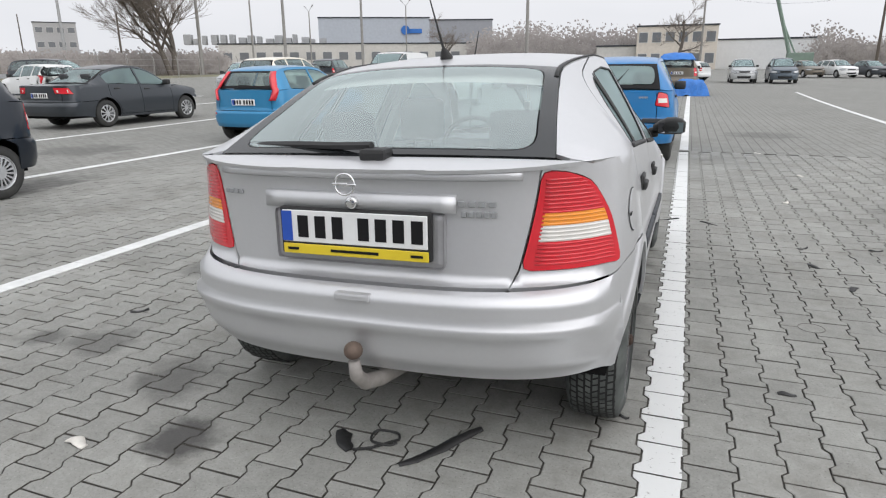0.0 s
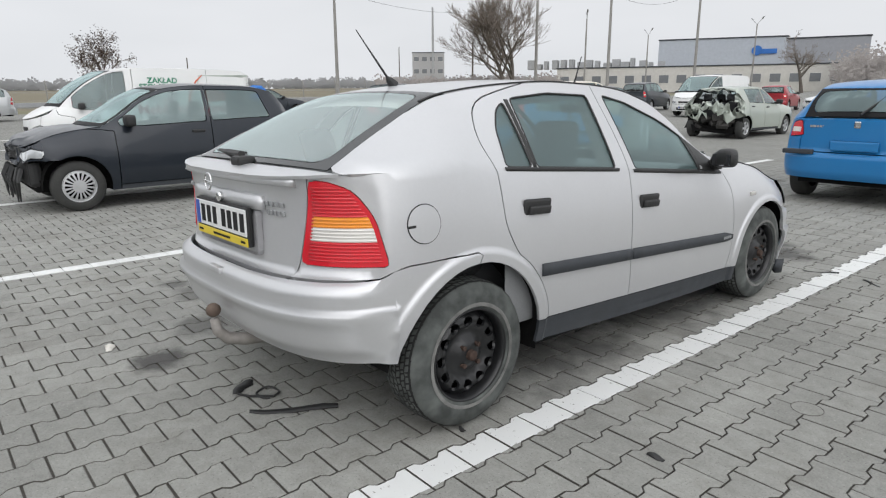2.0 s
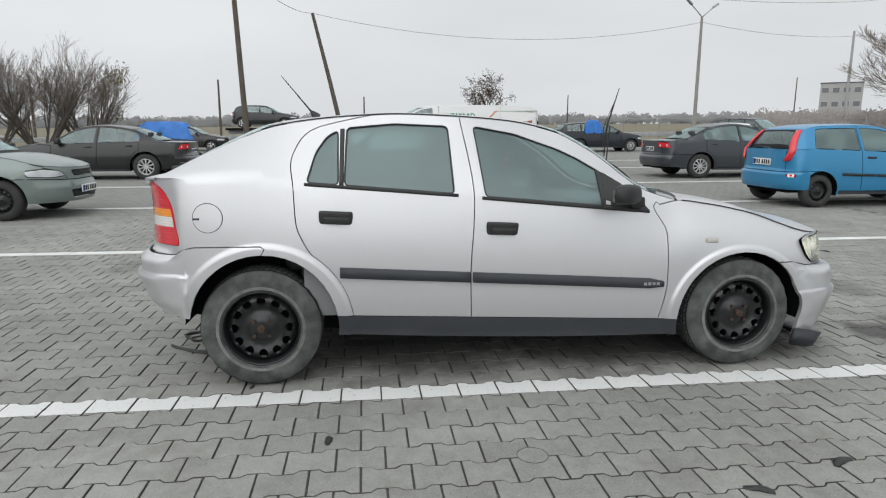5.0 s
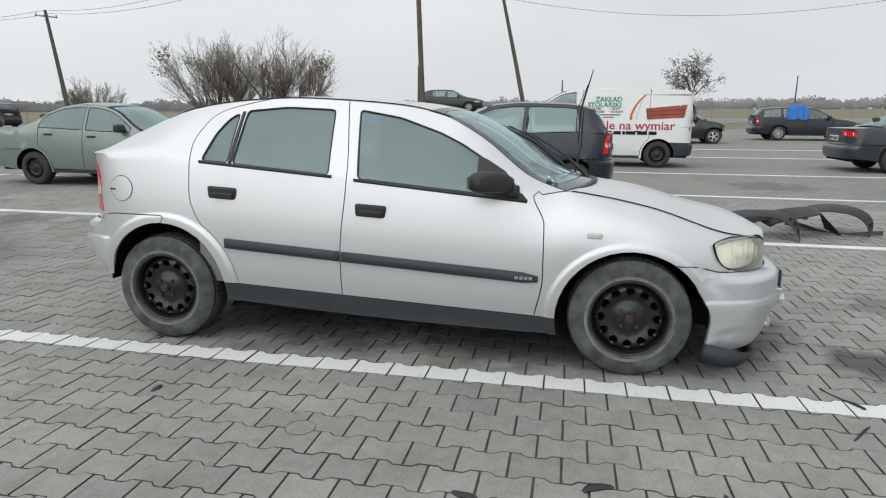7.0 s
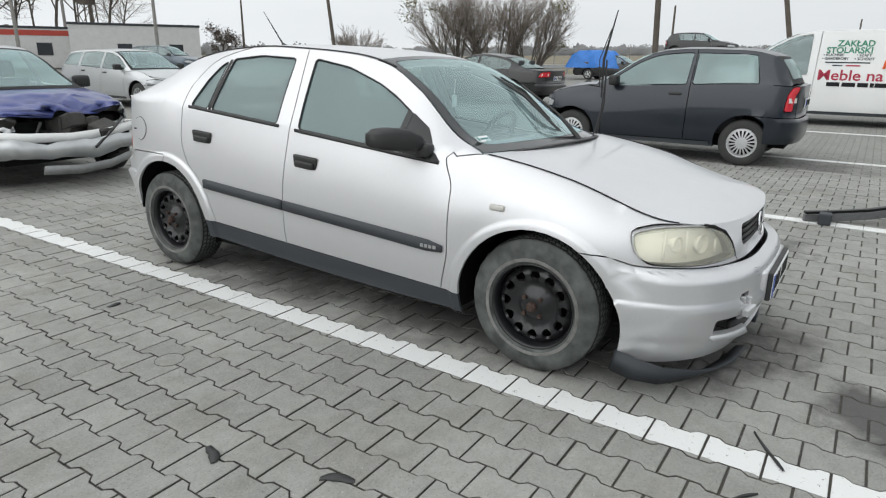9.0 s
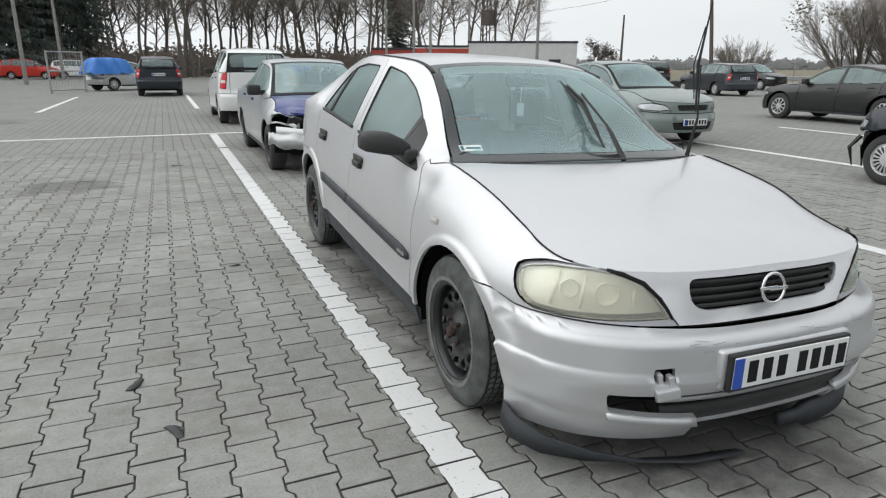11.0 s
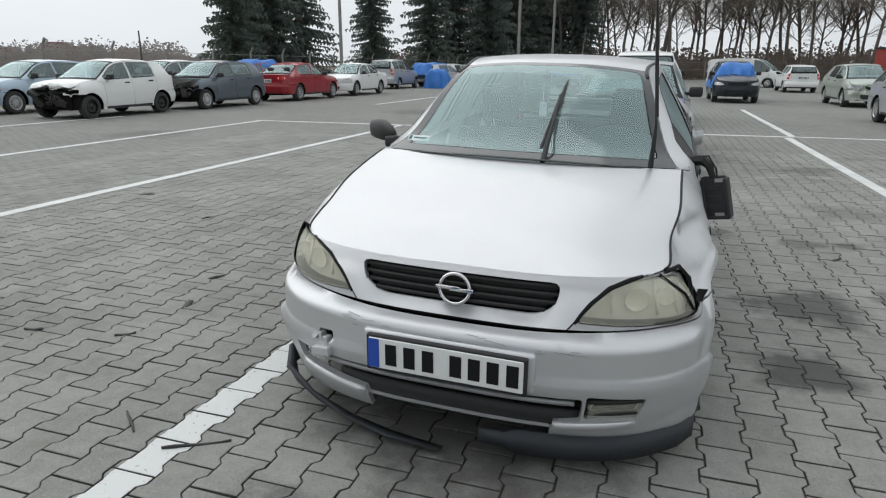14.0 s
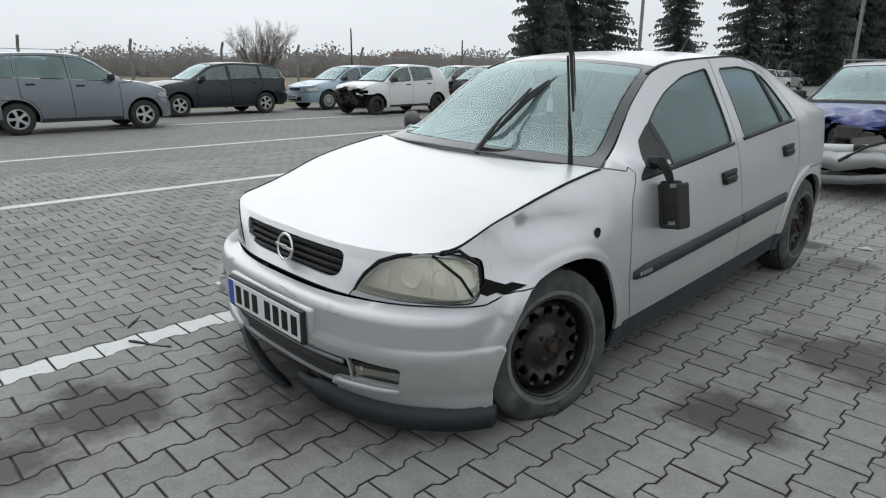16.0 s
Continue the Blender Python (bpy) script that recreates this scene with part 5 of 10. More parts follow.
        tube(bm, [(-0.745, 1.95, 0.94), (-0.79, 1.97, 0.945), (-0.82, 1.97, 0.92), (-0.84, 1.965, 0.87)], [0.03, 0.026, 0.02, 0.014], 8)
        tube(bm, [(-0.75, 1.97, 0.96), (-0.81, 1.99, 0.97), (-0.85, 1.985, 0.91), (-0.86, 1.97, 0.86)], 0.005, 6)
        mr = self.add_bm("broken_mirror", bm, BLACK, "broken black mirror hanging off the door")
        for a, b in ((-0.06, 0.08), (-0.04, -0.115)):
            self.add_bm("bracket_mark", box((a, 0.013, b), (a + 0.05, 0.017, b + 0.02), 0, m), GALV, "", mr)

    def inner(self):
        super().inner()
        s = self.s
        # steering wheel on the left, parcel shelf, headlining and pillar trims
        m = Matrix.Translation((-0.37, 1.72, 0.89)) @ Matrix.Rotation(radians(62), 4, "X")
        bm = bmesh.new()
        ring = [m @ Vector((0.185 * math.cos(t), 0.185 * math.sin(t), 0)) for t in np.linspace(0, 2 * math.pi, 29)]
        tube(bm, ring, 0.016, 8, caps=False)
        add_box(bm, (-0.17, -0.035, -0.015), (0.17, 0.03, 0.012), 0.012, m)
        add_box(bm, (-0.035, -0.17, -0.015), (0.035, 0.0, 0.012), 0.012, m)
        self.add_bm("steering_wheel", bm, BLACK, smooth=True)
        bm = box((-0.60, -0.42, 0.97), (0.60, 0.08, 0.995), 0.01)
        self.add_bm("parcel_shelf", bm, TRIM, "grey parcel shelf")
        # white oblong charm under the inner mirror
        bm = bmesh.new()
        add_box(bm, (-0.12, 1.66, 1.245), (0.12, 1.69, 1.305), 0.02)
        tube(bm, [(0, 1.70, 1.33), (0, 1.68, 1.28)], 0.01, 6)
        self.add_bm("inner_mirror", bm, BLACK)
        bm = bmesh.new()
        tube(bm, [(0.02, 1.665, 1.25), (0.02, 1.662, 1.16)], 0.002, 4)
        add_box(bm, (0.0, 1.655, 1.09), (0.04, 1.668, 1.16), 0.006)
        self.add_bm("hanging_charm", bm, PLATEW, "small white charm hanging from the inner mirror")
        pc = tessellate([[(0.0, -0.54), (1.56, -0.54), (1.56, 0.54), (0.0, 0.54)]], [], 0.2, lambda y, w: "p" if 0 < y < 1.56 and abs(w) < 0.54 else None)
        def under(y, w):
            c = s.canopy(y, w)
            c[:, 2] -= 0.035
            return c
        self.add("headlining", self.lay(pc["p"], under, flip=False, fold=0), LINER)
        for sg in (1, -1):
            for nm, y0, y1, z0, z1 in (("door_trim", 1.12, 2.05, 0.36, 0.93), ("door_trim", 0.22, 1.06, 0.36, 0.98)):
                us = [(y0, z0), (y1, z0), (y1, z1 - 0.06 * (y1 > 1.5)), (y0, z1)]
                up = np.array(us)
                pc = tessellate([us], [], 0.2, lambda y, z: "p" if inside(up, y, z) else None)
                self.add(nm, self.lay(pc["p"], s.flank(sg, 0.06), flip=sg > 0, fold=0.0), TRIM)
        for sg in (1, -1):
            ya, za, yb, zb, w = 1.08, 0.9, 1.05, 1.33, 0.045
            xa, xb_ = float(s.X(ya, za)) - 0.075, float(s.X(yb, zb)) - 0.07
            bm = bmesh.new()
            tube(bm, [(sg * xa, ya, za), (sg * xb_, yb, zb)], [w, w * 0.8], 6)
            self.add_bm("pillar_trim", bm, LINER)
            patch = [(1.80, 0.918), (2.075, 0.886), (1.945, 1.028), (1.85, 1.085), (1.80, 1.105)]
            pp = np.array(patch)
            pc = tessellate([patch], [], 0.05, lambda y, z: "p" if inside(pp, y, z) else None)
            self.add("mirror_patch", self.lay(pc["p"], s.flank(sg, -0.002), flip=sg < 0, fold=0.008), BLACK, "black plastic patch behind the mirror")


silver_car = SilverCar("silver_hatchback", "silver five-door hatchback with black steel wheels and damaged front bumper", "car", SILVER_SHAPE, None,
                  step=0.045, body=SILVER, glass_mat=GLASS, post=lean_left, near=True)


def details(car):
    s = car.s
    end_f, end_r = s.end("f"), s.end("r")
    at = lambda surf, u, z: Vector(surf(np.array([float(u)]), np.array([float(z)]))[0])
    flip = lambda bm: ([setattr(v, "co", Vector((-v.co.x, v.co.y, v.co.z))) for v in bm.verts], bmesh.ops.reverse_faces(bm, faces=bm.faces))
    for sg in (1, -1):
        # rub strips, in two lengths
        for y0, y1 in ((0.405, 1.075), (1.09, 2.142)):
            ys = np.linspace(y0, y1, 14)
            zs = 0.596 - (ys - 0.405) * 0.0595
            path = [(sg * (float(s.X(y, z)) - 0.002), y, z) for y, z in zip(ys, zs)]
            half = [(0, 0, 0.029 * min(1, 0.55 + 6 * min(y - y0, y1 - y) if y1 > 2 and y1 - y < 0.05 else 1)) for y in ys]
            vs, fs = strip_mesh(path, half, [(sg * 0.016, 0, 0)] * 14)
            car.add("rub_strip", (vs, fs, None), GREYP, "dark grey plastic rub strip", plain=True)
        bm = bmesh.new()
        x = float(s.X(2.08, 0.497)) + 0.0145
        for j in range(4):
            add_box(bm, (x, 2.025 + j * 0.024, 0.489), (x + 0.002, 2.042 + j * 0.024, 0.505))
        if sg < 0:
            flip(bm)
        car.add_bm("strip_marking", bm, GALV)
        # waist seals
        for y0, y1, za, zb in ((0.235, 1.02, 1.043, 0.980), (1.145, 2.07, 0.966, 0.882)):
            ys = np.linspace(y0, y1, 12)
            path = [(sg * (float(s.X(y, z)) - 0.003), y, z) for y, z in ((y, za + (zb - za) * (y - y0) / (y1 - y0)) for y in ys)]
            vs, fs = strip_mesh(path, [(0, 0, 0.009)] * 12, [(sg * 0.009, 0, 0)] * 12)
            car.add("waist_seal", (vs, fs, None), BLACK, "", plain=True)
        # thin black seals round the side windows
        for poly in s.k["window_polys"][:3]:
            bm = bmesh.new()
            yz = resample(poly, 0.03, True)
            ys, zs = np.array([q[0] for q in yz]), np.array([q[1] for q in yz])
            pts = s.flank(sg, 0.003)(ys, zs)
            tube(bm, [Vector(q) for q in pts] + [Vector(pts[0])], 0.0055, 5, caps=False)
            car.add_bm("window_seal", bm, BLACK, "thin black window seal", smooth=True)
        # window division bar
        path = [(sg * (float(s.X(y, z)) - 0.003), y, z) for y, z in zip(np.linspace(0.42, 0.428, 10), np.linspace(1.03, 1.325, 10))]
        vs, fs = strip_mesh(path, [(0, 0.013, 0)] * 10, [(sg * 0.005, 0, 0)] * 10)
        car.add("window_bar", (vs, fs, None), BLACK, "", plain=True)
        # dark tube that stands for shade in the open joint between bonnet and wing
        bm = bmesh.new()
        tube(bm, [(sg * (float(s.X(y, float(s.belt(y)) - 0.002)) + 0.0005), y, float(s.belt(y)) + 0.0015) for y in np.linspace(2.29, 3.14, 26)], 0.0028 if sg > 0 else 0.0048, 6)
        car.add_bm("bonnet_joint", bm, INK, "dark joint along the bonnet", smooth=True)
        # roof channel
        ys = np.linspace(0.0, 1.62, 26)
        path = [(sg * (float(s.xr(y)) - 0.012), y + 0, float(s.rail(y)) + 0.002) for y in ys]
        vs, fs = strip_mesh(path, [(0.009, 0, 0)] * 26, [(0, 0, 0.006)] * 26)
        car.add("roof_channel", (vs, fs, None), BLACK, "", plain=True)
        # round fuel flap, side indicator
        if sg > 0:
            ring = [(-0.232 + 0.074 * math.cos(t), 0.884 + 0.074 * math.sin(t)) for t in np.linspace(0, 2 * math.pi, 36, endpoint=False)]
            rp = np.array(ring)
            pc = tessellate([ring], [], 0.03, lambda y, z: "p" if inside(rp, y, z) else None)
            # dark disc whose rim stands for shade in the flap's gap
            car.add("fuel_flap_gap", car.lay(pc["p"], s.flank(1, -0.0015), fold=0), INK)
            ring2 = [(-0.232 + 0.0705 * math.cos(t), 0.884 + 0.0705 * math.sin(t)) for t in np.linspace(0, 2 * math.pi, 36, endpoint=False)]
            rp2 = np.array(ring2)
            pc = tessellate([ring2], [], 0.03, lambda y, z: "p" if inside(rp2, y, z) else None)
            car.add("fuel_flap", car.lay(pc["p"], s.flank(1, -0.0035), fold=0.002), SILVER, "round silver fuel flap")
            bm = box((float(s.X(-0.28, 0.884)) + 0.002, -0.304, 0.874), (float(s.X(-0.28, 0.884)) + 0.006, -0.27, 0.884), 0.002)
            car.add_bm("flap_notch", bm, BLACK)
            x = float(s.X(2.415, 0.726))
            bm = box((x - 0.004, 2.378, 0.712), (x + 0.01, 2.452, 0.740), 0.009)
            car.add_bm("side_indicator", bm, surface("smoked_lens", (0.50, 0.49, 0.46), rough=0.25, coat=0.5), "small smoked side indicator")
        else:
            x = float(s.X(2.415, 0.726)) - 0.03
            # a dark disc on the skin stands for the shaded hole
            bm = bmesh.new()
            tube(bm, [(-x - 0.03, 2.44, 0.725), (-x - 0.034, 2.44, 0.725)], 0.02, 7)
            car.add_bm("indicator_hole", bm, INK, "empty indicator hole")
    # screen wipers: one raised, one lying on the glass
    bm = bmesh.new()
    tube(bm, [(-0.56, 2.31, 0.945), (-0.565, 2.33, 1.06), (-0.567, 2.345, 1.13)], [0.012, 0.009, 0.006], 6)
    tube(bm, [(-0.567, 2.345, 1.13), (-0.545, 2.35, 1.38)], 0.005, 6)
    tube(bm, [(-0.57, 2.325, 1.16), (-0.548, 2.33, 1.38), (-0.525, 2.40, 1.65)], [0.005, 0.008, 0.003], 6)
    tube(bm, [(-0.565, 2.31, 1.22), (-0.545, 2.305, 1.38), (-0.53, 2.37, 1.55)], 0.003, 5)
    car.add_bm("raised_wiper", bm, BLACK, "black wiper arm raised off the screen")
    bm = bmesh.new()
    tube(bm, [(-0.11, 2.40, 0.945), (-0.115, 2.31, 1.03), (-0.118, 2.24, 1.09)], [0.014, 0.011, 0.007], 6)
    tube(bm, [(-0.118, 2.24, 1.09), (-0.12, 2.02, 1.225)], 0.006, 6)
    tube(bm, [(-0.075, 2.32, 0.965), (-0.115, 2.05, 1.17), (-0.125, 1.80, 1.285)], [0.005, 0.014, 0.005], 6)
    tube(bm, [(-0.09, 2.22, 1.05), (-0.118, 2.04, 1.195), (-0.124, 1.88, 1.265)], 0.006, 5)
    car.add_bm("lying_wiper", bm, BLACK, "black wiper lying on the screen")
    # cowl under the screen
    ys = np.linspace(-0.62, 0.62, 17)
    path = [(x, 2.262 + 0.16 * (1 - (x / 0.665) ** 2) + 0.006, 0.925 + 0.028 * (1 - (x / 0.665) ** 2)) for x in ys]
    vs, fs = strip_mesh(path, [(0, 0.018, 0)] * 17, [(0, 0, 0.004)] * 17)
    car.add("cowl", (vs, fs, None), BLACK, "black plastic cowl", plain=True)
    # sticker inside the screen
    c0 = s.canopy(np.array([2.135]), np.array([0.6 * 0.545 / 0.63]))[0]
    m = Matrix.Translation(Vector(c0) + Vector((0, 0.004, 0.004))) @ Matrix.Rotation(radians(180), 4, "Z") @ Matrix.Rotation(radians(-37), 4, "X").inverted()
    bm = box((-0.055, -0.019, 0), (0.055, 0.019, 0.001), 0, m)
    st = car.add_bm("windscreen_sticker", bm, PLATEW, "white oblong sticker on the screen")
    bm = bmesh.new()
    add_box(bm, (-0.05, -0.014, 0.001), (-0.035, 0.014, 0.002), 0, m)
    add_box(bm, (-0.025, -0.005, 0.001), (0.045, 0.005, 0.002), 0, m)
    car.add_bm("sticker_print", bm, surface("green_ink", (0.03, 0.16, 0.17)), "", st)
    # aerial on the roof
    bm = bmesh.new()
    tube(bm, [(-0.01, 0.26, 1.405), (-0.01, 0.235, 1.43), (-0.01, 0.22, 1.445)], [0.028, 0.018, 0.008], 10)
    tube(bm, [(-0.01, 0.225, 1.44), (-0.01, 0.05, 1.655)], [0.006, 0.002], 6)
    car.add_bm("aerial", bm, BLACK, "black roof aerial")
    # rear wiper with its motor cap
    bm = bmesh.new()
    g = lambda x, y: Vector(s.canopy(np.array([y]), np.array([x / 0.6 * 0.6]))[0])
    add_box(bm, (0.0, -0.60, 1.078), (0.09, -0.525, 1.118), 0.014)
    tube(bm, [(0.03, -0.56, 1.125), (-0.15, -0.52, 1.118), (-0.47, -0.46, 1.115)], [0.014, 0.013, 0.006], 6)
    tube(bm, [(-0.06, -0.50, 1.122), (-0.28, -0.485, 1.12), (-0.53, -0.44, 1.118)], [0.006, 0.011, 0.004], 6)
    car.add_bm("rear_wiper", bm, BLACK, "black rear wiper")
    # tow bar and its ball
    bm = bmesh.new()
    tube(bm, [(0.10, -0.50, 0.335), (0.06, -0.62, 0.33), (0.035, -0.69, 0.345), (0.025, -0.725, 0.385), (0.022, -0.732, 0.44)], [0.028, 0.028, 0.027, 0.024, 0.02], 10)
    tow = car.add_bm("tow_bar", bm, surface("weathered_steel", (0.33, 0.31, 0.29), rough=0.6, metal=0.4, grain=25, vary=0.3, dirt=0.5), "weathered steel tow bar", smooth=True)
    bm = bmesh.new()
    bmesh.ops.create_icosphere(bm, subdivisions=3, radius=0.031, matrix=Matrix.Translation((0.022, -0.734, 0.478)))
    car.add_bm("tow_ball", bm, surface("rusted_ball", (0.13, 0.095, 0.075), rough=0.75, metal=0.3, grain=40, vary=0.3), "rusty tow ball", tow, smooth=True)
    # number plates with their holders
    def plate(y, z, sg, extra):
        bm = box((-0.266, y - 0.011, z - 0.064 - extra), (0.266, y + 0.011, z + 0.064), 0.006)
        ho = car.add_bm("plate_holder", bm, BLACK, "black number plate holder")
        y2 = y + sg * 0.012
        bm = box((-0.255, y2 - 0.003, z - 0.053), (0.255, y2 + 0.003, z + 0.055), 0.002, seg=1)
        pl = car.add_bm("number_plate", bm, PLATEW, "white number plate with dark bars", ho)
        y3 = y2 + sg * 0.004
        bm = box((sg * 0.238 - 0.019, y3 - 0.001, z - 0.050), (sg * 0.238 + 0.019, y3 + 0.001, z + 0.052))
        car.add_bm("country_band", bm, PLATEB, "", ho)
        for c in (0.178, 0.115, 0.052, -0.04, -0.10, -0.16, -0.222):
            bm = box((c * sg - 0.019, y3 - 0.001, z - 0.036), (c * sg + 0.019, y3 + 0.001, z + 0.038))
            car.add_bm("plate_bar", bm, INK, "", ho)
        if extra:
            bm = box((-0.258, y2 - 0.003, z - 0.094), (0.258, y2 + 0.003, z - 0.060), 0.002, seg=1)
            car.add_bm("holder_strip", bm, YELLOW, "yellow strip under the plate", ho)
            for a, b in ((-0.24, -0.20), (0.20, 0.24), (-0.08, 0.09)):
                car.add_bm("strip_bar", box((a, y3 - 0.001, z - 0.081), (b, y3 + 0.001, z - 0.072)), INK, "", ho)
    plate(-0.648, 0.868, -1, 0.03)
    plate(3.458, 0.426, 1, 0.0)
    car.add_bm("plate_mount", box((-0.285, 3.36, 0.362), (0.285, 3.449, 0.498), 0.012), SILVER, "silver plate mount of the bumper", smooth=True)
    # number plate shelf and boot handle bar
    bm = bmesh.new()
    us = np.linspace(-0.34, 0.34, 15)
    path = [at(end_r, u, 0.955) + Vector((0, 0.006, 0)) for u in us]
    vs, fs = strip_mesh(path, [(0, 0, 0.030)] * 15, [(0, -0.03, 0)] * 15)
    sh = car.add("boot_handle_bar", (vs, fs, None), SILVER, "silver handle bar over the plate", plain=True)
    bm = bmesh.new()
    tube(bm, [(0, -0.64, 0.955), (0, -0.664, 0.955), (0, -0.667, 0.955)], [0.02, 0.02, 0.014], 16)
    car.add_bm("boot_lock", bm, CHROME, "chrome lock", sh, smooth=True)
    # recess in a darker silver, its shade put into the colour
    bm = box((-0.30, -0.634, 0.745), (0.30, -0.618, 0.925), 0.02)
    car.add_bm("plate_recess", bm, surface("silver_shadow_panel", (0.42, 0.42, 0.43), rough=0.4, metal=0.5, dirt=0.2, dirt_col=(0.12, 0.1, 0.09)), "silver plate recess")
    # ring badges, drawn plainly
    def badge(c, n, r):
        n = Vector(n).normalized()
        q = n.to_track_quat("Z", "Y").to_matrix().to_4x4()
        m = Matrix.Translation(c) @ q
        bm = bmesh.new()
        tube(bm, [m @ Vector((r * math.cos(t), r * math.sin(t), 0)) for t in np.linspace(0, 2 * math.pi, 33)], r * 0.12, 8, caps=False)
        add_box(bm, (-r * 1.25, -r * 0.07, -0.003), (r * 0.35, r * 0.16, 0.006), 0.002, m)
        add_box(bm, (-r * 0.35, -r * 0.16, -0.003), (r * 1.25, r * 0.07, 0.006), 0.002, m)
        car.add_bm("badge", bm, CHROME, "chrome ring badge", smooth=True)
    badge((0, 3.356, 0.648), (0, 1, 0.15), 0.05)
    badge((0, -0.697, 1.020), (0, -1, 0.05), 0.033)
    for x0, x1, z in ((0.305, 0.46, 0.955), (0.345, 0.46, 0.922)):
        n = 5
        bm = bmesh.new()
        for j in range(n):
            a = x0 + (x1 - x0) * j / n
            p = at(end_r, a, z)
            add_box(bm, (a, p.y - 0.006, z - 0.009), (a + (x1 - x0) / n * 0.75, p.y + 0.004, z + 0.009), 0.002, seg=1)
        car.add_bm("boot_lettering", bm, GALV, "small chrome lettering as bars")
    bm = bmesh.new()
    for j in range(4):
        a = -0.535 + j * 0.022
        p = at(end_r, a, 0.965)
        add_box(bm, (a, p.y - 0.008, 0.957), (a + 0.017, p.y + 0.004, 0.973), 0.002, seg=1)
    car.add_bm("boot_lettering", bm, GALV, "small chrome lettering as bars")
    # lip along the top of the tailgate
    us = np.linspace(-s.u_of_x("r", 0.545), s.u_of_x("r", 0.545), 25)
    path = [at(end_r, u, 1.044) + Vector((0, 0.012, 0.0)) for u in us]
    vs, fs = strip_mesh(path, [(0, 0.010, 0.018)] * 25, [(0, -0.026, 0.008)] * 25)
    car.add("tailgate_lip", (vs, fs, None), SILVER, "silver lip along the tailgate", plain=True)
    # tow-eye flap in the rear bumper, lip of the bumper
    p = at(end_r, 0.02, 0.655)
    bm = box((-0.05, p.y - 0.012, 0.64), (0.075, p.y + 0.02, 0.668), 0.008)
    car.add_bm("bumper_flap", bm, SILVER, "silver tow-eye flap")
    # fog lamp
    us = (s.u_of_x("f", -0.615), s.u_of_x("f", -0.45))
    pc = (np.array([(us[0], 0.268), (us[1], 0.262), (us[1], 0.326), (us[0], 0.332)]), [(0, 1, 2), (0, 2, 3)])
    fo = car.add("fog_lamp", car.lay(pc, s.end("f", 0.004), flip=True, fold=0.02), CLEAR, "clear fog lamp")
    car.add("fog_reflector", car.lay(pc, s.end("f", 0.028), flip=True, fold=0), LAMPC, "", fo)
    # grey bar across the intake, broken trim
    xs = np.linspace(-0.40, 0.46, 17)
    path = [at(end_f, s.u_of_x("f", x), 0.333) + Vector((0, -0.012, 0)) for x in xs]
    vs, fs = strip_mesh(path, [(0, 0, 0.008)] * 17, [(0, 0.012, 0)] * 17)
    car.add("intake_bar", (vs, fs, None), GALV, "grey bar across the intake", plain=True)
    xs = np.linspace(-0.45, 0.42, 15)
    path = [at(end_f, s.u_of_x("f", x), 0.275) + Vector((0, -0.05, -0.02)) for x in xs]
    vs, fs = strip_mesh(path, [(0, 0, 0.035)] * 15, [(0, 0.02, 0)] * 15)
    car.add("lower_grille_bar", (vs, fs, None), BLACK, "black lower grille", plain=True)
    # broken bumper pieces: loose clip, torn lips
    bm = bmesh.new()
    q = at(end_f, s.u_of_x("f", 0.45), 0.372)
    m = Matrix.Translation(q) @ Matrix.Rotation(radians(-14), 4, "Z") @ Matrix.Rotation(radians(10), 4, "Y")
    add_box(bm, (-0.04, -0.004, -0.018), (0.035, 0.026, 0.016), 0.006, m)
    add_box(bm, (-0.03, -0.02, 0.01), (-0.012, 0.012, 0.05), 0.003, m)
    add_box(bm, (0.002, -0.03, 0.012), (0.016, 0.0, 0.06), 0.003, m)
    car.add_bm("broken_clip", bm, SILVER, "broken silver bumper piece")
    for x0, x1, z0, z1, dy in ((0.60, 0.315, 0.262, 0.232, 0.012), (-0.345, -0.60, 0.238, 0.252, 0.008)):
        xs = np.linspace(x0, x1, 11)
        zs = np.linspace(z0, z1, 11)
        path = [at(end_f, s.u_of_x("f", x), z) + Vector((0, dy, 0)) for x, z in zip(xs, zs)]
        vs, fs = strip_mesh(path, [(0, -0.006, 0.012)] * 11, [(0, -0.03, 0.006)] * 11)
        car.add("torn_bumper_lip", (vs, fs, None), SILVER, "torn silver lip of the bumper", plain=True)
    # black front spoiler lip: hung on one side, dropped to the ground on the other
    path, acr = [], []
    for x in np.linspace(-0.79, -0.10, 17):
        p = at(end_f, s.u_of_x("f", x), 0.18)
        path.append(p + Vector((0, 0.012, -0.035))), acr.append((0, 0, 0.045 if x < -0.2 else 0.025))
    vs, fs = strip_mesh(path, acr, [(0, -0.03, 0)] * 17)
    car.add("spoiler_lip", (vs, fs, None), GREYP, "black plastic spoiler lip", plain=True)
    lip = [(0.79, 2.98, 0.145), (0.80, 3.07, 0.135), (0.74, 3.17, 0.105), (0.60, 3.25, 0.07), (0.44, 3.30, 0.04), (0.26, 3.34, 0.022), (0.05, 3.37, 0.018)]
    vs, fs = strip_mesh([(x, y, z + 0.025 * (0.8 - x)) for x, y, z in lip], [(0.0, 0.01, 0.05), (0.0, 0.012, 0.05), (0.01, 0.018, 0.045), (0, 0.025, 0.03), (0, 0.03, 0.016), (0, 0.03, 0.01), (0, 0.022, 0.008)], [(-0.01, -0.012, 0.004)] * 7)
    car.add("hanging_lip", (vs, fs, None), GREYP, "black lip torn off and touching the ground", plain=True)
    # scratches on the bumper and bonnet
    bm = bmesh.new()
    rnd = random.Random(4)
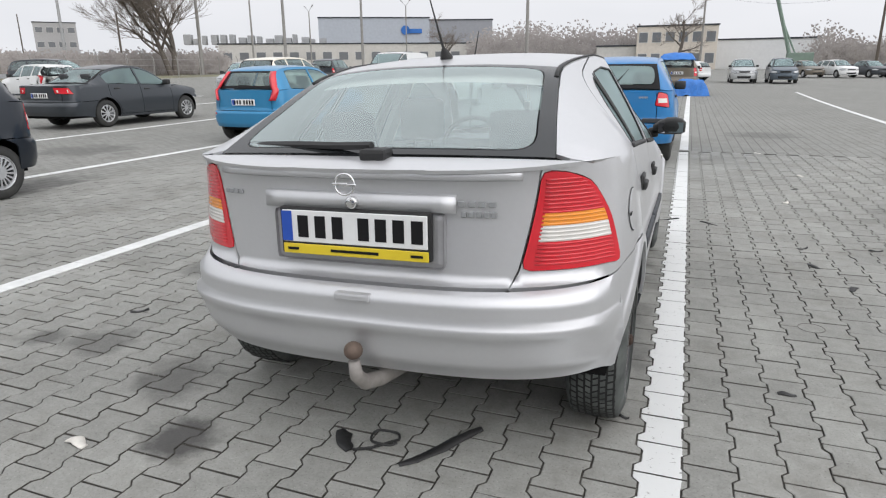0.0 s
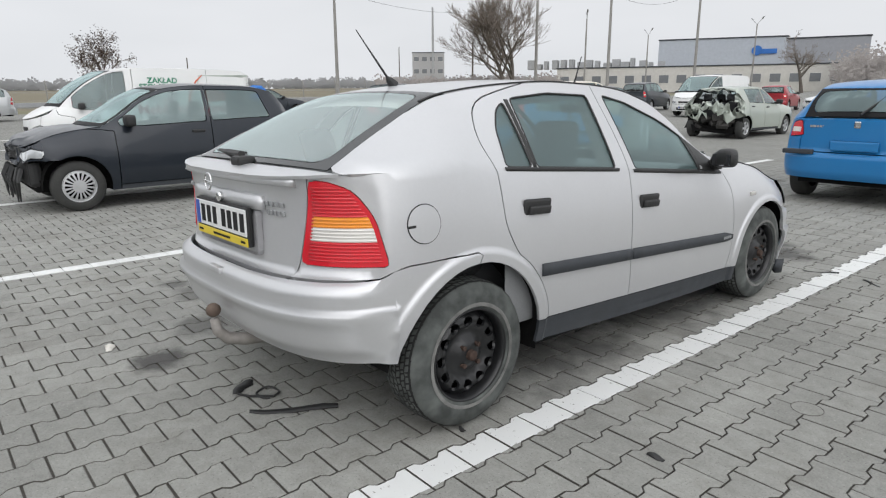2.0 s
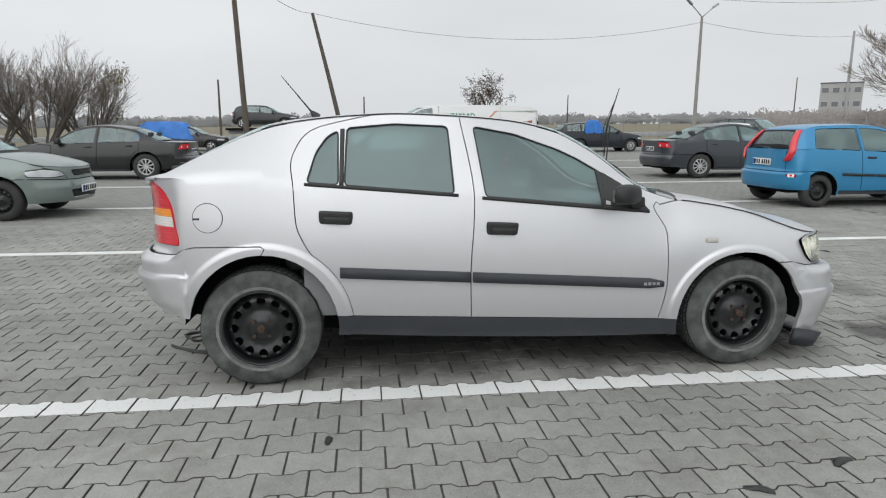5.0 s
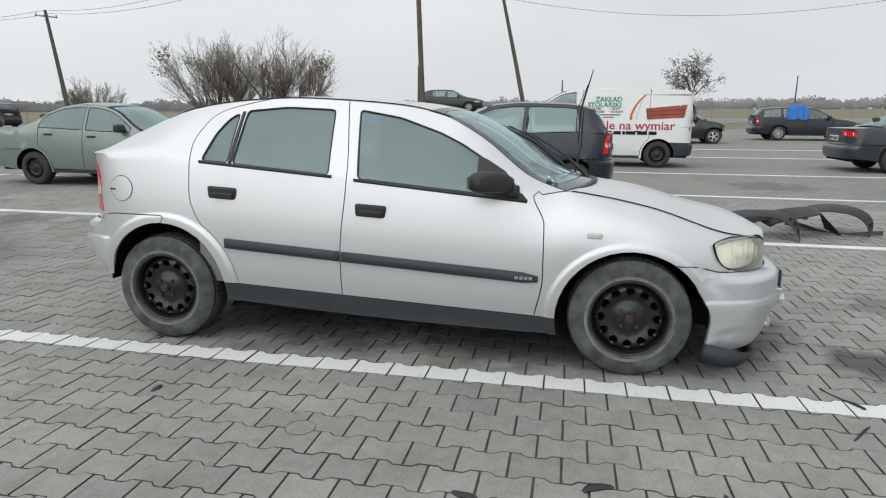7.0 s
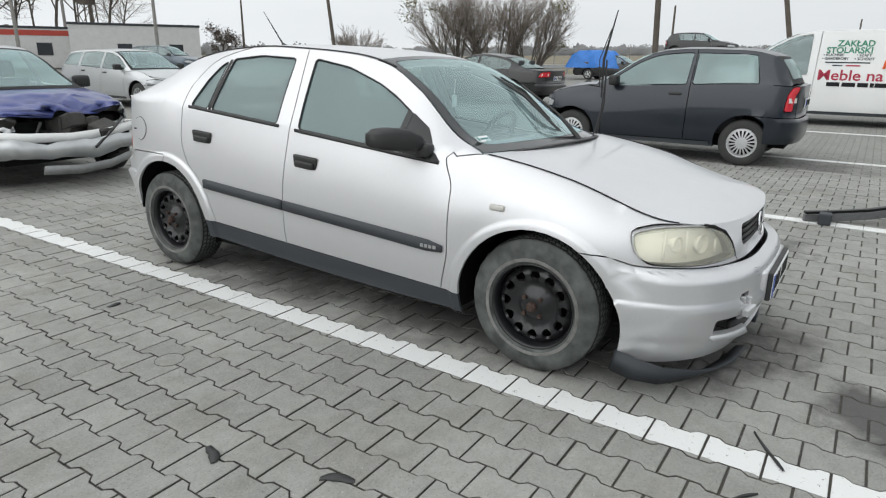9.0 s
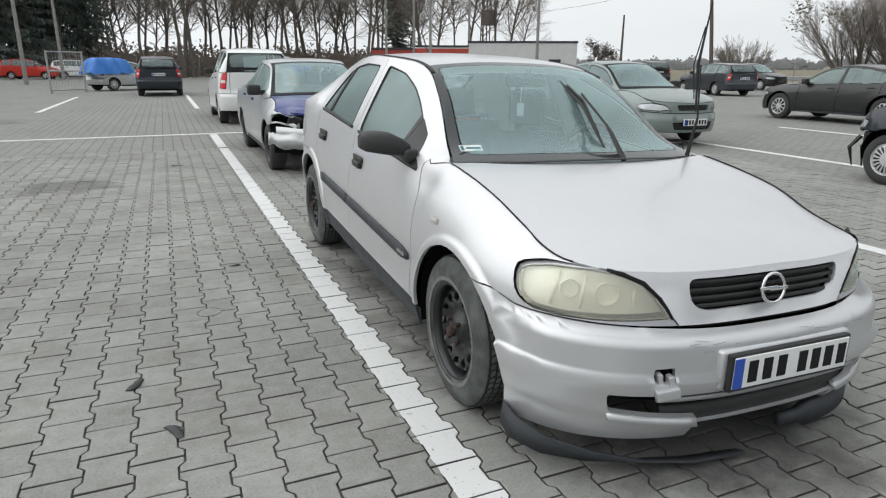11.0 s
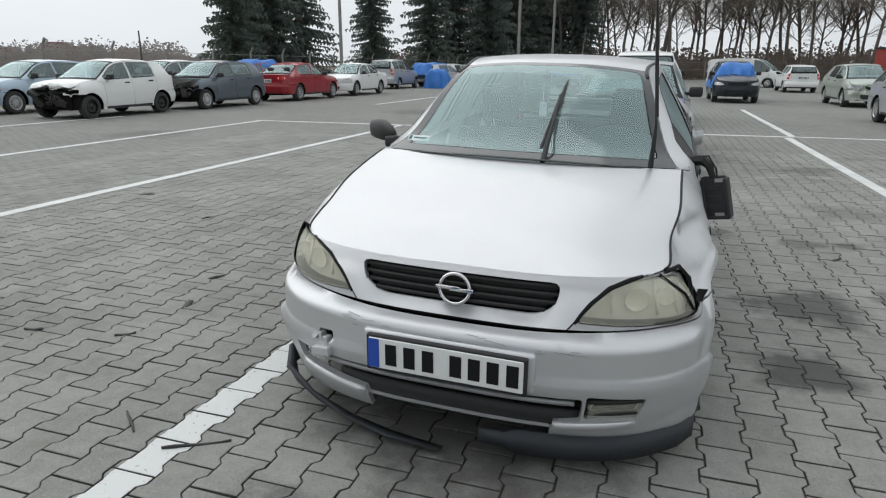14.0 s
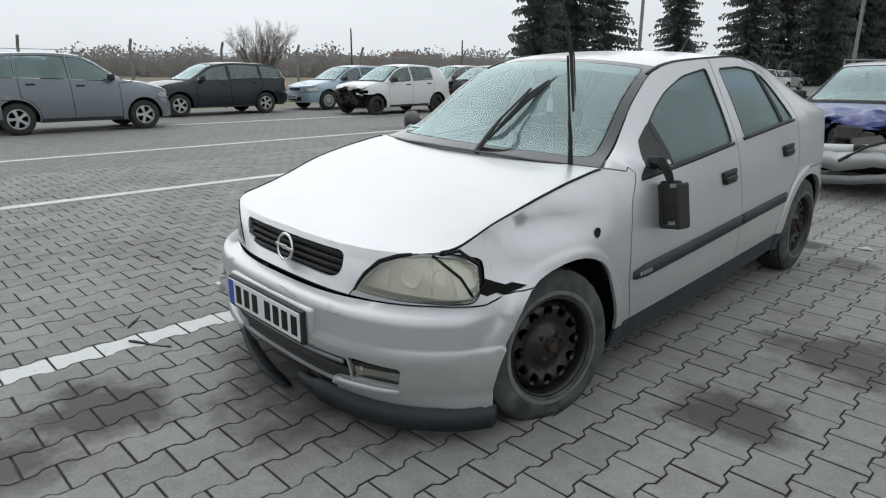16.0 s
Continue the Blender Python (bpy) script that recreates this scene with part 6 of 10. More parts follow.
    for j in range(24):
        x = rnd.uniform(-0.45, 0.40)
        z = rnd.uniform(0.49, 0.525)
        L = rnd.uniform(0.01, 0.06)
        a, b = at(end_f, s.u_of_x("f", x), z), at(end_f, s.u_of_x("f", x + L), z + rnd.uniform(-0.006, 0.006))
        tube(bm, [a + Vector((0, 0.0, 0)), b + Vector((0, 0.0, 0))], 0.0009, 4)
    tagged(car.add_bm("scratched_patch", bm, surface("scratched_primer", (0.28, 0.28, 0.285), rough=0.8), "dark scratches on the bumper"), kind="stuff")
    # dark patch on the skin, for the shade of a torn gap between headlight and wing
    torn = [(2.83, 0.612), (2.87, 0.626), (2.90, 0.622), (2.945, 0.640), (2.985, 0.655), (3.03, 0.640), (3.045, 0.612), (3.0, 0.596), (2.955, 0.603), (2.93, 0.592), (2.88, 0.600)]
    tp = np.array(torn)
    pc = tessellate([torn], [], 0.03, lambda y, z: "p" if inside(tp, y, z) else None)
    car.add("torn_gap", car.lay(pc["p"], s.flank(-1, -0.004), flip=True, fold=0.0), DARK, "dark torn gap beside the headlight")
    # loose dark cable round the broken headlight
    bm = bmesh.new()
    tube(bm, [(-0.62, 3.16, 0.72), (-0.69, 3.09, 0.745), (-0.755, 3.01, 0.70), (-0.765, 3.0, 0.64), (-0.73, 3.06, 0.60)], 0.007, 6)
    tube(bm, [(-0.62, 3.17, 0.725), (-0.72, 3.10, 0.66), (-0.75, 3.07, 0.60)], 0.006, 6)
    car.add_bm("headlight_seal", bm, INK, "black rubber seal round the headlight", smooth=True)
    for sg in (1, -1):
        bm = bmesh.new()
        edge = [(0.383, 0.572), (0.401, 0.604), (0.430, 0.642), (0.486, 0.692), (0.553, 0.718), (0.60, 0.727)]
        tube(bm, [at(s.end("f", 0.003), sg * s.u_of_x("f", x), z) for x, z in edge], [0.006, 0.007, 0.008, 0.009, 0.009, 0.006], 6)
        car.add_bm("headlight_seal", bm, INK, "black rubber seal round the headlight", smooth=True)
    # dark tube fills in the shade of the gap below the bonnet
    bm = bmesh.new()
    tube(bm, [at(s.end("f", 0.012), s.u_of_x("f", x), z) for x, z in [(-0.385, 0.566), (-0.35, 0.553)] + [(x, 0.547) for x in np.linspace(-0.3, 0.3, 13)] + [(0.35, 0.553), (0.385, 0.566)]], 0.007, 6)
    car.add_bm("bonnet_gap", bm, INK, "dark gap under the bonnet edge", smooth=True)


details(silver_car)

# ---------------------------------------------------------------- the other parked cars
KINDS = {
    "hatch": dict(rail=[(-0.52, 1.02), (-0.42, 1.22), (-0.25, 1.36), (0.2, 1.425), (0.9, 1.44), (1.3, 1.41), (1.6, 1.32), (2.0, 1.08), (2.24, 0.955)],
                  xr=[(-0.52, 0.62), (-0.3, 0.55), (0.2, 0.54), (1.0, 0.56), (1.5, 0.53), (2.0, 0.62), (2.24, 0.68)], yr=-0.66, rt=-0.30, wt=1.42,
                  windows=[(0.16, 1.06, 0.0, -0.02), (1.14, 2.02, -0.05, 0)], tail=[(0.62, 0.985), (0.76, 0.96), (0.80, 0.76), (0.64, 0.74)], seams=(2.1, 1.1, 0.14)),
    "coupe": dict(rail=[(-0.52, 1.02), (-0.40, 1.22), (-0.22, 1.36), (0.2, 1.42), (0.9, 1.43), (1.3, 1.40), (1.6, 1.31), (2.0, 1.08), (2.24, 0.955)],
                  xr=[(-0.52, 0.62), (-0.3, 0.55), (0.2, 0.54), (1.0, 0.56), (1.5, 0.53), (2.0, 0.62), (2.24, 0.68)], yr=-0.66, rt=-0.28, wt=1.42,
                  windows=[(-0.12, 0.78, 0.25, -0.02), (0.86, 2.02, -0.05, 0)], tail=[(0.62, 1.01), (0.75, 0.99), (0.80, 0.70), (0.66, 0.68)], seams=(2.1, 0.82, 0.14)),
    "sedan": dict(rail=[(-0.30, 1.02), (-0.05, 1.14), (0.25, 1.30), (0.6, 1.395), (1.0, 1.43), (1.35, 1.40), (1.65, 1.31), (2.05, 1.06), (2.26, 0.955)],
                  xr=[(-0.30, 0.62), (0.0, 0.57), (0.3, 0.54), (1.0, 0.56), (1.5, 0.53), (2.0, 0.62), (2.26, 0.68)], yr=-0.98, rt=0.33, wt=1.45,
                  windows=[(0.12, 1.06, 0.0, -0.02), (1.14, 2.03, -0.05, 0)], tail=[(0.42, 0.955), (0.76, 0.94), (0.80, 0.80), (0.45, 0.81)], seams=(2.1, 1.1, 0.14)),
    "wagon": dict(rail=[(-0.86, 1.03), (-0.76, 1.22), (-0.58, 1.36), (-0.1, 1.42), (0.8, 1.44), (1.3, 1.41), (1.6, 1.32), (2.0, 1.08), (2.24, 0.955)],
                  xr=[(-0.86, 0.64), (-0.6, 0.57), (0.2, 0.56), (1.0, 0.57), (1.5, 0.54), (2.0, 0.62), (2.24, 0.68)], yr=-0.97, rt=-0.62, wt=1.42,
                  windows=[(-0.62, 0.06, 0.0, 0.0), (0.14, 1.06, 0.0, -0.02), (1.14, 2.02, -0.05, 0)], tail=[(0.66, 1.01), (0.76, 0.99), (0.80, 0.72), (0.68, 0.70)], seams=(2.1, 1.1, 0.10)),
    "van": dict(rail=[(-0.97, 1.05), (-0.95, 1.45), (-0.90, 1.82), (-0.6, 1.93), (0.3, 1.96), (1.5, 1.95), (1.9, 1.90), (2.3, 1.68), (2.75, 1.25), (2.85, 1.13)],
                xr=[(-0.97, 0.84), (-0.8, 0.80), (1.4, 0.79), (2.0, 0.76), (2.85, 0.76)], yr=-0.99, rt=-0.86, wt=1.95,
                windows=[(1.72, 2.62, 0.0, 0.0)], tail=[(0.80, 1.55), (0.84, 1.5), (0.845, 0.95), (0.80, 0.93)], seams=(2.62, 1.62, 0.2)),
}


def make_shape(kind, wb=2.6, H=1.45, W=0.85, R=0.31, front=0.8, rear=None, wheel_kind="cap", **extra):
    t = KINDS[kind]
    van = kind == "van"
    top = max(p[1] for p in t["rail"])
    sz = (H - 0.2) / (top + 0.03 - 0.2)
    sy, sx = wb / 2.6, W / 0.83 if not van else W / 0.92
    kf = front / 0.8 / sy
    kr = ((rear or -t["yr"] * sy) / -t["yr"]) / sy

    def Y(y):
        return (y * sy * kr if y < 0 else y * sy if y < 2.6 else wb + (y - 2.6) * sy * kf)

    Z = lambda z: 0.2 + (z - 0.2) * sz
    pts = lambda l: [(Y(y), Z(z)) for y, z in l]
    wid = lambda l: [(Y(y), x * sx) for y, x in l]
    yr = t["yr"]
    if van:
        belt = [(yr, 1.02), (0, 1.02), (2.3, 1.04), (2.85, 1.12), (3.1, 1.02), (3.3, 0.92), (3.45, 0.86)]
        xb = [(yr, 0.90), (2.2, 0.90), (2.85, 0.78), (3.1, 0.84), (3.45, 0.88)]
        W0 = 0.92
    else:
        belt = [(yr, 1.0 if kind != "sedan" else 0.985), (-0.3, 1.01), (0.2, 1.0), (1.0, 0.97), (1.9, 0.94), (2.24, 0.95), (2.7, 0.90), (3.1, 0.80), (3.45, 0.745)]
        xb = [(yr, 0.79), (0, 0.775), (1.5, 0.775), (2.0, 0.755), (2.26, 0.695), (2.7, 0.69), (3.0, 0.77), (3.2, 0.8), (3.45, 0.8)]
        W0 = 0.83
    zq = lambda l: [(Z(z), v) for z, v in l]
    xz = lambda l: [(x * sx, Z(z)) for x, z in l]
    ar, fr_ = R + 0.055, R + 0.10
    seam = t["seams"]
    k = dict(
        wb=wb, R=R, W=W0 * sx, sill=pts([(yr, 0.30), (0.4, 0.23), (2.2, 0.22), (3.4, 0.25)]), belt=pts(belt), xb=wid(xb), rail=pts(t["rail"]), xr=wid(t["xr"]),
        rear=(Y(yr), 3.4, 0.42), front=(Y(3.40), 2.4, 0.72 * sy * kf),
        dyf=zq([(0.2, 0.0), (0.3, 0.05), (0.5, 0.06), (0.57, 0.02), (0.7, 0.012), (0.78, 0.0)]), dyr=zq([(0.25, -0.03), (0.38, 0.04), (0.58, 0.05), (0.63, 0.0), (1.05, 0.0)]),
        crown=[(Y(yr), 0.01), (0.3, 0.03), (1.2, 0.035), (Y(2.24), 0.015)],
        bow=[(Y(t["rail"][0][0]), -0.05), (Y(t["rt"]), -0.05), (0.6 if not van else 0.0, 0.0), (1.0, 0.0), (Y(t["wt"]), 0.07), (Y(t["rail"][-1][0]), 0.14)],
        deck=[(Y(yr), 0.0), (Y(yr) + 0.08, 0.012), (0, 0.012), (Y(2.2), 0.012), (Y(2.6), 0.045), (Y(3.1), 0.065), (Y(3.3), 0.035), (Y(3.4), 0.0)],
        arches=[(0.0, R, ar, ar, fr_, fr_), (wb, R, ar, ar, fr_, fr_)], flare=0.008, split=(Y(yr) + 0.36, Y(2.95)), low=(Z(0.30), Z(0.24)),
        seams=([(0.2, Y(seam[0])), (Z(0.9), Y(seam[0])), (Z(0.98), Y(2.9)), (2.2, Y(3.0))], [(0.2, Y(seam[1])), (2.2, Y(seam[1] - 0.04))], [(0.2, Y(seam[2] + 0.2)), (Z(0.8), Y(seam[2])), (2.2, Y(seam[2]))]),
        door_low=[(0.3, Z(0.29)), (wb - 0.3, Z(0.28))], bumper_r=[(Y(yr), Z(0.62)), (0.1, Z(0.64))], bumper_f=[(wb, Z(0.60)), (Y(3.0), Z(0.60)), (Y(3.45), Z(0.575))],
        head=xz([(0.80, 0.715), (0.70, 0.745), (0.54, 0.715), (0.44, 0.64), (0.60, 0.615), (0.79, 0.63)]), tailp=xz(t["tail"]),
        nose=xz([(0.40, 0.5), (0.44, 0.62), (0.56, 0.715), (0.70, 0.76), (0.71, 0.9)]), gate=xz([(0.60, 0.6), (0.61, 1.1)] if not van else [(0.82, 0.6), (0.82, 1.1)]),
        holes_f=[("grille", xz([(-0.34, 0.71), (0.34, 0.71), (0.30, 0.63), (-0.30, 0.63)]), 0.02), ("intake", xz([(-0.42, 0.42), (0.42, 0.42), (0.38, 0.30), (-0.38, 0.30)]), 0.03)],
        holes_r=[], roof=(Y(t["rail"][0][0]), Y(t["rt"]), Y(t["wt"]), Y(t["rail"][-1][0])), cowl=Y(t["rail"][-1][0]) + 0.002, deck_from=Y(t["rail"][0][0]) - 0.002, frit=0.045,
        windows=[(Y(a), Y(b), c, d) for a, b, c, d in t["windows"]], handles=[(Y(seam[1] + 0.18), Z(0.87)), (Y(seam[2] + 0.22), Z(0.9))], mirror=(Y(1.92) if not van else Y(2.5), Z(1.0) if not van else Z(1.12)),
        wheel=wheel_kind, rarc=0.03, warc=-0.02, seats=(1.1 * sy, 0.15 * sy) if not van else (1.75, 1.3))
    k.update(extra)
    return Shape(**k)


COL = {
    "blue": paint("blue_paint", (0.012, 0.17, 0.42)), "sky": paint("light_blue_paint", (0.03, 0.22, 0.42), 0.2), "navy": paint("dark_blue_paint", (0.012, 0.017, 0.025), 0.2),
    "grey": paint("dark_grey_paint", (0.042, 0.049, 0.057), 0.35), "black": paint("black_paint", (0.012, 0.012, 0.013)), "white": paint("white_paint", (0.72, 0.73, 0.72)),
    "cream": paint("cream_paint", (0.70, 0.66, 0.56)), "green": paint("grey_green_paint", (0.20, 0.24, 0.225), 0.35), "pale": paint("pale_green_paint", (0.42, 0.46, 0.41), 0.3),
    "silver": paint("plain_silver_paint", (0.47, 0.485, 0.49), 0.5), "red": paint("red_paint", (0.28, 0.012, 0.02)), "scarlet": paint("bright_red_paint", (0.48, 0.03, 0.02)),
    "ice": paint("ice_blue_paint", (0.36, 0.45, 0.53), 0.3), "slate": paint("slate_paint", (0.10, 0.125, 0.15), 0.35), "ink": paint("crumpled_blue_paint", (0.035, 0.05, 0.19), 0.2),
    "steel": paint("steel_grey_paint", (0.20, 0.225, 0.25), 0.35), "bronze": paint("bronze_paint", (0.16, 0.14, 0.11), 0.4)}
CARS = {}


def parked(name, label, kind, colour, x, y, turn, step=0.16, group="parked cars", crush=None, missing=(), plates="fr", doors=4, cls=Car, **shape):
    sh = make_shape(kind, **shape)
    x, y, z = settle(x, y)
    c = cls(name, label, "car" if kind != "van" else "van", sh, pose(x, y, z, 0, 0, turn), step, COL[colour], crush=crush, missing=missing, group=group, doors=doors)
    SETTLED.add(c.root.name)
    for w in plates:
        if ("front_bumper" if w == "f" else "rear_bumper") not in missing:
            c.plate(w, float(sh.sill(1.0)) + 0.2 if w == "f" else float(sh.belt(sh.yr)) - 0.22)
    return c


def engine(c, y0, y1, w, z0, z1, seed, mat=None):
    """A bared engine bay: a heap of dark blocks, hoses and a beam."""
    rnd = random.Random(seed)
    for _ in range(16):
        bm = bmesh.new()
        a = Vector((rnd.uniform(-w, w), rnd.uniform(y0, y1), rnd.uniform(z0, z1)))
        d = Vector((rnd.uniform(0.05, 0.16), rnd.uniform(0.05, 0.14), rnd.uniform(0.04, 0.13)))
        add_box(bm, -d, d, 0.015, Matrix.Translation(a) @ Euler([rnd.uniform(-0.6, 0.6) for _ in range(3)]).to_matrix().to_4x4(), seg=1)
        part("engine_part", bm, mat or surface("engine_grime", (0.03, 0.03, 0.03), rough=0.6, grain=20, vary=0.5, dirt=0.4, metal=0.3), c.root, "dark bared engine part")
    for _ in range(7):
        bm = bmesh.new()
        a = Vector((rnd.uniform(-w, w), rnd.uniform(y0, y1), z1))
        tube(bm, [a, a + Vector((rnd.uniform(-0.3, 0.3), rnd.uniform(-0.1, 0.2), rnd.uniform(-0.2, 0.05))), a + Vector((rnd.uniform(-0.5, 0.5), rnd.uniform(0, 0.25), rnd.uniform(-0.3, -0.1)))], 0.016, 6)
        part("hose", bm, BLACK, c.root, "black hose")


def torn_panels(c, count, y0, y1, w, z0, z1, seed, mat):
    """Bent sheets of bodywork left hanging round a torn-open end."""
    rnd = random.Random(seed)
    for q in range(count):
        n, L, H = 7, rnd.uniform(0.25, 0.6), rnd.uniform(0.07, 0.2)
        path = [(L * (i / (n - 1) - 0.5), 0.10 * math.sin(i * rnd.uniform(0.6, 1.4)), 0.06 * math.sin(i * 1.3 + q)) for i in range(n)]
        vs, fs = strip_mesh(path, [(0.02 * math.sin(i * 2.1 + q), 0.04 * math.sin(i + q), H * (0.6 + 0.4 * math.sin(i * 1.7 + q))) for i in range(n)], [(0, -0.008, 0)] * n)
        me = mesh_of("torn_panel", vs, fs, mat, smooth=False)
        me.transform(Matrix.Translation((rnd.uniform(-w, w), rnd.uniform(y0, y1), rnd.uniform(z0, z1))) @ Euler((rnd.uniform(-0.7, 0.7), rnd.uniform(-0.35, 0.35), rnd.uniform(-0.6, 0.6))).to_matrix().to_4x4())
        put("torn_panel", me, c.root, "bent torn sheet of bodywork")


def tarp(x, y, z, lx, ly, lz, turn, seed, label="blue tarpaulin draped over the car"):
    """A draped sheet with folds."""
    n = 26
    vs, fs = [], []
    for i in range(n + 1):
        for j in range(n + 1):
            u, v = i / n * 2 - 1, j / n * 2 - 1
            r = max(abs(u), abs(v))
            p = Vector((u * lx * (1 - 0.12 * r), v * ly * (1 - 0.12 * r), lz * (1 - max(0, (r - 0.45) / 0.55) ** 2.0 * 1.0)))
            d = noise.noise_vector(Vector((u * 3, v * 3, seed)))
            e = noise.noise_vector(Vector((u * 9, v * 9, seed + 5)))
            vs.append(p + d * 0.12 * lz + e * 0.05 * lz)
    for i in range(n):
        for j in range(n):
            a = i * (n + 1) + j
            fs.append((a, a + n + 1, a + n + 2, a + 1))
    ob = put("tarpaulin", mesh_of("tarpaulin", vs, fs, TARP))
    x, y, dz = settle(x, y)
    ob.matrix_world = pose(x, y, z + dz, 0, 0, turn)
    SETTLED.add(ob.name)
    tagged(ob, label, "tarpaulin", "blue tarpaulins")
    return ob


# next bays: ahead, beside and behind
pe = parked("blue_hatchback", "bright blue five-door hatchback parked in the next bay", "hatch", "blue", -0.03, 7.66, 0, 0.10, wb=2.608, H=1.51, W=0.865, R=0.315, rear=0.68, plates="", wheel_kind="steel",
            tailp=[(0.66, 1.02), (0.78, 0.99), (0.80, 0.80), (0.60, 0.83)], rmat=GLASS)
bm = bmesh.new()
add_box(bm, (-0.26, -0.725, 0.66), (0.26, -0.70, 0.78), 0.02)
pe.add_bm("plate_recess", bm, COL["blue"], "bare blue plate recess")
bm = bmesh.new()
tube(bm, [(0, -0.62, 1.09), (0.12, -0.50, 1.22), (0.2, -0.42, 1.32)], [0.016, 0.01, 0.006], 6)
pe.add_bm("rear_wiper", bm, BLACK, "black rear wiper")
bm = bmesh.new()
add_box(bm, (-0.035, -0.69, 0.93), (0.035, -0.672, 1.01), 0.012)
pe.add_bm("badge", bm, CHROME, "small chrome badge")
for x0, x1 in ((-0.52, -0.30), (0.38, 0.50)):
    bm = bmesh.new()
    for j in range(6):
        a = x0 + (x1 - x0) * j / 6
        add_box(bm, (a, -0.672, 0.93), (a + (x1 - x0) / 8, -0.655, 0.955))
    pe.add_bm("lettering_bars", bm, GALV)
bm = bmesh.new()
for sx in (-1, 1):
    add_box(bm, (sx * 0.62 - 0.18, -0.715, 0.60), (sx * 0.62 + 0.18, -0.66, 0.66), 0.015)
pe.add_bm("bumper_rubbers", bm, GREYP, "dark bumper inserts")

parked("black_hatchback", "black three-door hatchback with a lifted bonnet and broken nose", "coupe", "navy", -6.76, 2.32, 180, 0.11, wb=2.39, H=1.51, W=0.845, R=0.30, front=0.72, rear=0.60, doors=2, wheel_kind="cap",
       crush=[("f", 0.14, 0.42, 0)], missing=("front_bumper",), plates="r", tailp=[(0.60, 1.03), (0.73, 1.03), (0.785, 0.93), (0.80, 0.72), (0.70, 0.72), (0.68, 0.92), (0.61, 0.97)], wmat=GLASS)
SW = scene.objects["black_hatchback"]
rnd = random.Random(2)
for j in range(14):
    bm = bmesh.new()
    x = rnd.uniform(-0.6, 0.6)
    tube(bm, [(x, 2.92, 0.52), (x + rnd.uniform(-0.1, 0.1), 2.98, 0.38), (x + rnd.uniform(-0.15, 0.15), 2.97, rnd.uniform(0.1, 0.25))], [0.03, 0.025, 0.008], 5)
    part("torn_strip", bm, BLACK, SW, "torn black strip")
bm = bmesh.new()
add_box(bm, (-0.62, 2.72, 0.30), (0.62, 2.86, 0.60), 0.05)
part("torn_front", bm, BLACK, SW, "torn black front structure")

bh = parked("wrecked_silver_saloon", "silver saloon with a crumpled dark blue bonnet and bared engine", "sedan", "silver", -0.2, -6.5, 0, 0.11, wb=2.64, H=1.43, W=0.85, R=0.30, front=0.85, rear=1.0, wheel_kind="steel",
            crush=[("f", 0.22, 0.75, 0)], missing=("front_bumper", ("head", 0), ("head", 1), "nose", "grille", "intake"), plates="", bonnet_mat=COL["ink"], bonnet_label="crumpled dark blue bonnet", wmat=GLASS)
engine(bh, 2.75, 3.35, 0.55, 0.42, 0.66, 3)
bm = bmesh.new()
bump = [(-0.95, 3.05, 0.50), (-0.72, 3.34, 0.46), (-0.3, 3.52, 0.42), (0.1, 3.54, 0.40), (0.5, 3.46, 0.42), (0.78, 3.22, 0.44), (0.86, 3.0, 0.45)]
tq = np.linspace(0, 6, 31)
bent = [tuple(float(np.interp(q, range(7), [b[i] for b in bump])) + (0.012 * math.sin(q * 5.3 + i * 2) + 0.007 * math.sin(q * 11.7) if i else 0) for i in range(3)) for q in tq]
vs, fs = strip_mesh(bent, [(0.01 * math.sin(q * 4), 0.012 * math.sin(q * 7), 0.085 + 0.012 * math.sin(q * 3.1)) for q in tq], [(0, -0.05, 0)] * 31)
put("loose_bumper", mesh_of("loose_bumper", vs, fs, COL["silver"]), bh.root, "bent silver bumper skin")
vs, fs = strip_mesh([(x, y - 0.05, z + 0.12) for x, y, z in bump[1:6]], [(0, 0, 0.045)] * 5, [(0, -0.04, 0)] * 5)
put("bumper_beam", mesh_of("bumper_beam", vs, fs, PLATEW), bh.root, "bared white bumper beam")
vs, fs = strip_mesh([(x * 0.8, y + 0.02, z - 0.2) for x, y, z in bump[1:5]], [(0, 0.03, 0.05)] * 4, [(0, -0.03, 0)] * 4)
put("torn_trim", mesh_of("torn_trim", vs, fs, GALV), bh.root, "torn grey trim")
bm.free()

parked("white_people_carrier", "white people carrier with roof rails seen from behind", "wagon", "white", -0.2, -11.4, 180, wb=2.75, H=1.72, W=0.89, R=0.32, front=0.85, rear=0.85, plates="r", wheel_kind="alloy10")
parked("grey_green_saloon", "grey-green small saloon with black steel wheels", "sedan", "green", -6.55, -7.1, 0, 0.11, wb=2.46, H=1.45, W=0.85, R=0.295, front=0.82, rear=0.98, plates="f", wheel_kind="steel", wmat=GLASS)
parked("silver_estate", "silver estate car with roof rails and alloy wheels", "wagon", "silver", -6.72, -14.0, 0, wb=2.73, H=1.42, W=0.87, R=0.315, front=0.8, rear=0.98, plates="", wheel_kind="alloy10")
parked("pale_green_hatchback", "pale green hatchback with a damaged front", "hatch", "pale", -7.6, -24.0, 0, wb=2.7, H=1.49, W=0.86, front=0.85, rear=0.85, plates="", crush=[("f", 0.12, 0.4, 0)])

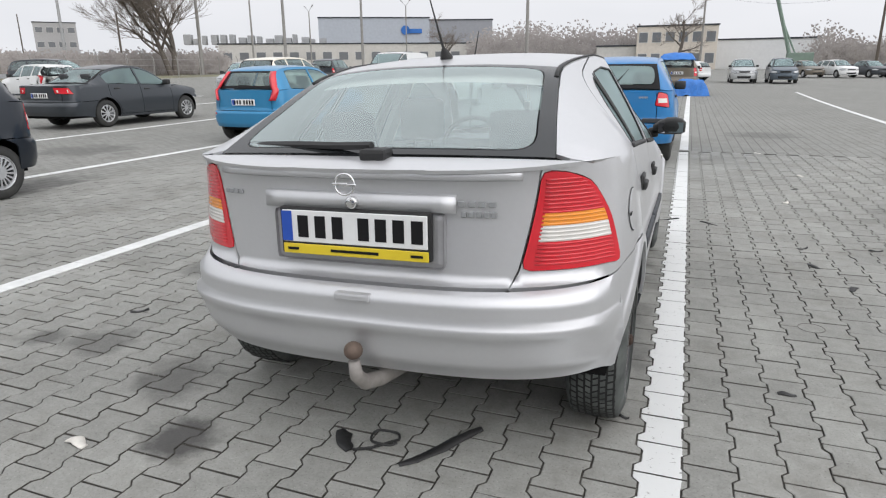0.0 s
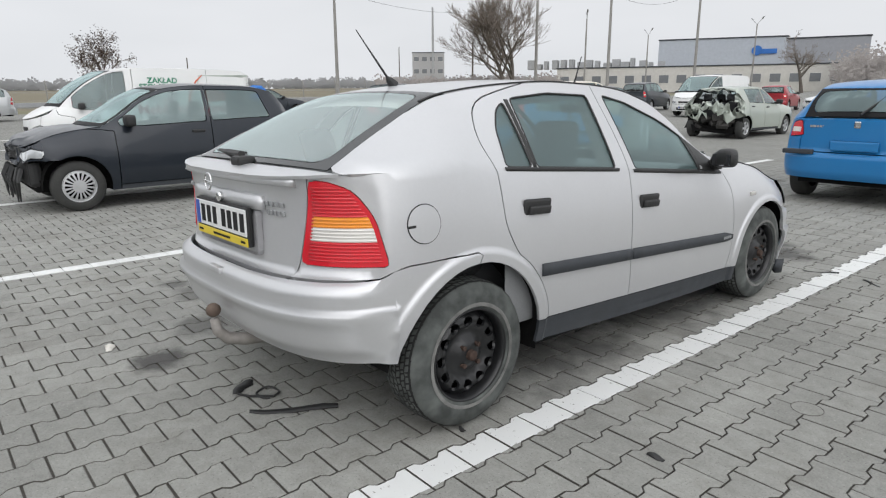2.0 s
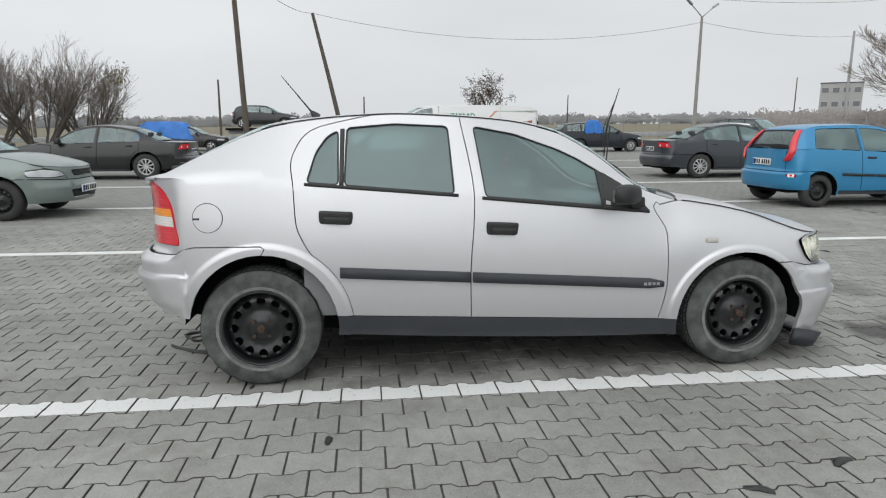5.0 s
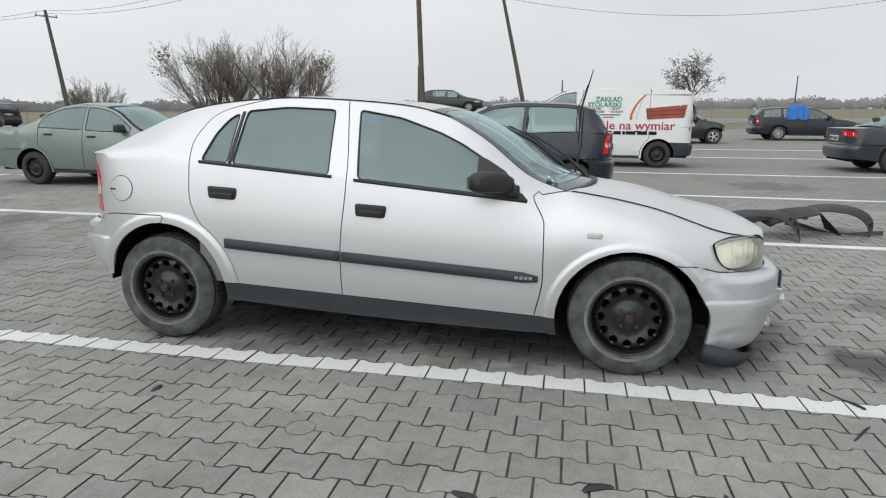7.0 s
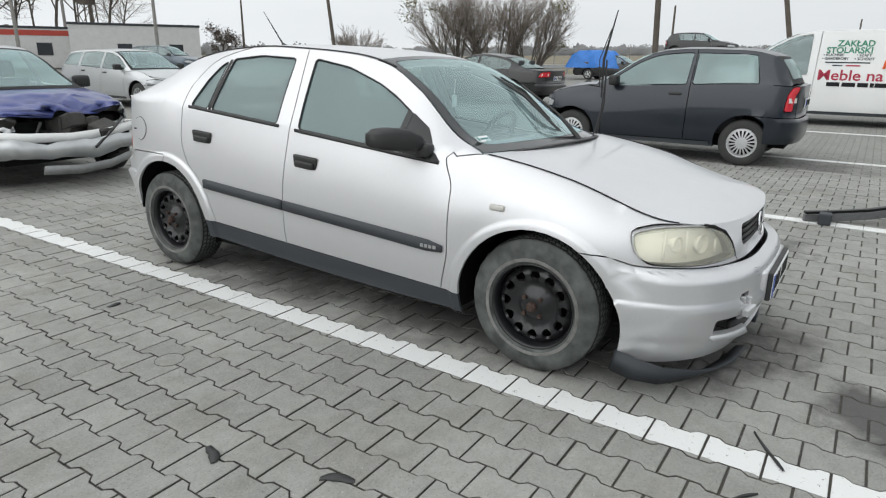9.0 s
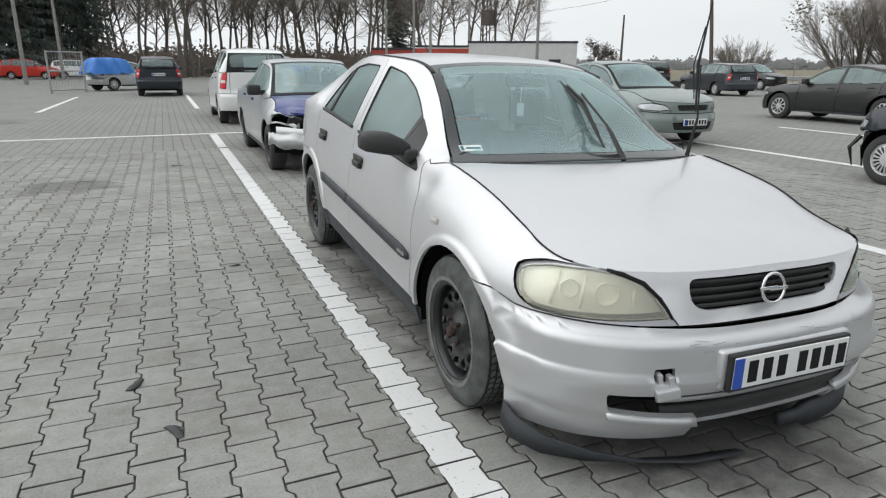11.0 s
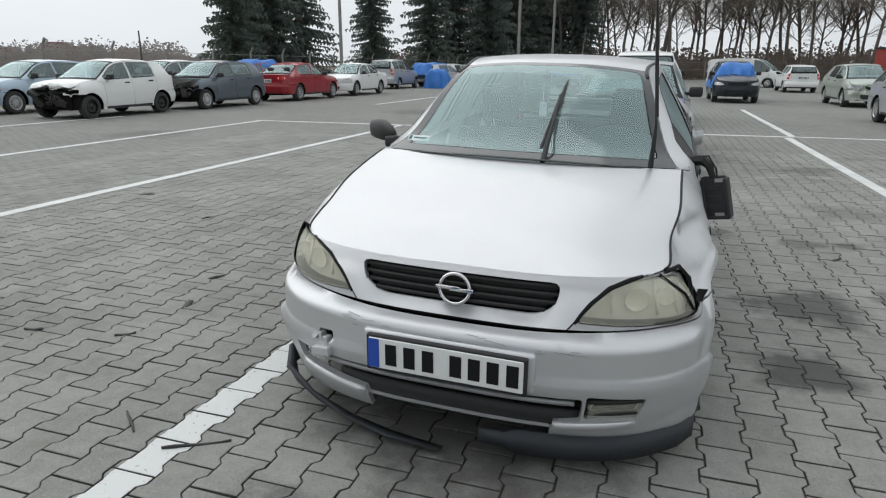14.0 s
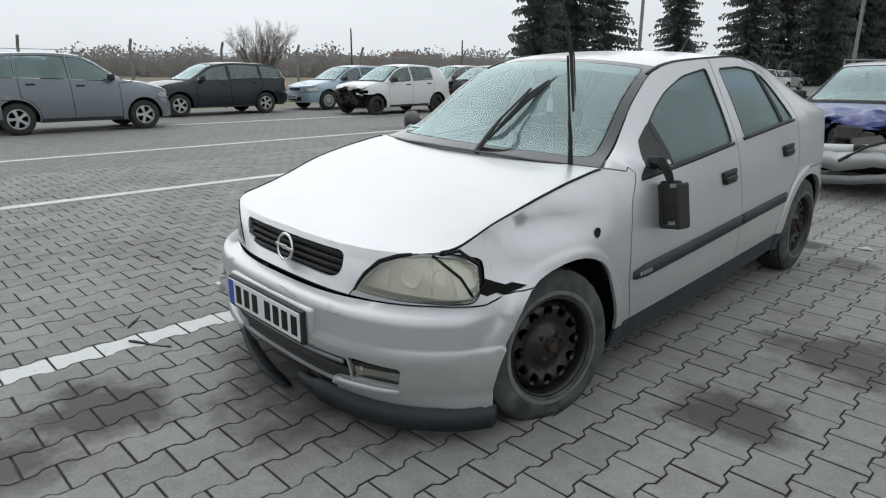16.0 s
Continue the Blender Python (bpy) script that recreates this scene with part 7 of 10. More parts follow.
# the far side of the lane
van = parked("white_panel_van", "white panel van with joinery lettering on its side", "van", "white", -13.93, 4.45, 180, 0.14, wb=3.1, H=1.97, W=0.95, R=0.33, front=0.83, rear=0.86, plates="r", wheel_kind="steel", bump=None)
av = parked("dark_grey_saloon", "dark grey saloon with a crumpled front end", "sedan", "grey", -13.7, 9.9, 0, 0.12, wb=2.70, H=1.48, W=0.905, R=0.325, front=0.92, rear=1.05, plates="r", wheel_kind="alloy10", crush=[("f", 0.25, 0.5, 0)], missing=("front_bumper", "grille", "intake"), wmat=GLASS)
engine(av, 2.95, 3.35, 0.5, 0.45, 0.75, 8)
co = parked("light_blue_hatchback", "light blue three-door hatchback with its bonnet crushed", "coupe", "sky", -6.88, 8.35, 0, 0.10, wb=2.49, H=1.44, W=0.825, R=0.285, front=0.78, rear=0.56, doors=2, plates="r", wheel_kind="steel", crush=[("f", 0.12, 0.38, 0)], missing=("front_bumper",), wmat=GLASS,
            tailp=[(0.66, 0.58), (0.78, 0.58), (0.79, 0.53), (0.66, 0.53)])
# tall lamps up the rear pillars, rubbing strips, dark bumper cladding and the sprung bonnet
for sg in (1, -1):
    zz = np.linspace(0.80, 1.33, 12)
    yy = np.interp(zz, [0.80, 1.0, 1.15, 1.27, 1.33], [-0.535, -0.475, -0.40, -0.315, -0.25])
    ins = np.interp(zz, [0.80, 1.0, 1.15, 1.33], [0.05, 0.04, 0.03, 0.025])
    bm = bmesh.new()
    rings = []
    for y, z, d in zip(yy, zz, ins):
        x = float(co.s.X(y + 0.05, z))
        w = 0.085 * min(1.0, 0.35 + 5 * (1.33 - z))
        rings.append([bm.verts.new((sg * (x + 0.012), y + w * 0.5, z)), bm.verts.new((sg * (x + 0.006), y + w * 0.5 + 0.012, z)), bm.verts.new((sg * (x - 0.10), y - 0.02, z)), bm.verts.new((sg * (x - d), y - 0.03, z))])
    for a, b in zip(rings, rings[1:]):
        for i in range(4):
            bm.faces.new((a[i], a[(i + 1) % 4], b[(i + 1) % 4], b[i]))
    bm.faces.new(rings[0])
    bm.faces.new(rings[-1][::-1])
    bmesh.ops.recalc_face_normals(bm, faces=bm.faces)
    co.add_bm("pillar_light", bm, RED, "tall red pillar light", smooth=True)
    for a, b in ((0.40, 1.02), (1.05, 2.08)):
        xa, xb_ = float(co.s.X(a, 0.56)), float(co.s.X(b, 0.54))
        vs, fs = strip_mesh([(sg * (xa + 0.004 + (xb_ - xa) * f), a + (b - a) * f, 0.575 - 0.03 * (a - 0.4 + (b - a) * f)) for f in np.linspace(0, 1, 5)], [(0, 0, 0.022)] * 5, [(sg * 0.014, 0, 0)] * 5)
        co.add("rubbing_strip", (vs, fs, None), BLACK, "black rubbing strip", plain=True)
vs, fs = [], []
for i in range(7):
    for j in range(6):
        u, v = -0.62 + 1.24 * i / 6, j / 5
        vs.append((u, 2.12 + 0.62 * v, 0.965 - 0.02 * v - 0.03 * (u / 0.62) ** 2 + 0.07 * math.sin(v * 3.0) + 0.02 * math.sin(5 * u + 3 * v)))
fs = [(i * 6 + j, (i + 1) * 6 + j, (i + 1) * 6 + j + 1, i * 6 + j + 1) for i in range(6) for j in range(5)]
co.add("sprung_bonnet", (vs, fs, None), COL["sky"], "bent bonnet sprung upward")
parked("cream_off_roader", "cream off-roader with alloy wheels", "wagon", "cream", -15.0, 19.6, 0, wb=2.8, H=1.70, W=0.93, R=0.37, front=0.9, rear=0.95, plates="r", wheel_kind="alloy5")
pr = parked("wrecked_pale_hatchback", "pale green hatchback with its tail torn open", "hatch", "pale", -7.2, 17.8, 0, 0.11, wb=2.7, H=1.49, W=0.865, R=0.30, front=0.9, rear=0.85, plates="", wheel_kind="alloy5", crush=[("r", 0.42, 0.8, 0)], missing=("rear_bumper", "tailgate", ("tail", 0), ("tail", 1), "rear_window"))
engine(pr, -0.5, -0.2, 0.5, 0.35, 0.6, 5)
torn_panels(pr, 9, -0.75, -0.15, 0.7, 0.42, 0.95, 6, COL["pale"])
parked("white_transporter", "white passenger van facing the lane", "van", "white", -17.8, 39.0, 180, wb=3.0, H=1.95, W=0.94, R=0.33, front=0.85, rear=0.9, plates="f")
parked("grey_pickup", "grey pickup with a canopy", "wagon", "bronze", 0.25, 32.7, 0, wb=3.0, H=1.78, W=0.90, R=0.38, front=0.85, rear=1.1, plates="r", wheel_kind="alloy5")
tarp(0.9, 31.2, 0.0, 0.9, 0.5, 0.7, 20, 4, "blue tarpaulin hanging beside the pickup")
tarp(0.2, 32.9, 1.55, 0.9, 1.2, 0.3, 0, 5)
for nm, lb, kd, cl, x, y, tn, H in (("silver_people_carrier", "silver people carrier facing the lane", "hatch", "silver", 4.9, 62.0, 180, 1.6), ("dark_people_carrier", "dark people carrier facing the lane", "hatch", "slate", 7.8, 60.0, 180, 1.65),
                                    ("white_small_car", "white small car far off", "hatch", "white", 1.3, 66.0, 60, 1.45), ("grey_saloon", "grey saloon in the far row", "sedan", "grey", 19.5, 88.0, 200, 1.45),
                                    ("silver_saloon", "silver saloon in the far row", "sedan", "silver", 22.6, 88.0, 200, 1.45), ("white_estate", "white estate in the far row", "wagon", "white", 16.2, 88.0, 200, 1.5), ("green_saloon", "grey-green saloon in the far row", "sedan", "green", 26.0, 87.0, 200, 1.45),
                                    ("silver_estate_car", "silver estate in the far row", "wagon", "silver", 29.5, 86.0, 200, 1.5), ("grey_off_roader", "grey off-roader in the far row", "wagon", "slate", 33.0, 84.0, 200, 1.65), ("bronze_saloon", "bronze saloon in the far row", "sedan", "bronze", 13.0, 90.0, 200, 1.45),
                                    ("dark_off_roader", "dark off-roader in the far row", "wagon", "grey", -27.5, 44.0, 10, 1.66), ("black_estate", "black estate in the far row", "wagon", "black", -31.5, 43.0, 10, 1.5), ("blue_grey_hatch", "blue-grey hatchback in the far row", "hatch", "slate", -23.5, 46.0, 10, 1.5),
                                    ("red_hatch", "red hatchback in the far row", "hatch", "red", -19.0, 49.0, 10, 1.45), ("white_coupe", "white hatchback far off beside the covered car", "hatch", "white", -11.0, 44.0, 150, 1.45), ("covered_blue_car", "dark car under a blue sheet", "hatch", "slate", -8.5, 38.0, 10, 1.4),
                                    ("wrecked_white_estate", "white estate torn open at the back", "wagon", "white", -28.5, 20.5, 75, 1.45), ("silver_hatch", "silver hatchback near the fence", "hatch", "silver", -23.5, 29.5, 200, 1.5), ("small_black_car", "small black and cream car near the fence", "hatch", "black", -20.6, 30.6, 90, 1.5),
                                    ("dark_off_roader", "dark off-roader behind the fence row", "wagon", "grey", -38.0, 26.5, 290, 1.66)):
    parked(nm, lb, kd, cl, x, y, tn, 0.24, H=H, plates="", crush=[("r", 0.3, 0.7, 0)] if "wrecked" in nm else None)
tarp(-8.4, 38.6, 0.75, 1.0, 1.6, 0.75, 10, 9)

# the row along the field
au = parked("black_saloon", "glossy black saloon with a broken front corner", "sedan", "black", -14.5, -5.15, 180, 0.13, wb=2.85, H=1.43, W=0.92, R=0.34, front=0.9, rear=1.02, plates="r", wheel_kind="alloy10", crush=[("f", 0.15, 0.4, 0)])
parked("dark_saloon", "dark saloon half under a blue sheet", "sedan", "black", -37.0, -11.5, 0, 0.2, wb=2.8, H=1.45, W=0.9, plates="", wheel_kind="alloy5")
tarp(-37.0, -11.3, 0.7, 1.05, 1.9, 0.95, 0, 2)
parked("silver_estate_wreck", "silver estate with a crushed nose by the fence", "wagon", "silver", -31.0, -0.4, 180, 0.16, wb=2.75, H=1.46, W=0.9, R=0.32, plates="", wheel_kind="alloy5", crush=[("f", 0.3, 0.6, 0)], missing=("front_bumper",))
parked("silver_people_carrier", "silver people carrier by the fence", "wagon", "silver", -42.0, 2.2, 180, 0.24, wb=2.75, H=1.65, W=0.9, plates="")
up = parked("black_small_hatchback", "black hatchback carried on a flat trailer beyond the guard rail", "hatch", "black", -38.5, -6.95, 0, 0.18, wb=2.6, H=1.43, W=0.86, plates="", wheel_kind="alloy5")
up.root.matrix_world = pose(-38.5, -6.95, 1.40)


def flat_trailer(x, y, z0, top):
    """A flat deck on a steel chassis with two axles, seen side-on past the rail."""
    t = thing("flat_trailer", "dark flat trailer under the black hatchback", "trailer", pose(x, y, z0))
    h = top - z0
    part("deck", box((-1.05, -1.0, h - 0.14), (1.05, 3.7, h), 0.02), DARK, t)
    for sx in (-1, 1):
        part("chassis_beam", box((sx * 0.55 - 0.06, -0.9, h - 0.36), (sx * 0.55 + 0.06, 3.6, h - 0.14), 0.01), GALV, t)
    for yc in (0.2, 1.2):
        for sx in (-1, 1):
            bm = bmesh.new()
            tube(bm, [(sx * 0.72, yc, 0.40), (sx * 0.76, yc, 0.40), (sx * 0.92, yc, 0.40), (sx * 0.96, yc, 0.40)], [0.36, 0.40, 0.40, 0.36], 20)
            part("wheel", bm, RUBBER, t)
        bm = bmesh.new()
        tube(bm, [(-0.75, yc, 0.40), (0.75, yc, 0.40)], 0.05, 8)
        for sx in (-1, 1):
            add_box(bm, (sx * 0.55 - 0.04, yc - 0.05, 0.40), (sx * 0.55 + 0.04, yc + 0.05, h - 0.3))
        part("axle", bm, GALV, t)
    part("support_leg", box((-0.06, 3.3, 0.0), (0.06, 3.42, h - 0.14), 0.01), GALV, t)
    for sx in (-0.8, 0.8):
        part("tail_light", box((sx - 0.12, -1.03, h - 0.13), (sx + 0.12, -1.0, h - 0.03), 0.01), RED, t, "red tail light")
    SETTLED.add(t.name)


flat_trailer(-38.5, -6.95, rise(-38.5, -6.95), 1.40)
parked("black_estate", "dark estate with a blue sheet on its roof", "wagon", "navy", -35.0, 13.8, 0, 0.18, wb=2.75, H=1.5, W=0.89, R=0.32, plates="r", wheel_kind="alloy10")
tarp(-34.2, 14.7, 0.95, 0.25, 0.55, 0.62, 0, 7, "blue sheet hanging from the estate")
cr = parked("dark_wreck", "dark car with its nose smashed behind the van", "wagon", "black", -28.5, 5.9, 0, 0.18, wb=2.75, H=1.5, W=0.89, R=0.32, plates="", wheel_kind="alloy5", crush=[("f", 0.35, 0.6, 0)], missing=("front_bumper",))
parked("black_people_carrier", "black people carrier behind the wreck", "wagon", "black", -36.0, 6.2, 0, 0.24, wb=2.9, H=1.75, W=0.93, plates="")
parked("black_hatch", "black small hatchback by the field fence", "hatch", "black", -32.5, -27.0, 0, 0.2, wb=2.55, H=1.6, W=0.87, plates="r")
parked("black_van", "black people carrier by the field fence", "wagon", "black", -33.5, -36.0, 160, 0.24, wb=2.9, H=1.78, W=0.95, plates="r")
parked("dark_estate", "dark estate in the field row", "wagon", "grey", -24.0, -19.5, 170, 0.22, wb=2.7, H=1.55, W=0.9, plates="r")
parked("bronze_hatch", "bronze hatchback in the field row", "hatch", "bronze", -37.5, -24.0, 0, 0.24, H=1.5, plates="")
parked("black_off_roader", "black off-roader in the field row", "wagon", "black", -29.0, -33.0, 190, 0.24, H=1.7, wb=2.8, W=0.92, plates="")
parked("grey_off_roader", "dark grey off-roader by the cabin", "wagon", "slate", -22.0, -36.0, 20, 0.24, H=1.75, wb=2.8, W=0.92, plates="")
parked("white_estate_far", "white estate near the cabins", "wagon", "white", -8.0, -36.0, 180, 0.24, H=1.5, plates="r")
parked("white_delivery_van", "white van near the cabins", "van", "white", -5.0, -46.0, 70, 0.24, wb=3.0, H=1.95, W=0.94, plates="")

# the row under the spruces
parked("grey_small_off_roader", "grey small off-roader with roof rails and alloy wheels", "wagon", "steel", 13.65, 1.6, 180, 0.12, wb=2.43, H=1.62, W=0.83, R=0.315, front=0.72, rear=0.62, plates="", wheel_kind="alloy5", wmat=GLASS)
parked("dark_estate_hatch", "dark grey estate hatchback with alloy wheels", "wagon", "navy", 16.75, -5.55, 0, 0.14, wb=2.65, H=1.50, W=0.89, R=0.315, front=0.9, rear=0.86, plates="", wheel_kind="alloy5")
parked("ice_blue_hatchback", "light blue hatchback with a dented front", "hatch", "ice", 16.9, -10.5, 0, 0.15, wb=2.53, H=1.45, W=0.86, plates="f", wheel_kind="cap")
po = parked("white_hatchback_wreck", "white five-door hatchback with its nose stripped and doors dented", "hatch", "white", 13.72, -9.95, 0, 0.11, wb=2.45, H=1.47, W=0.83, R=0.29, front=0.75, rear=0.72, plates="", wheel_kind="steel", crush=[("f", 0.2, 0.5, 0)],
            missing=("front_bumper", "nose", ("head", 0), ("head", 1), "grille", "intake"))
engine(po, 2.6, 2.95, 0.5, 0.35, 0.65, 11)
hy = parked("slate_hatchback_wreck", "slate hatchback with its front end missing", "hatch", "slate", 13.5, -14.2, 0, 0.12, wb=2.6, H=1.47, W=0.865, R=0.305, front=0.8, rear=0.75, plates="", wheel_kind="cap", crush=[("f", 0.25, 0.6, 0)],
            missing=("front_bumper", "nose", "bonnet", ("head", 0), ("head", 1), "grille", "intake"))
engine(hy, 2.7, 3.2, 0.6, 0.3, 0.8, 12)
parked("red_saloon", "red saloon with a damaged nose", "sedan", "red", 13.45, -17.0, 180, 0.14, wb=2.7, H=1.45, W=0.89, R=0.315, front=0.9, rear=1.0, plates="r", wheel_kind="alloy10", crush=[("f", 0.2, 0.5, 0)])
parked("white_saloon", "white saloon with a broken grille", "sedan", "white", 13.4, -24.6, 0, 0.15, wb=2.7, H=1.45, W=0.89, R=0.315, front=0.9, rear=1.0, plates="", wheel_kind="alloy10")
parked("grey_estate", "silver-grey estate behind the row", "wagon", "silver", 17.0, -16.0, 0, 0.22, H=1.5, plates="")
parked("beige_van", "grey people carrier in the row", "wagon", "silver", 15.0, -31.0, 180, 0.22, H=1.7, wb=2.75, W=0.9, plates="")
parked("covered_silver_car", "silver hatchback half under a blue sheet", "hatch", "silver", 13.8, -35.5, 160, 0.22, H=1.45, plates="")
tarp(12.6, -33.6, 0.0, 0.9, 1.1, 1.1, 10, 12, "blue tarpaulin bundled beside the row")
tarp(13.9, -36.0, 0.8, 1.0, 1.7, 0.7, 160, 13)
parked("covered_red_car", "car under a blue sheet behind the red saloon", "hatch", "red", 17.2, -21.5, 0, 0.24, H=1.45, plates="")
tarp(17.2, -21.0, 0.8, 0.9, 1.5, 0.75, 0, 14)
parked("white_hatch_far", "white hatchback near the trees", "hatch", "white", 14.8, -42.0, 170, 0.24, H=1.5, plates="")
parked("silver_saloon_far", "silver saloon near the trees", "sedan", "silver", 15.5, -47.0, 170, 0.24, H=1.45, plates="")
parked("red_small_van", "red small estate near the trees", "wagon", "scarlet", 13.5, -62.0, 80, 0.24, H=1.7, wb=2.6, plates="")
parked("white_off_roader", "white off-roader near the trees", "wagon", "white", 10.0, -63.0, 100, 0.24, H=1.66, wb=2.7, W=0.92, plates="")
parked("silver_small_hatch", "silver hatchback half under a blue sheet", "hatch", "silver", 4.6, -33.5, 125, 0.2, H=1.5, wb=2.57, plates="")
tarp(4.4, -33.2, 0.85, 0.85, 1.3, 0.75, 125, 15)
parked("navy_off_roader", "dark blue off-roader seen from behind", "wagon", "navy", 1.95, -26.6, 180, 0.16, H=1.68, wb=2.75, W=0.92, R=0.35, plates="r")
tarp(-3.4, -24.5, 0.55, 1.0, 1.9, 0.95, 0, 16)
parked("covered_off_roader", "dark off-roader under a blue sheet", "wagon", "navy", -3.4, -25.5, 0, 0.24, H=1.6, wb=2.7, plates="")


def van_sign():
    """Joinery lettering, a brown cabinet picture and bars for the telephone numbers on both flanks of the van."""
    s = van.s
    green, brown, dred = surface("sign_green", (0.03, 0.22, 0.13)), surface("sign_brown", (0.30, 0.06, 0.035), grain=5, vary=0.3), surface("sign_red", (0.36, 0.02, 0.05))
    for sg in (1, -1):
        def at(y, z):
            return Vector((sg * (float(s.X(y, z)) + 0.004), y, z))
        def m(y, z):
            return Matrix.Translation(at(y, z)) @ Matrix.Rotation(radians(90 * sg), 4, "Z") @ Matrix.Rotation(radians(90 - 4), 4, "X")
        o = -1 if sg < 0 else 1
        ink = surface("sign_ink", (0.03, 0.05, 0.05))
        lettering("ZAKŁAD", 0.17, green, van.root, m(1.25, 1.67), bold=0.004)
        lettering("STOLARSKI", 0.165, green, van.root, m(1.35, 1.535), bold=0.004)
        for word, y, z in (("• KUCHNIE", 1.62, 1.445), ("• SZAFY", 1.08, 1.445), ("• GARDEROBY", 1.58, 1.37), ("• SCHODY", 1.06, 1.37)):
            lettering(word, 0.075, ink, van.root, m(y, z), bold=0.002)
        lettering("Meble na wymiar", 0.30, dred, van.root, m(0.74, 1.03), bold=0.004, squeeze=1.08)
        for y, z, hw, mat in ((1.35, 1.295, 0.40, ink), (1.52, 1.235, 0.09, ink), (1.24, 1.235, 0.13, dred)):
            part("text_bar", box((-hw, -0.013, 0), (hw, 0.013, 0.002), 0, m(y, z)), mat, van.root, "line of small text as a bar")
        x = 0.0
        for wd in (0.28, 0.28, 0.22, 0.08, 0.28, 0.28, 0.22):
            bm = box((-0.92 + x, -0.042, 0), (-0.92 + x + wd * 0.86, 0.042, 0.002), 0, m(0.74, 0.855))
            part("number_bar", bm, INK, van.root, "dark bar in place of digits")
            x += wd
        # picture of a brown sideboard on a pale panel
        pz = (np.array([(-0.80, 1.18), (0.58, 1.18), (0.42, 1.80), (-0.78, 1.82)]), [(0, 1, 2), (0, 2, 3)])
        put("picture_panel", mesh_of("picture_panel", *van.lay(pz, s.flank(sg, -0.004), flip=sg < 0, fold=0.002)[:2], surface("sign_pale", (0.45, 0.50, 0.45), grain=3, vary=0.35)), van.root, "printed picture on the van side")
        pz = (np.array([(-0.58, 1.24), (0.30, 1.19), (0.34, 1.46), (-0.64, 1.56)]), [(0, 1, 2), (0, 2, 3)])
        put("picture_cabinet", mesh_of("picture_cabinet", *van.lay(pz, s.flank(sg, -0.008), flip=sg < 0, fold=0.002)[:2], brown), van.root, "printed brown cabinet")
        for z0, z1, wd in ((1.30, 1.32, 0.9), (1.40, 1.415, 0.9)):
            pz = (np.array([(-0.60, z0 + 0.03), (0.31, z0 - 0.02), (0.31, z1 - 0.02), (-0.60, z1 + 0.03)]), [(0, 1, 2), (0, 2, 3)])
            put("picture_shelf", mesh_of("picture_shelf", *van.lay(pz, s.flank(sg, -0.012), flip=sg < 0, fold=0.002)[:2], surface("sign_dark_brown", (0.10, 0.025, 0.018))), van.root, "printed dark edge of the cabinet")
        bm = bmesh.new()
        tube(bm, [at(y, z) for y, z in ((0.70, 1.18), (0.68, 1.32), (0.62, 1.48), (0.50, 1.66), (0.34, 1.80))], [0.03, 0.028, 0.024, 0.018, 0.01], 6)
        part("sign_arc", bm, surface("sign_orange", (0.60, 0.10, 0.03)), van.root, "orange arc printed on the van side")


van_sign()
for ob in van.root.children:
    if ob.name.startswith("rear_bumper"):
        ob.data.materials[0] = GREYP

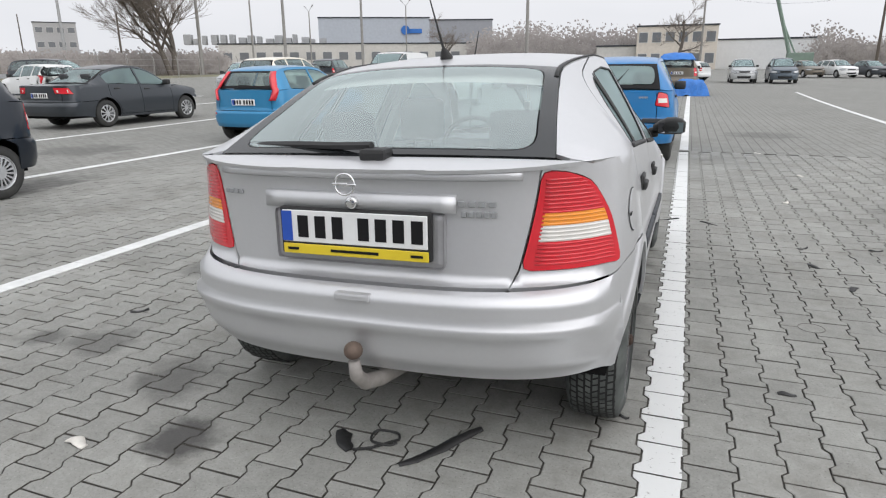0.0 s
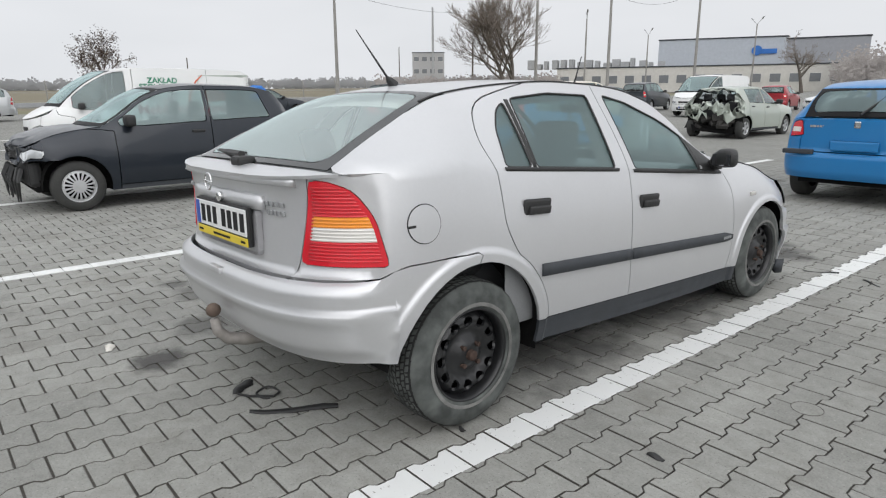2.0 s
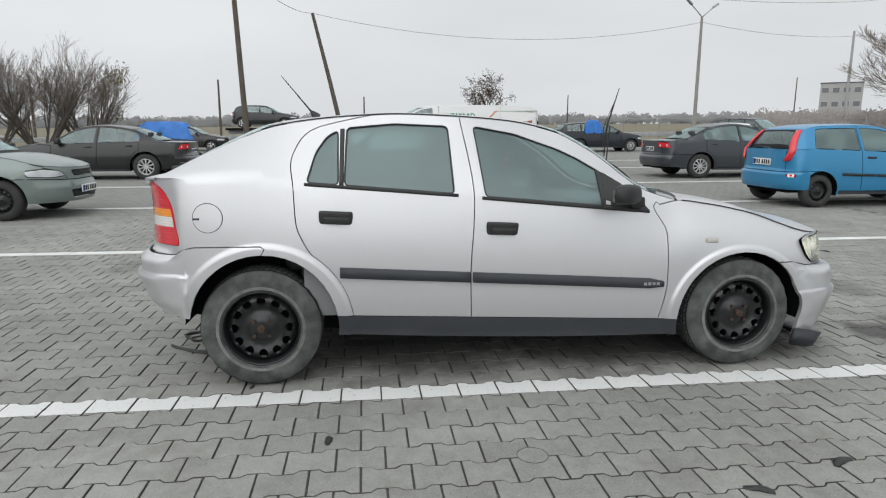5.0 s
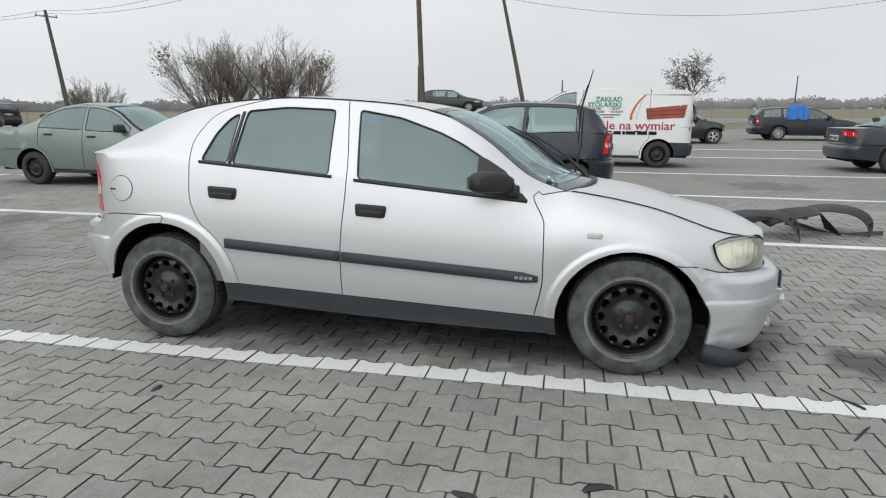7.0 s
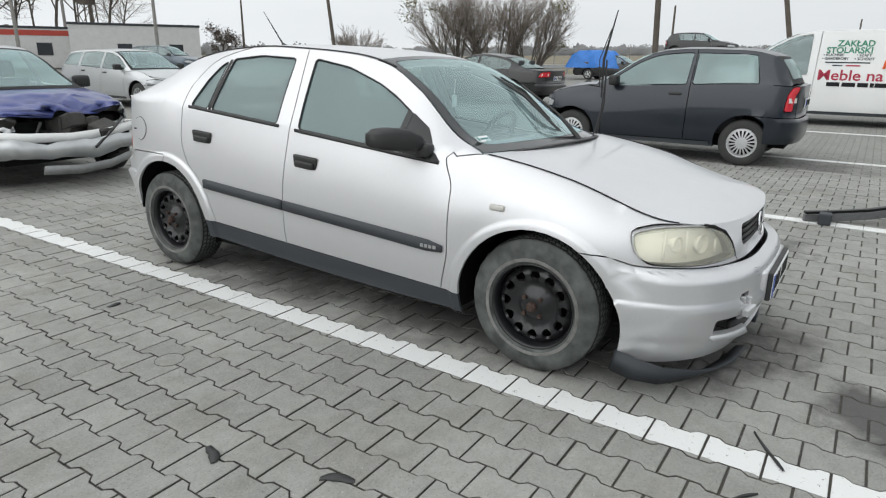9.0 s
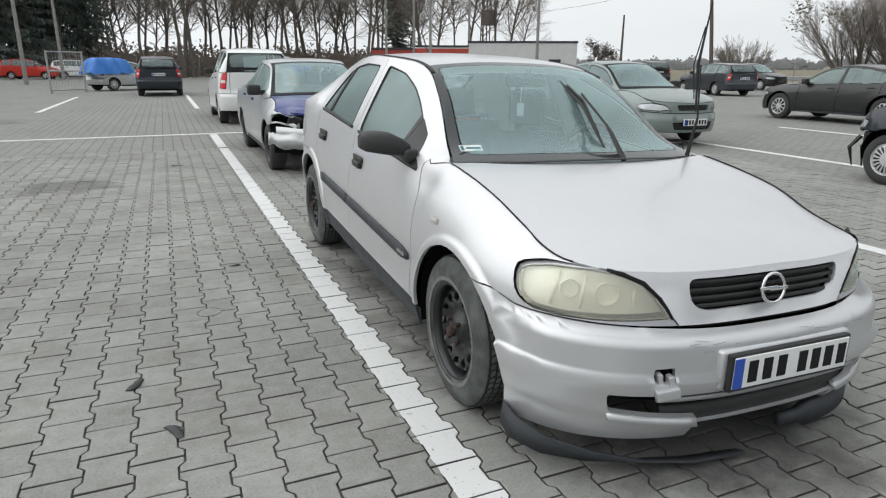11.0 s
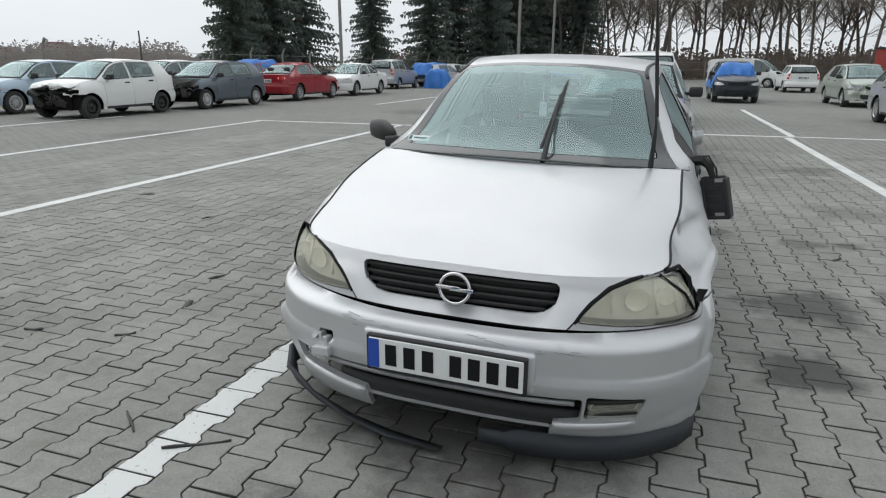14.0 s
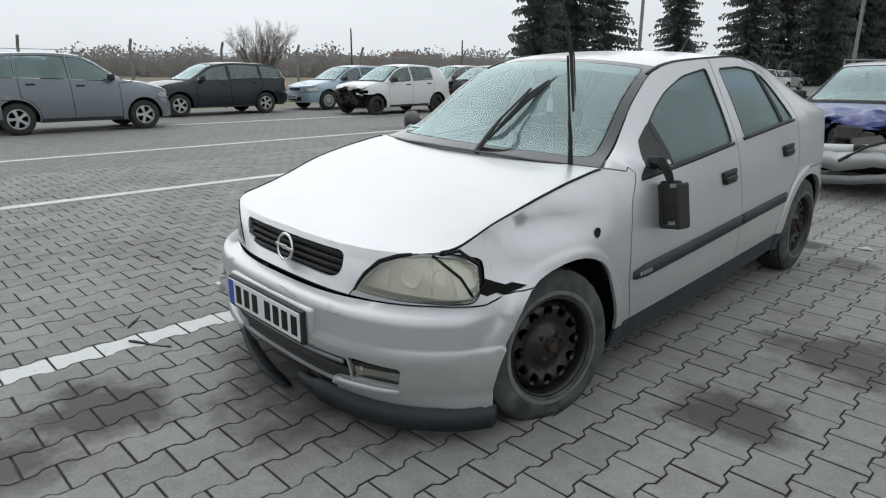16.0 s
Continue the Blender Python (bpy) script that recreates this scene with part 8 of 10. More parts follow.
# ---------------------------------------------------------------- ground, paving and lines
def grounds(name, col, fine, wide, vary, rough=0.92, pattern=False, stains=(), line=None, each=False):
    m, n, l, p = nodes_of(name)
    geo = n.new("ShaderNodeNewGeometry")
    pos = geo.outputs["Position"]

    def math_(op, a, b=None, c=None):
        q = n.new("ShaderNodeMath")
        q.operation = op
        for i, v in enumerate((a, b, c)):
            if v is None:
                continue
            if isinstance(v, (int, float)):
                q.inputs[i].default_value = v
            else:
                l.new(v, q.inputs[i])
        return q.outputs[0]

    def noise_(scale, detail=5, rough_=0.6):
        t = n.new("ShaderNodeTexNoise")
        t.inputs["Scale"].default_value, t.inputs["Detail"].default_value, t.inputs["Roughness"].default_value = scale, detail, rough_
        l.new(pos, t.inputs["Vector"])
        return t.outputs[0]

    def mixc(fac, a, b, kind="MIX"):
        q = n.new("ShaderNodeMix")
        q.data_type, q.blend_type = "RGBA", kind
        for i, v in ((0, fac), (6, a), (7, b)):
            if isinstance(v, (int, float)):
                q.inputs[i].default_value = v
            elif isinstance(v, tuple):
                q.inputs[i].default_value = (*v, 1)
            else:
                l.new(v, q.inputs[i])
        return q.outputs[2]

    f, w = noise_(fine, 6, 0.7), noise_(wide, 5)
    v = math_("ADD", f, w)
    if each:
        oi = n.new("ShaderNodeObjectInfo")
        v = math_("ADD", v, math_("MULTIPLY", math_("ADD", oi.outputs["Random"], geo.outputs["Random Per Island"]), each))
        v = math_("SUBTRACT", v, each * 0.75)
    g = n.new("ShaderNodeMapRange")
    g.inputs[1].default_value, g.inputs[2].default_value, g.inputs[3].default_value, g.inputs[4].default_value = 0.55, 1.45, 1 - vary, 1 + vary
    l.new(v, g.inputs[0])
    g2 = n.new("ShaderNodeMapRange")
    g2.inputs[1].default_value, g2.inputs[2].default_value, g2.inputs[3].default_value, g2.inputs[4].default_value = 0.3, 0.7, 0.9, 1.1
    l.new(noise_(14, 4, 0.6), g2.inputs[0])
    base = mixc(1.0, mixc(1.0, col, g.outputs[0], "MULTIPLY"), g2.outputs[0], "MULTIPLY")
    sep = n.new("ShaderNodeSeparateXYZ")
    l.new(pos, sep.inputs[0])
    if pattern:
        cmb = n.new("ShaderNodeCombineXYZ")
        l.new(sep.outputs[1], cmb.inputs[0])
        l.new(math_("ADD", sep.outputs[0], 0.0), cmb.inputs[1])
        br = n.new("ShaderNodeTexBrick")
        br.inputs["Scale"].default_value = 1.0
        br.inputs["Brick Width"].default_value, br.inputs["Row Height"].default_value = 0.2, 0.16
        br.inputs["Mortar Size"].default_value, br.inputs["Mortar Smooth"].default_value = 0.008, 0.3
        br.inputs["Color1"].default_value, br.inputs["Color2"].default_value, br.inputs["Mortar"].default_value = (1.05, 1.05, 1.05, 1), (0.92, 0.92, 0.92, 1), (0.46, 0.45, 0.43, 1)
        l.new(cmb.outputs[0], br.inputs["Vector"])
        base = mixc(1.0, base, br.outputs[0], "MULTIPLY")
    # fine grit and scattered specks
    sp = noise_(140, 2, 0.5)
    base = mixc(math_("MULTIPLY", math_("GREATER_THAN", sp, 0.66), 0.5), base, (0.07, 0.065, 0.06))
    base = mixc(math_("MULTIPLY", math_("GREATER_THAN", noise_(75, 2, 0.5), 0.70), 0.55), base, (0.40, 0.39, 0.36))
    soil = n.new("ShaderNodeMapRange")
    soil.inputs[1].default_value, soil.inputs[2].default_value, soil.inputs[4].default_value = 0.50, 0.74, 0.5
    l.new(noise_(1.9, 7, 0.72), soil.inputs[0])
    base = mixc(soil.outputs[0], base, (0.125, 0.115, 0.098))
    # stains, and shade painted under the car, with their own ragged outlines
    rag = noise_(3.2, 6, 0.65)
    for x, y, r, k in stains:
        dx, dy = math_("SUBTRACT", sep.outputs[0], x), math_("SUBTRACT", sep.outputs[1], y)
        d = math_("SQRT", math_("ADD", math_("MULTIPLY", dx, dx), math_("MULTIPLY", dy, dy)))
        d = math_("ADD", d, math_("MULTIPLY", math_("SUBTRACT", rag, 0.5), r * 2.2))
        q = n.new("ShaderNodeMapRange")
        q.inputs[1].default_value, q.inputs[2].default_value, q.inputs[3].default_value, q.inputs[4].default_value = r * 0.55, r * 1.1, k, 0.0
        l.new(d, q.inputs[0])
        base = mixc(q.outputs[0], base, (0.045, 0.043, 0.042))
    if line is not None:
        wob = math_("MULTIPLY", math_("SUBTRACT", noise_(16, 4), 0.5), 0.03)
        on = math_("LESS_THAN", math_("ADD", math_("SUBTRACT", sep.outputs[0], line), wob), 0.07)
        worn = math_("LESS_THAN", noise_(38, 6, 0.75), 0.63)
        base = mixc(math_("MULTIPLY", math_("MULTIPLY", on, worn), 0.93), base, (0.66, 0.67, 0.66))
    l.new(base, p.inputs["Base Color"])
    p.inputs["Roughness"].default_value = rough
    b = n.new("ShaderNodeBump")
    b.inputs["Strength"].default_value, b.inputs["Distance"].default_value = 0.6, 0.004
    l.new(f, b.inputs["Height"])
    l.new(b.outputs[0], p.inputs["Normal"])
    return m


# the three wide spots under the car paint in its shade
STAINS_AND_SHADE = [(-0.75, -0.78, 0.17, 0.85), (-1.11, -0.39, 0.20, 0.6), (-1.76, -0.22, 0.18, 0.5), (-2.1, -0.25, 0.12, 0.6), (0.42, 3.98, 0.30, 0.8), (0.20, 4.32, 0.20, 0.75), (-1.33, 2.2, 0.25, 0.8), (-1.5, 1.3, 0.35, 0.75), (-2.0, 3.1, 0.4, 0.65), (-0.8, 4.6, 0.35, 0.4), (2.9, -3.4, 0.55, 0.5), (-2.1, 1.0, 0.2, 0.5), (0.15, 0.8, 0.75, 0.6), (0.2, 2.0, 0.75, 0.6), (0.0, 3.05, 0.6, 0.7), (-2.4, -1.6, 0.4, 0.35), (-3.9, 5.2, 0.5, 0.4), (-2.6, -4.3, 0.5, 0.4)]
PCOL = (0.226, 0.227, 0.210)
PAVER = grounds("paver_concrete", PCOL, 90, 0.8, 0.40, stains=STAINS_AND_SHADE, each=0.22)
PAINTED = grounds("painted_paver", PCOL, 90, 0.8, 0.40, stains=STAINS_AND_SHADE, line=1.0, each=0.22)
FARLOT = grounds("far_paving", PCOL, 25, 0.35, 0.18, pattern=True, stains=[(-6.4, 3.2, 0.6, 0.5), (-9.0, 6.0, 0.9, 0.45), (2.5, 12.0, 0.8, 0.4), (9.0, -5.0, 0.9, 0.35), (-8.5, 0.5, 0.8, 0.45), (6.0, -13.0, 1.2, 0.35), (-9.5, -9.0, 1.0, 0.4)])
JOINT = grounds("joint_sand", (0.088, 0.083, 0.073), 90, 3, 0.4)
FIELD = grounds("field_soil", (0.155, 0.135, 0.085), 3, 0.05, 0.35)
VERGE = grounds("verge_grass", (0.15, 0.145, 0.08), 9, 0.4, 0.4)
WHITE = surface("line_paint", (0.70, 0.71, 0.70), rough=0.8, grain=22, vary=0.2, dirt=0.45, dirt_col=(0.32, 0.31, 0.29))

X0, X1, Y0, Y1 = 1.0 - 0.16 * 44.5, 1.0 + 0.16 * 38.5, -6.4, 9.0


def quad_sheet(name, rects, z, mat, label):
    vs, fs = [], []
    for a, b, c, d in rects:
        cell = 25.0 if b - a > 1000 else 4.0
        nx, ny = max(1, int((b - a) / cell)), max(1, int((d - c) / cell))
        k = len(vs)
        for j in range(ny + 1):
            for i in range(nx + 1):
                x, y = a + (b - a) * i / nx, c + (d - c) * j / ny
                vs.append((x, y, z + rise(x, y)))
        fs += [(k + j * (nx + 1) + i, k + j * (nx + 1) + i + 1, k + (j + 1) * (nx + 1) + i + 1, k + (j + 1) * (nx + 1) + i) for j in range(ny) for i in range(nx)]
    ob = put(name, mesh_of(name, vs, fs, mat, smooth=False))
    SETTLED.add(ob.name)
    return tagged(ob, label, "ground", kind="structure")


quad_sheet("ground", [(-2500, 2500, -2500, 2500)], -0.28, FIELD, "brown winter field reaching the horizon")
quad_sheet("verge", [(-52, 24, -84, 160)], -0.04, VERGE, "dull grass verge round the lot")
quad_sheet("pavement", [(-44, X0 + 0.1, -72, 150), (X1 - 0.1, 19, -72, 150), (X0 + 0.1, X1 - 0.1, -72, Y0 + 0.12), (X0 + 0.1, X1 - 0.1, Y1 - 0.12, 150)], -0.001, FARLOT, "grey concrete block paving of the lot")
pave = quad_sheet("paved_bed", [(X0 - 0.05, X1 + 0.05, Y0 - 0.05, Y1 + 0.05)], -0.011, JOINT, "grey bone-shaped paving blocks with dark joints")


def paver_mesh(variant):
    """A bone-shaped block 200 by 160: the sides step in and out, the ends are straight."""
    rnd = random.Random(variant)
    g, w, dl = 0.0038 + 0.0010 * rnd.random(), 0.08, 0.1
    hx = lambda t: w - g * 0.72 - 0.0004 + 0.011 * (1 if t > 0.5 else -1)
    prof = [(-dl + g, 1), (-0.062, 1), (-0.038, 0), (0.038, 0), (0.062, 1), (dl - g, 1)]
    right = [(hx(t), y) for y, t in prof]
    ring = right + [(-x, y) for x, y in right[::-1]]
    n = len(ring)
    vs, fs = [], []
    for ins, z in ((0, -0.03), (0, -0.0022), (0.0028, 0.0)):
        for x, y in ring:
            sx = x - math.copysign(ins, x)
            sy = y - (math.copysign(ins, y) if abs(y) > 0.09 else 0)
            vs.append((sx, sy, z))
    for k in range(2):
        for i in range(n):
            j = (i + 1) % n
            fs.append((k * n + i, k * n + j, (k + 1) * n + j, (k + 1) * n + i))
    fs.append(tuple(range(2 * n, 3 * n)))
    return vs, fs


def lay_pavers():
    rnd = random.Random(11)
    kinds = [paver_mesh(i) for i in range(4)]
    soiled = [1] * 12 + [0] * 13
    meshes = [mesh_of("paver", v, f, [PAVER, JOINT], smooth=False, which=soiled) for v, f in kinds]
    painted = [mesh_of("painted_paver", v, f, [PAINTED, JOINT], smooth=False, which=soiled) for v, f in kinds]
    allv, allf = [], []
    base = [np.array(v) for v, _ in kinds]
    count = 0
    for i in range(-44, 39):
        x = 1.0 + 0.16 * i
        y = Y0 + (0.1 if i % 2 else 0.0) + 0.1
        while y < Y1 - 0.1:
            z = rnd.uniform(-0.0016, 0.0016)
            k = rnd.randrange(4)
            tilt = rnd.uniform(-0.006, 0.006), rnd.uniform(-0.006, 0.006)
            turn = rnd.uniform(-0.008, 0.008)
            if i == 0 or (1 <= i <= 12 and 0.0 < y < 5.0 and count < 300):
                ob = put("paving_block", painted[k] if i == 0 else meshes[k], pave)
                ob.matrix_basis = Matrix.Translation((x, y, z)) @ Euler((tilt[0], tilt[1], turn)).to_matrix().to_4x4()
                count += i != 0
            else:
                b = base[k]
                c, s = math.cos(turn), math.sin(turn)
                q = np.empty_like(b)
                q[:, 0], q[:, 1] = b[:, 0] * c - b[:, 1] * s + x, b[:, 0] * s + b[:, 1] * c + y
                q[:, 2] = b[:, 2] + z + b[:, 1] * tilt[0] - b[:, 0] * tilt[1]
                n0 = len(allv)
                allv.extend(q.tolist())
                allf.extend([tuple(a + n0 for a in f) for f in kinds[k][1]])
            y += 0.2
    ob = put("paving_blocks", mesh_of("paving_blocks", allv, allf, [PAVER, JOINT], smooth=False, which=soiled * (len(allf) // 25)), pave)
    tagged(ob, "grey bone-shaped paving blocks", kind="stuff")


def line_strip(x0, y0, x1, y1, w=0.14, z=0.006):
    """A painted bay line, crossed by the joints of the blocks."""
    a, b = Vector((x0, y0, 0)), Vector((x1, y1, 0))
    d = (b - a).normalized()
    s = d.cross(Vector((0, 0, 1))) * w / 2
    L = (b - a).length
    vs, fs = [], []
    t = 0.0
    while t < L - 0.05:
        e = min(t + 0.196, L)
        p, q = a + d * t, a + d * e
        k = len(vs)
        for c in (p - s, p + s, q + s, q - s):
            vs.append((c.x, c.y, z))
        for c in (p - s, p + s, q + s, q - s):
            vs.append((c.x, c.y, z - 0.006))
        fs += [(k, k + 1, k + 2, k + 3), (k, k + 4, k + 5, k + 1), (k + 1, k + 5, k + 6, k + 2), (k + 2, k + 6, k + 7, k + 3), (k + 3, k + 7, k + 4, k)]
        t += 0.2
    ob = put("bay_line", mesh_of("bay_line", vs, fs, WHITE, smooth=False))
    tagged(ob, "worn white bay line across the paving blocks", "line", "bay lines", "structure")


for x0, y0, x1, y1 in ((-3.06, -8.8, -3.06, 12.0), (5.04, -8.8, 5.04, 9.0), (8.75, -8.6, 8.75, 9.0), (-7.15, -8.8, -7.15, 14.0), (-11.35, -6.0, -11.35, 16.0), (-17.5, -4.0, -16.0, 20.0), (-21.5, -6.0, -20.0, 22.0),
                       (-3.2, -9.05, 8.9, -8.6), (12.9, -8.4, 13.6, 1.5), (5.15, -26.0, 5.15, -16.5), (8.75, -26.5, 8.95, -16.0), (5.5, 15.0, 6.0, 34.0), (1.0, 9.05, 1.05, 40.0), (1.0, -8.9, 1.0, -6.45), (-3.2, -9.1, -3.2, -18.0), (-7.2, -9.2, -3.2, -9.1), (0.9, -17.0, 0.9, -27.0)):
    line_strip(x0, y0, x1, y1)


# ---------------------------------------------------------------- rubbish on the paving
def scrap(x, y, lx, ly, turn, seed, mat, name="plastic_scrap", label="broken piece of black plastic on the paving", h=0.012, group="plastic scraps"):
    n = 6
    vs, fs = [], []
    rnd = random.Random(seed)
    for i in range(n + 1):
        for j in (0, 1, 2):
            t = i / n * 2 - 1
            wv = ly * (1 - 0.5 * t * t) * rnd.uniform(0.6, 1.0)
            vs.append((t * lx, (j - 1) * wv + 0.3 * ly * math.sin(t * 2 + seed), 0.003 + h * (0.5 + 0.5 * math.sin(seed + t * 3)) * (1 if j == 1 else 0.35)))
    m = len(vs)
    vs += [(a, b, max(0.0005, c - 0.004)) for a, b, c in vs]
    for i in range(n):
        for j in (0, 1):
            a = i * 3 + j
            fs += [(a, a + 3, a + 4, a + 1), (m + a, m + a + 1, m + a + 4, m + a + 3)]
        fs += [(i * 3, m + i * 3, m + i * 3 + 3, i * 3 + 3), (i * 3 + 2, i * 3 + 5, m + i * 3 + 5, m + i * 3 + 2)]
    ob = put(name, mesh_of(name, vs, fs, mat))
    ob.matrix_world = pose(x, y, 0.0, 0, 0, turn)
    tagged(ob, label, "debris", group)


for i, (x, y, lx, ly, tn) in enumerate(((2.05, 1.97, 0.055, 0.025, 60), (1.90, 2.43, 0.06, 0.025, 120), (-0.12, -0.58, 0.075, 0.04, 140), (2.4, 3.0, 0.05, 0.016, 20), (1.9, 2.9, 0.05, 0.014, 40), (1.75, -4.6, 0.07, 0.03, 0), (2.2, 5.6, 0.04, 0.02, 10), (3.2, 0.6, 0.06, 0.012, 70),
                                        (1.48, 0.36, 0.035, 0.02, 10), (0.85, -0.06, 0.02, 0.012, 0), (-1.9, 0.2, 0.05, 0.02, 50), (0.9, 3.6, 0.12, 0.008, 30), (1.25, 3.55, 0.09, 0.007, 140), (-2.3, 5.6, 0.06, 0.02, 15), (4.5, -0.1, 0.08, 0.02, 20), (-1.2, 6.4, 0.07, 0.02, 70))):
    scrap(x, y, lx, ly, tn, i + 1, BLACK)
scrap(0.24, -0.50, 0.19, 0.03, 55, 31, BLACK, "wiper_scrap", "long torn strip of black trim on the paving", 0.02)
for i, (x, y) in enumerate(((-1.06, -0.94), (2.1, 8.87), (2.0, 4.73), (5.2, -10.6), (2.4, 6.6))):
    scrap(x, y, 0.05, 0.03, 30 * i, 40 + i, surface("pale_litter", (0.62, 0.60, 0.55), rough=0.8, grain=20, vary=0.3), "litter", "small scrap of pale litter", 0.02, "litter")
bm = bmesh.new()
tube(bm, [(0.02 + 0.055 * math.cos(t), -0.52 + 0.05 * math.sin(t), 0.008 + 0.004 * math.sin(3 * t)) for t in np.linspace(0, 6.0, 22)], 0.005, 6)
tube(bm, [(0.075, -0.52, 0.01), (0.0, -0.60, 0.008), (-0.06, -0.63, 0.006)], 0.006, 6)
tagged(part("cable_loop", bm, BLACK, None), "loop of black cable on the paving", "cable")
bm = bmesh.new()
tube(bm, [(1.70, 1.20, -0.02), (1.70, 1.20, 0.001)], 0.062, 24)
cap_ = part("drain_cap", bm, PAVER, None)
tagged(cap_, "small round cap set in the paving", "cap")
bm = bmesh.new()
tube(bm, [(1.70 + 0.064 * math.cos(t), 1.20 + 0.064 * math.sin(t), 0.001) for t in np.linspace(0, 2 * math.pi, 29)], 0.0015, 5, caps=False)
part("cap_gap", bm, JOINT, cap_)


def liner(x, y, turn, seed):
    """A torn plastic wheel-arch liner."""
    rnd = random.Random(seed)
    path, acr, thick = [], [], []
    for t in np.linspace(0, 2.6, 14):
        path.append((0.45 * math.cos(t), 0.1 * math.sin(3 * t), 0.012 + 0.34 * max(0, math.sin(t)) * (1 - 0.12 * t)))
        acr.append((0.02 * math.sin(t * 2), 0.12 + 0.04 * math.sin(t * 3 + seed), 0.03))
        thick.append((0, 0, 0.006))
    vs, fs = strip_mesh(path, acr, thick)
    ob = put("arch_liner", mesh_of("arch_liner", vs, fs, BLACK))
    ob.matrix_world = pose(x, y, 0.0, 0, 0, turn)
    tagged(ob, "torn black wheel-arch liner lying on the paving", "car part", "torn liners")


liner(-3.40, 4.30, 75, 1)
liner(-3.70, 4.85, 110, 2)
liner(-4.05, 5.25, 60, 3)
# long torn bumper skin reaching from the liners to the bay line
path = [(-3.02, 3.36, 0.035), (-3.12, 3.55, 0.045), (-3.25, 3.82, 0.075), (-3.42, 4.12, 0.13), (-3.62, 4.45, 0.20), (-3.85, 4.80, 0.22), (-4.05, 5.05, 0.16)]
torn = thing("torn_bumper", "long torn grey and black bumper skin lying on the paving", "car part")
for nm, dz, half, mat in (("skin", 0.0, 0.035, surface("grey_bumper_plastic", (0.13, 0.135, 0.14), rough=0.6, grain=30, vary=0.2, dirt=0.3)), ("edge_strip", 0.045, 0.014, BLACK)):
    vs, fs = strip_mesh([(x - dz * 0.4, y, z + dz) for x, y, z in path], [(0.012, 0.0, half)] * 7, [(-0.05, -0.02, 0.0)] * 7)
    put(nm, mesh_of(nm, vs, fs, mat, smooth=False), torn)
part("bracket", box((-3.10, 3.46, 0.0), (-2.98, 3.56, 0.10), 0.015), GREYP, torn, "grey plastic bracket")
scrap(-4.0, 5.3, 0.5, 0.05, 60, 61, BLACK, "trim_strip", "long torn black bumper strip", 0.08, "torn liners")
for i, (x, y) in enumerate(((-13.2, -4.3), (-13.4, -3.7), (-12.9, -4.0))):
    scrap(x, y, 0.5, 0.2, 50 * i, 70 + i, BLACK, "bumper_scrap", "torn black bumper parts heaped on the paving", 0.25, "torn liners")
for i in range(9):
    scrap(-33.0 + 0.8 * i, -6.5 + 1.3 * math.sin(i * 2.1), 0.5, 0.25, 40 * i, 80 + i, (BLACK, GALV, BLACK)[i % 3], "wreck_scrap", "heaped scrap by the guard rail", 0.35, "wreck scraps")

# trolley by the light blue hatchback
tr = thing("workshop_trolley", "grey workshop trolley with a tool box and white upright", "trolley", pose(-5.1, 10.75, 0, 0, 0, 48))
bm = box((-0.1, -0.25, 0.14), (0.55, 0.25, 0.18), 0.01)
part("deck", bm, GREYP, tr)
bm = box((0.0, -0.2, 0.18), (0.45, 0.2, 0.40), 0.02)
part("tool_box", bm, surface("box_grey", (0.16, 0.17, 0.18), rough=0.6), tr, "grey tool box")
bm = bmesh.new()
tube(bm, [(-0.12, -0.22, 0.12), (-0.14, -0.22, 0.85), (-0.13, -0.1, 0.92), (-0.13, 0.1, 0.92), (-0.14, 0.22, 0.85), (-0.12, 0.22, 0.12)], 0.025, 8)
part("upright", bm, PLATEW, tr, "white tubular upright")
bm = bmesh.new()
tube(bm, [(0.05, 0.0, 0.4), (0.15, 0.05, 0.52), (0.3, -0.05, 0.55), (0.42, 0.0, 0.42)], 0.014, 6)
part("cable", bm, surface("red_cable", (0.35, 0.02, 0.015)), tr, "red jump cable")
for x, y in ((-0.1, -0.2), (-0.1, 0.2), (0.5, -0.2), (0.5, 0.2)):
    bm = bmesh.new()
    tube(bm, [(x, y - 0.02, 0.06), (x, y + 0.02, 0.06)], 0.06, 14)
    part("castor", bm, BLACK, tr)

# ---------------------------------------------------------------- trees


def grow(segs, p, d, L, r, level, spec, rnd):
    n = 4 if level < 2 else 3
    pts, rad = [p], [r]
    q, dd = p.copy(), d.copy()
    for i in range(n):
        dd = (dd + Vector((rnd.gauss(0, 1), rnd.gauss(0, 1), rnd.gauss(0, 0.6))) * spec["wob"] + Vector((0, 0, spec["up"])) * (0.5 + level * 0.3)).normalized()
        q = q + dd * (L / n)
        pts.append(q.copy())
        rad.append(r * (1 - 0.75 * (i + 1) / n) + 0.0)
    segs.append((pts, rad, level))
    if level >= spec["depth"]:
        return
    k = spec["kids"][level]
    for c in range(k):
        t = spec["from"][level] + (1 - spec["from"][level]) * (c + rnd.random()) / k
        i = min(n - 1, int(t * n))
        o = pts[i].lerp(pts[i + 1], t * n - i)
        ax = (pts[i + 1] - pts[i]).normalized()
        side = ax.orthogonal().normalized()
        side.rotate(Matrix.Rotation(rnd.uniform(0, 2 * math.pi), 3, ax))
        a = spec["angle"][level] * rnd.uniform(0.7, 1.25)
        nd = (ax * math.cos(a) + side * math.sin(a)).normalized()
        grow(segs, o, nd, L * spec["len"][level] * rnd.uniform(0.7, 1.2) * (1.1 - 0.45 * t), max(r * (1 - 0.75 * t) * 0.6, spec["thin"]), level + 1, spec, rnd)


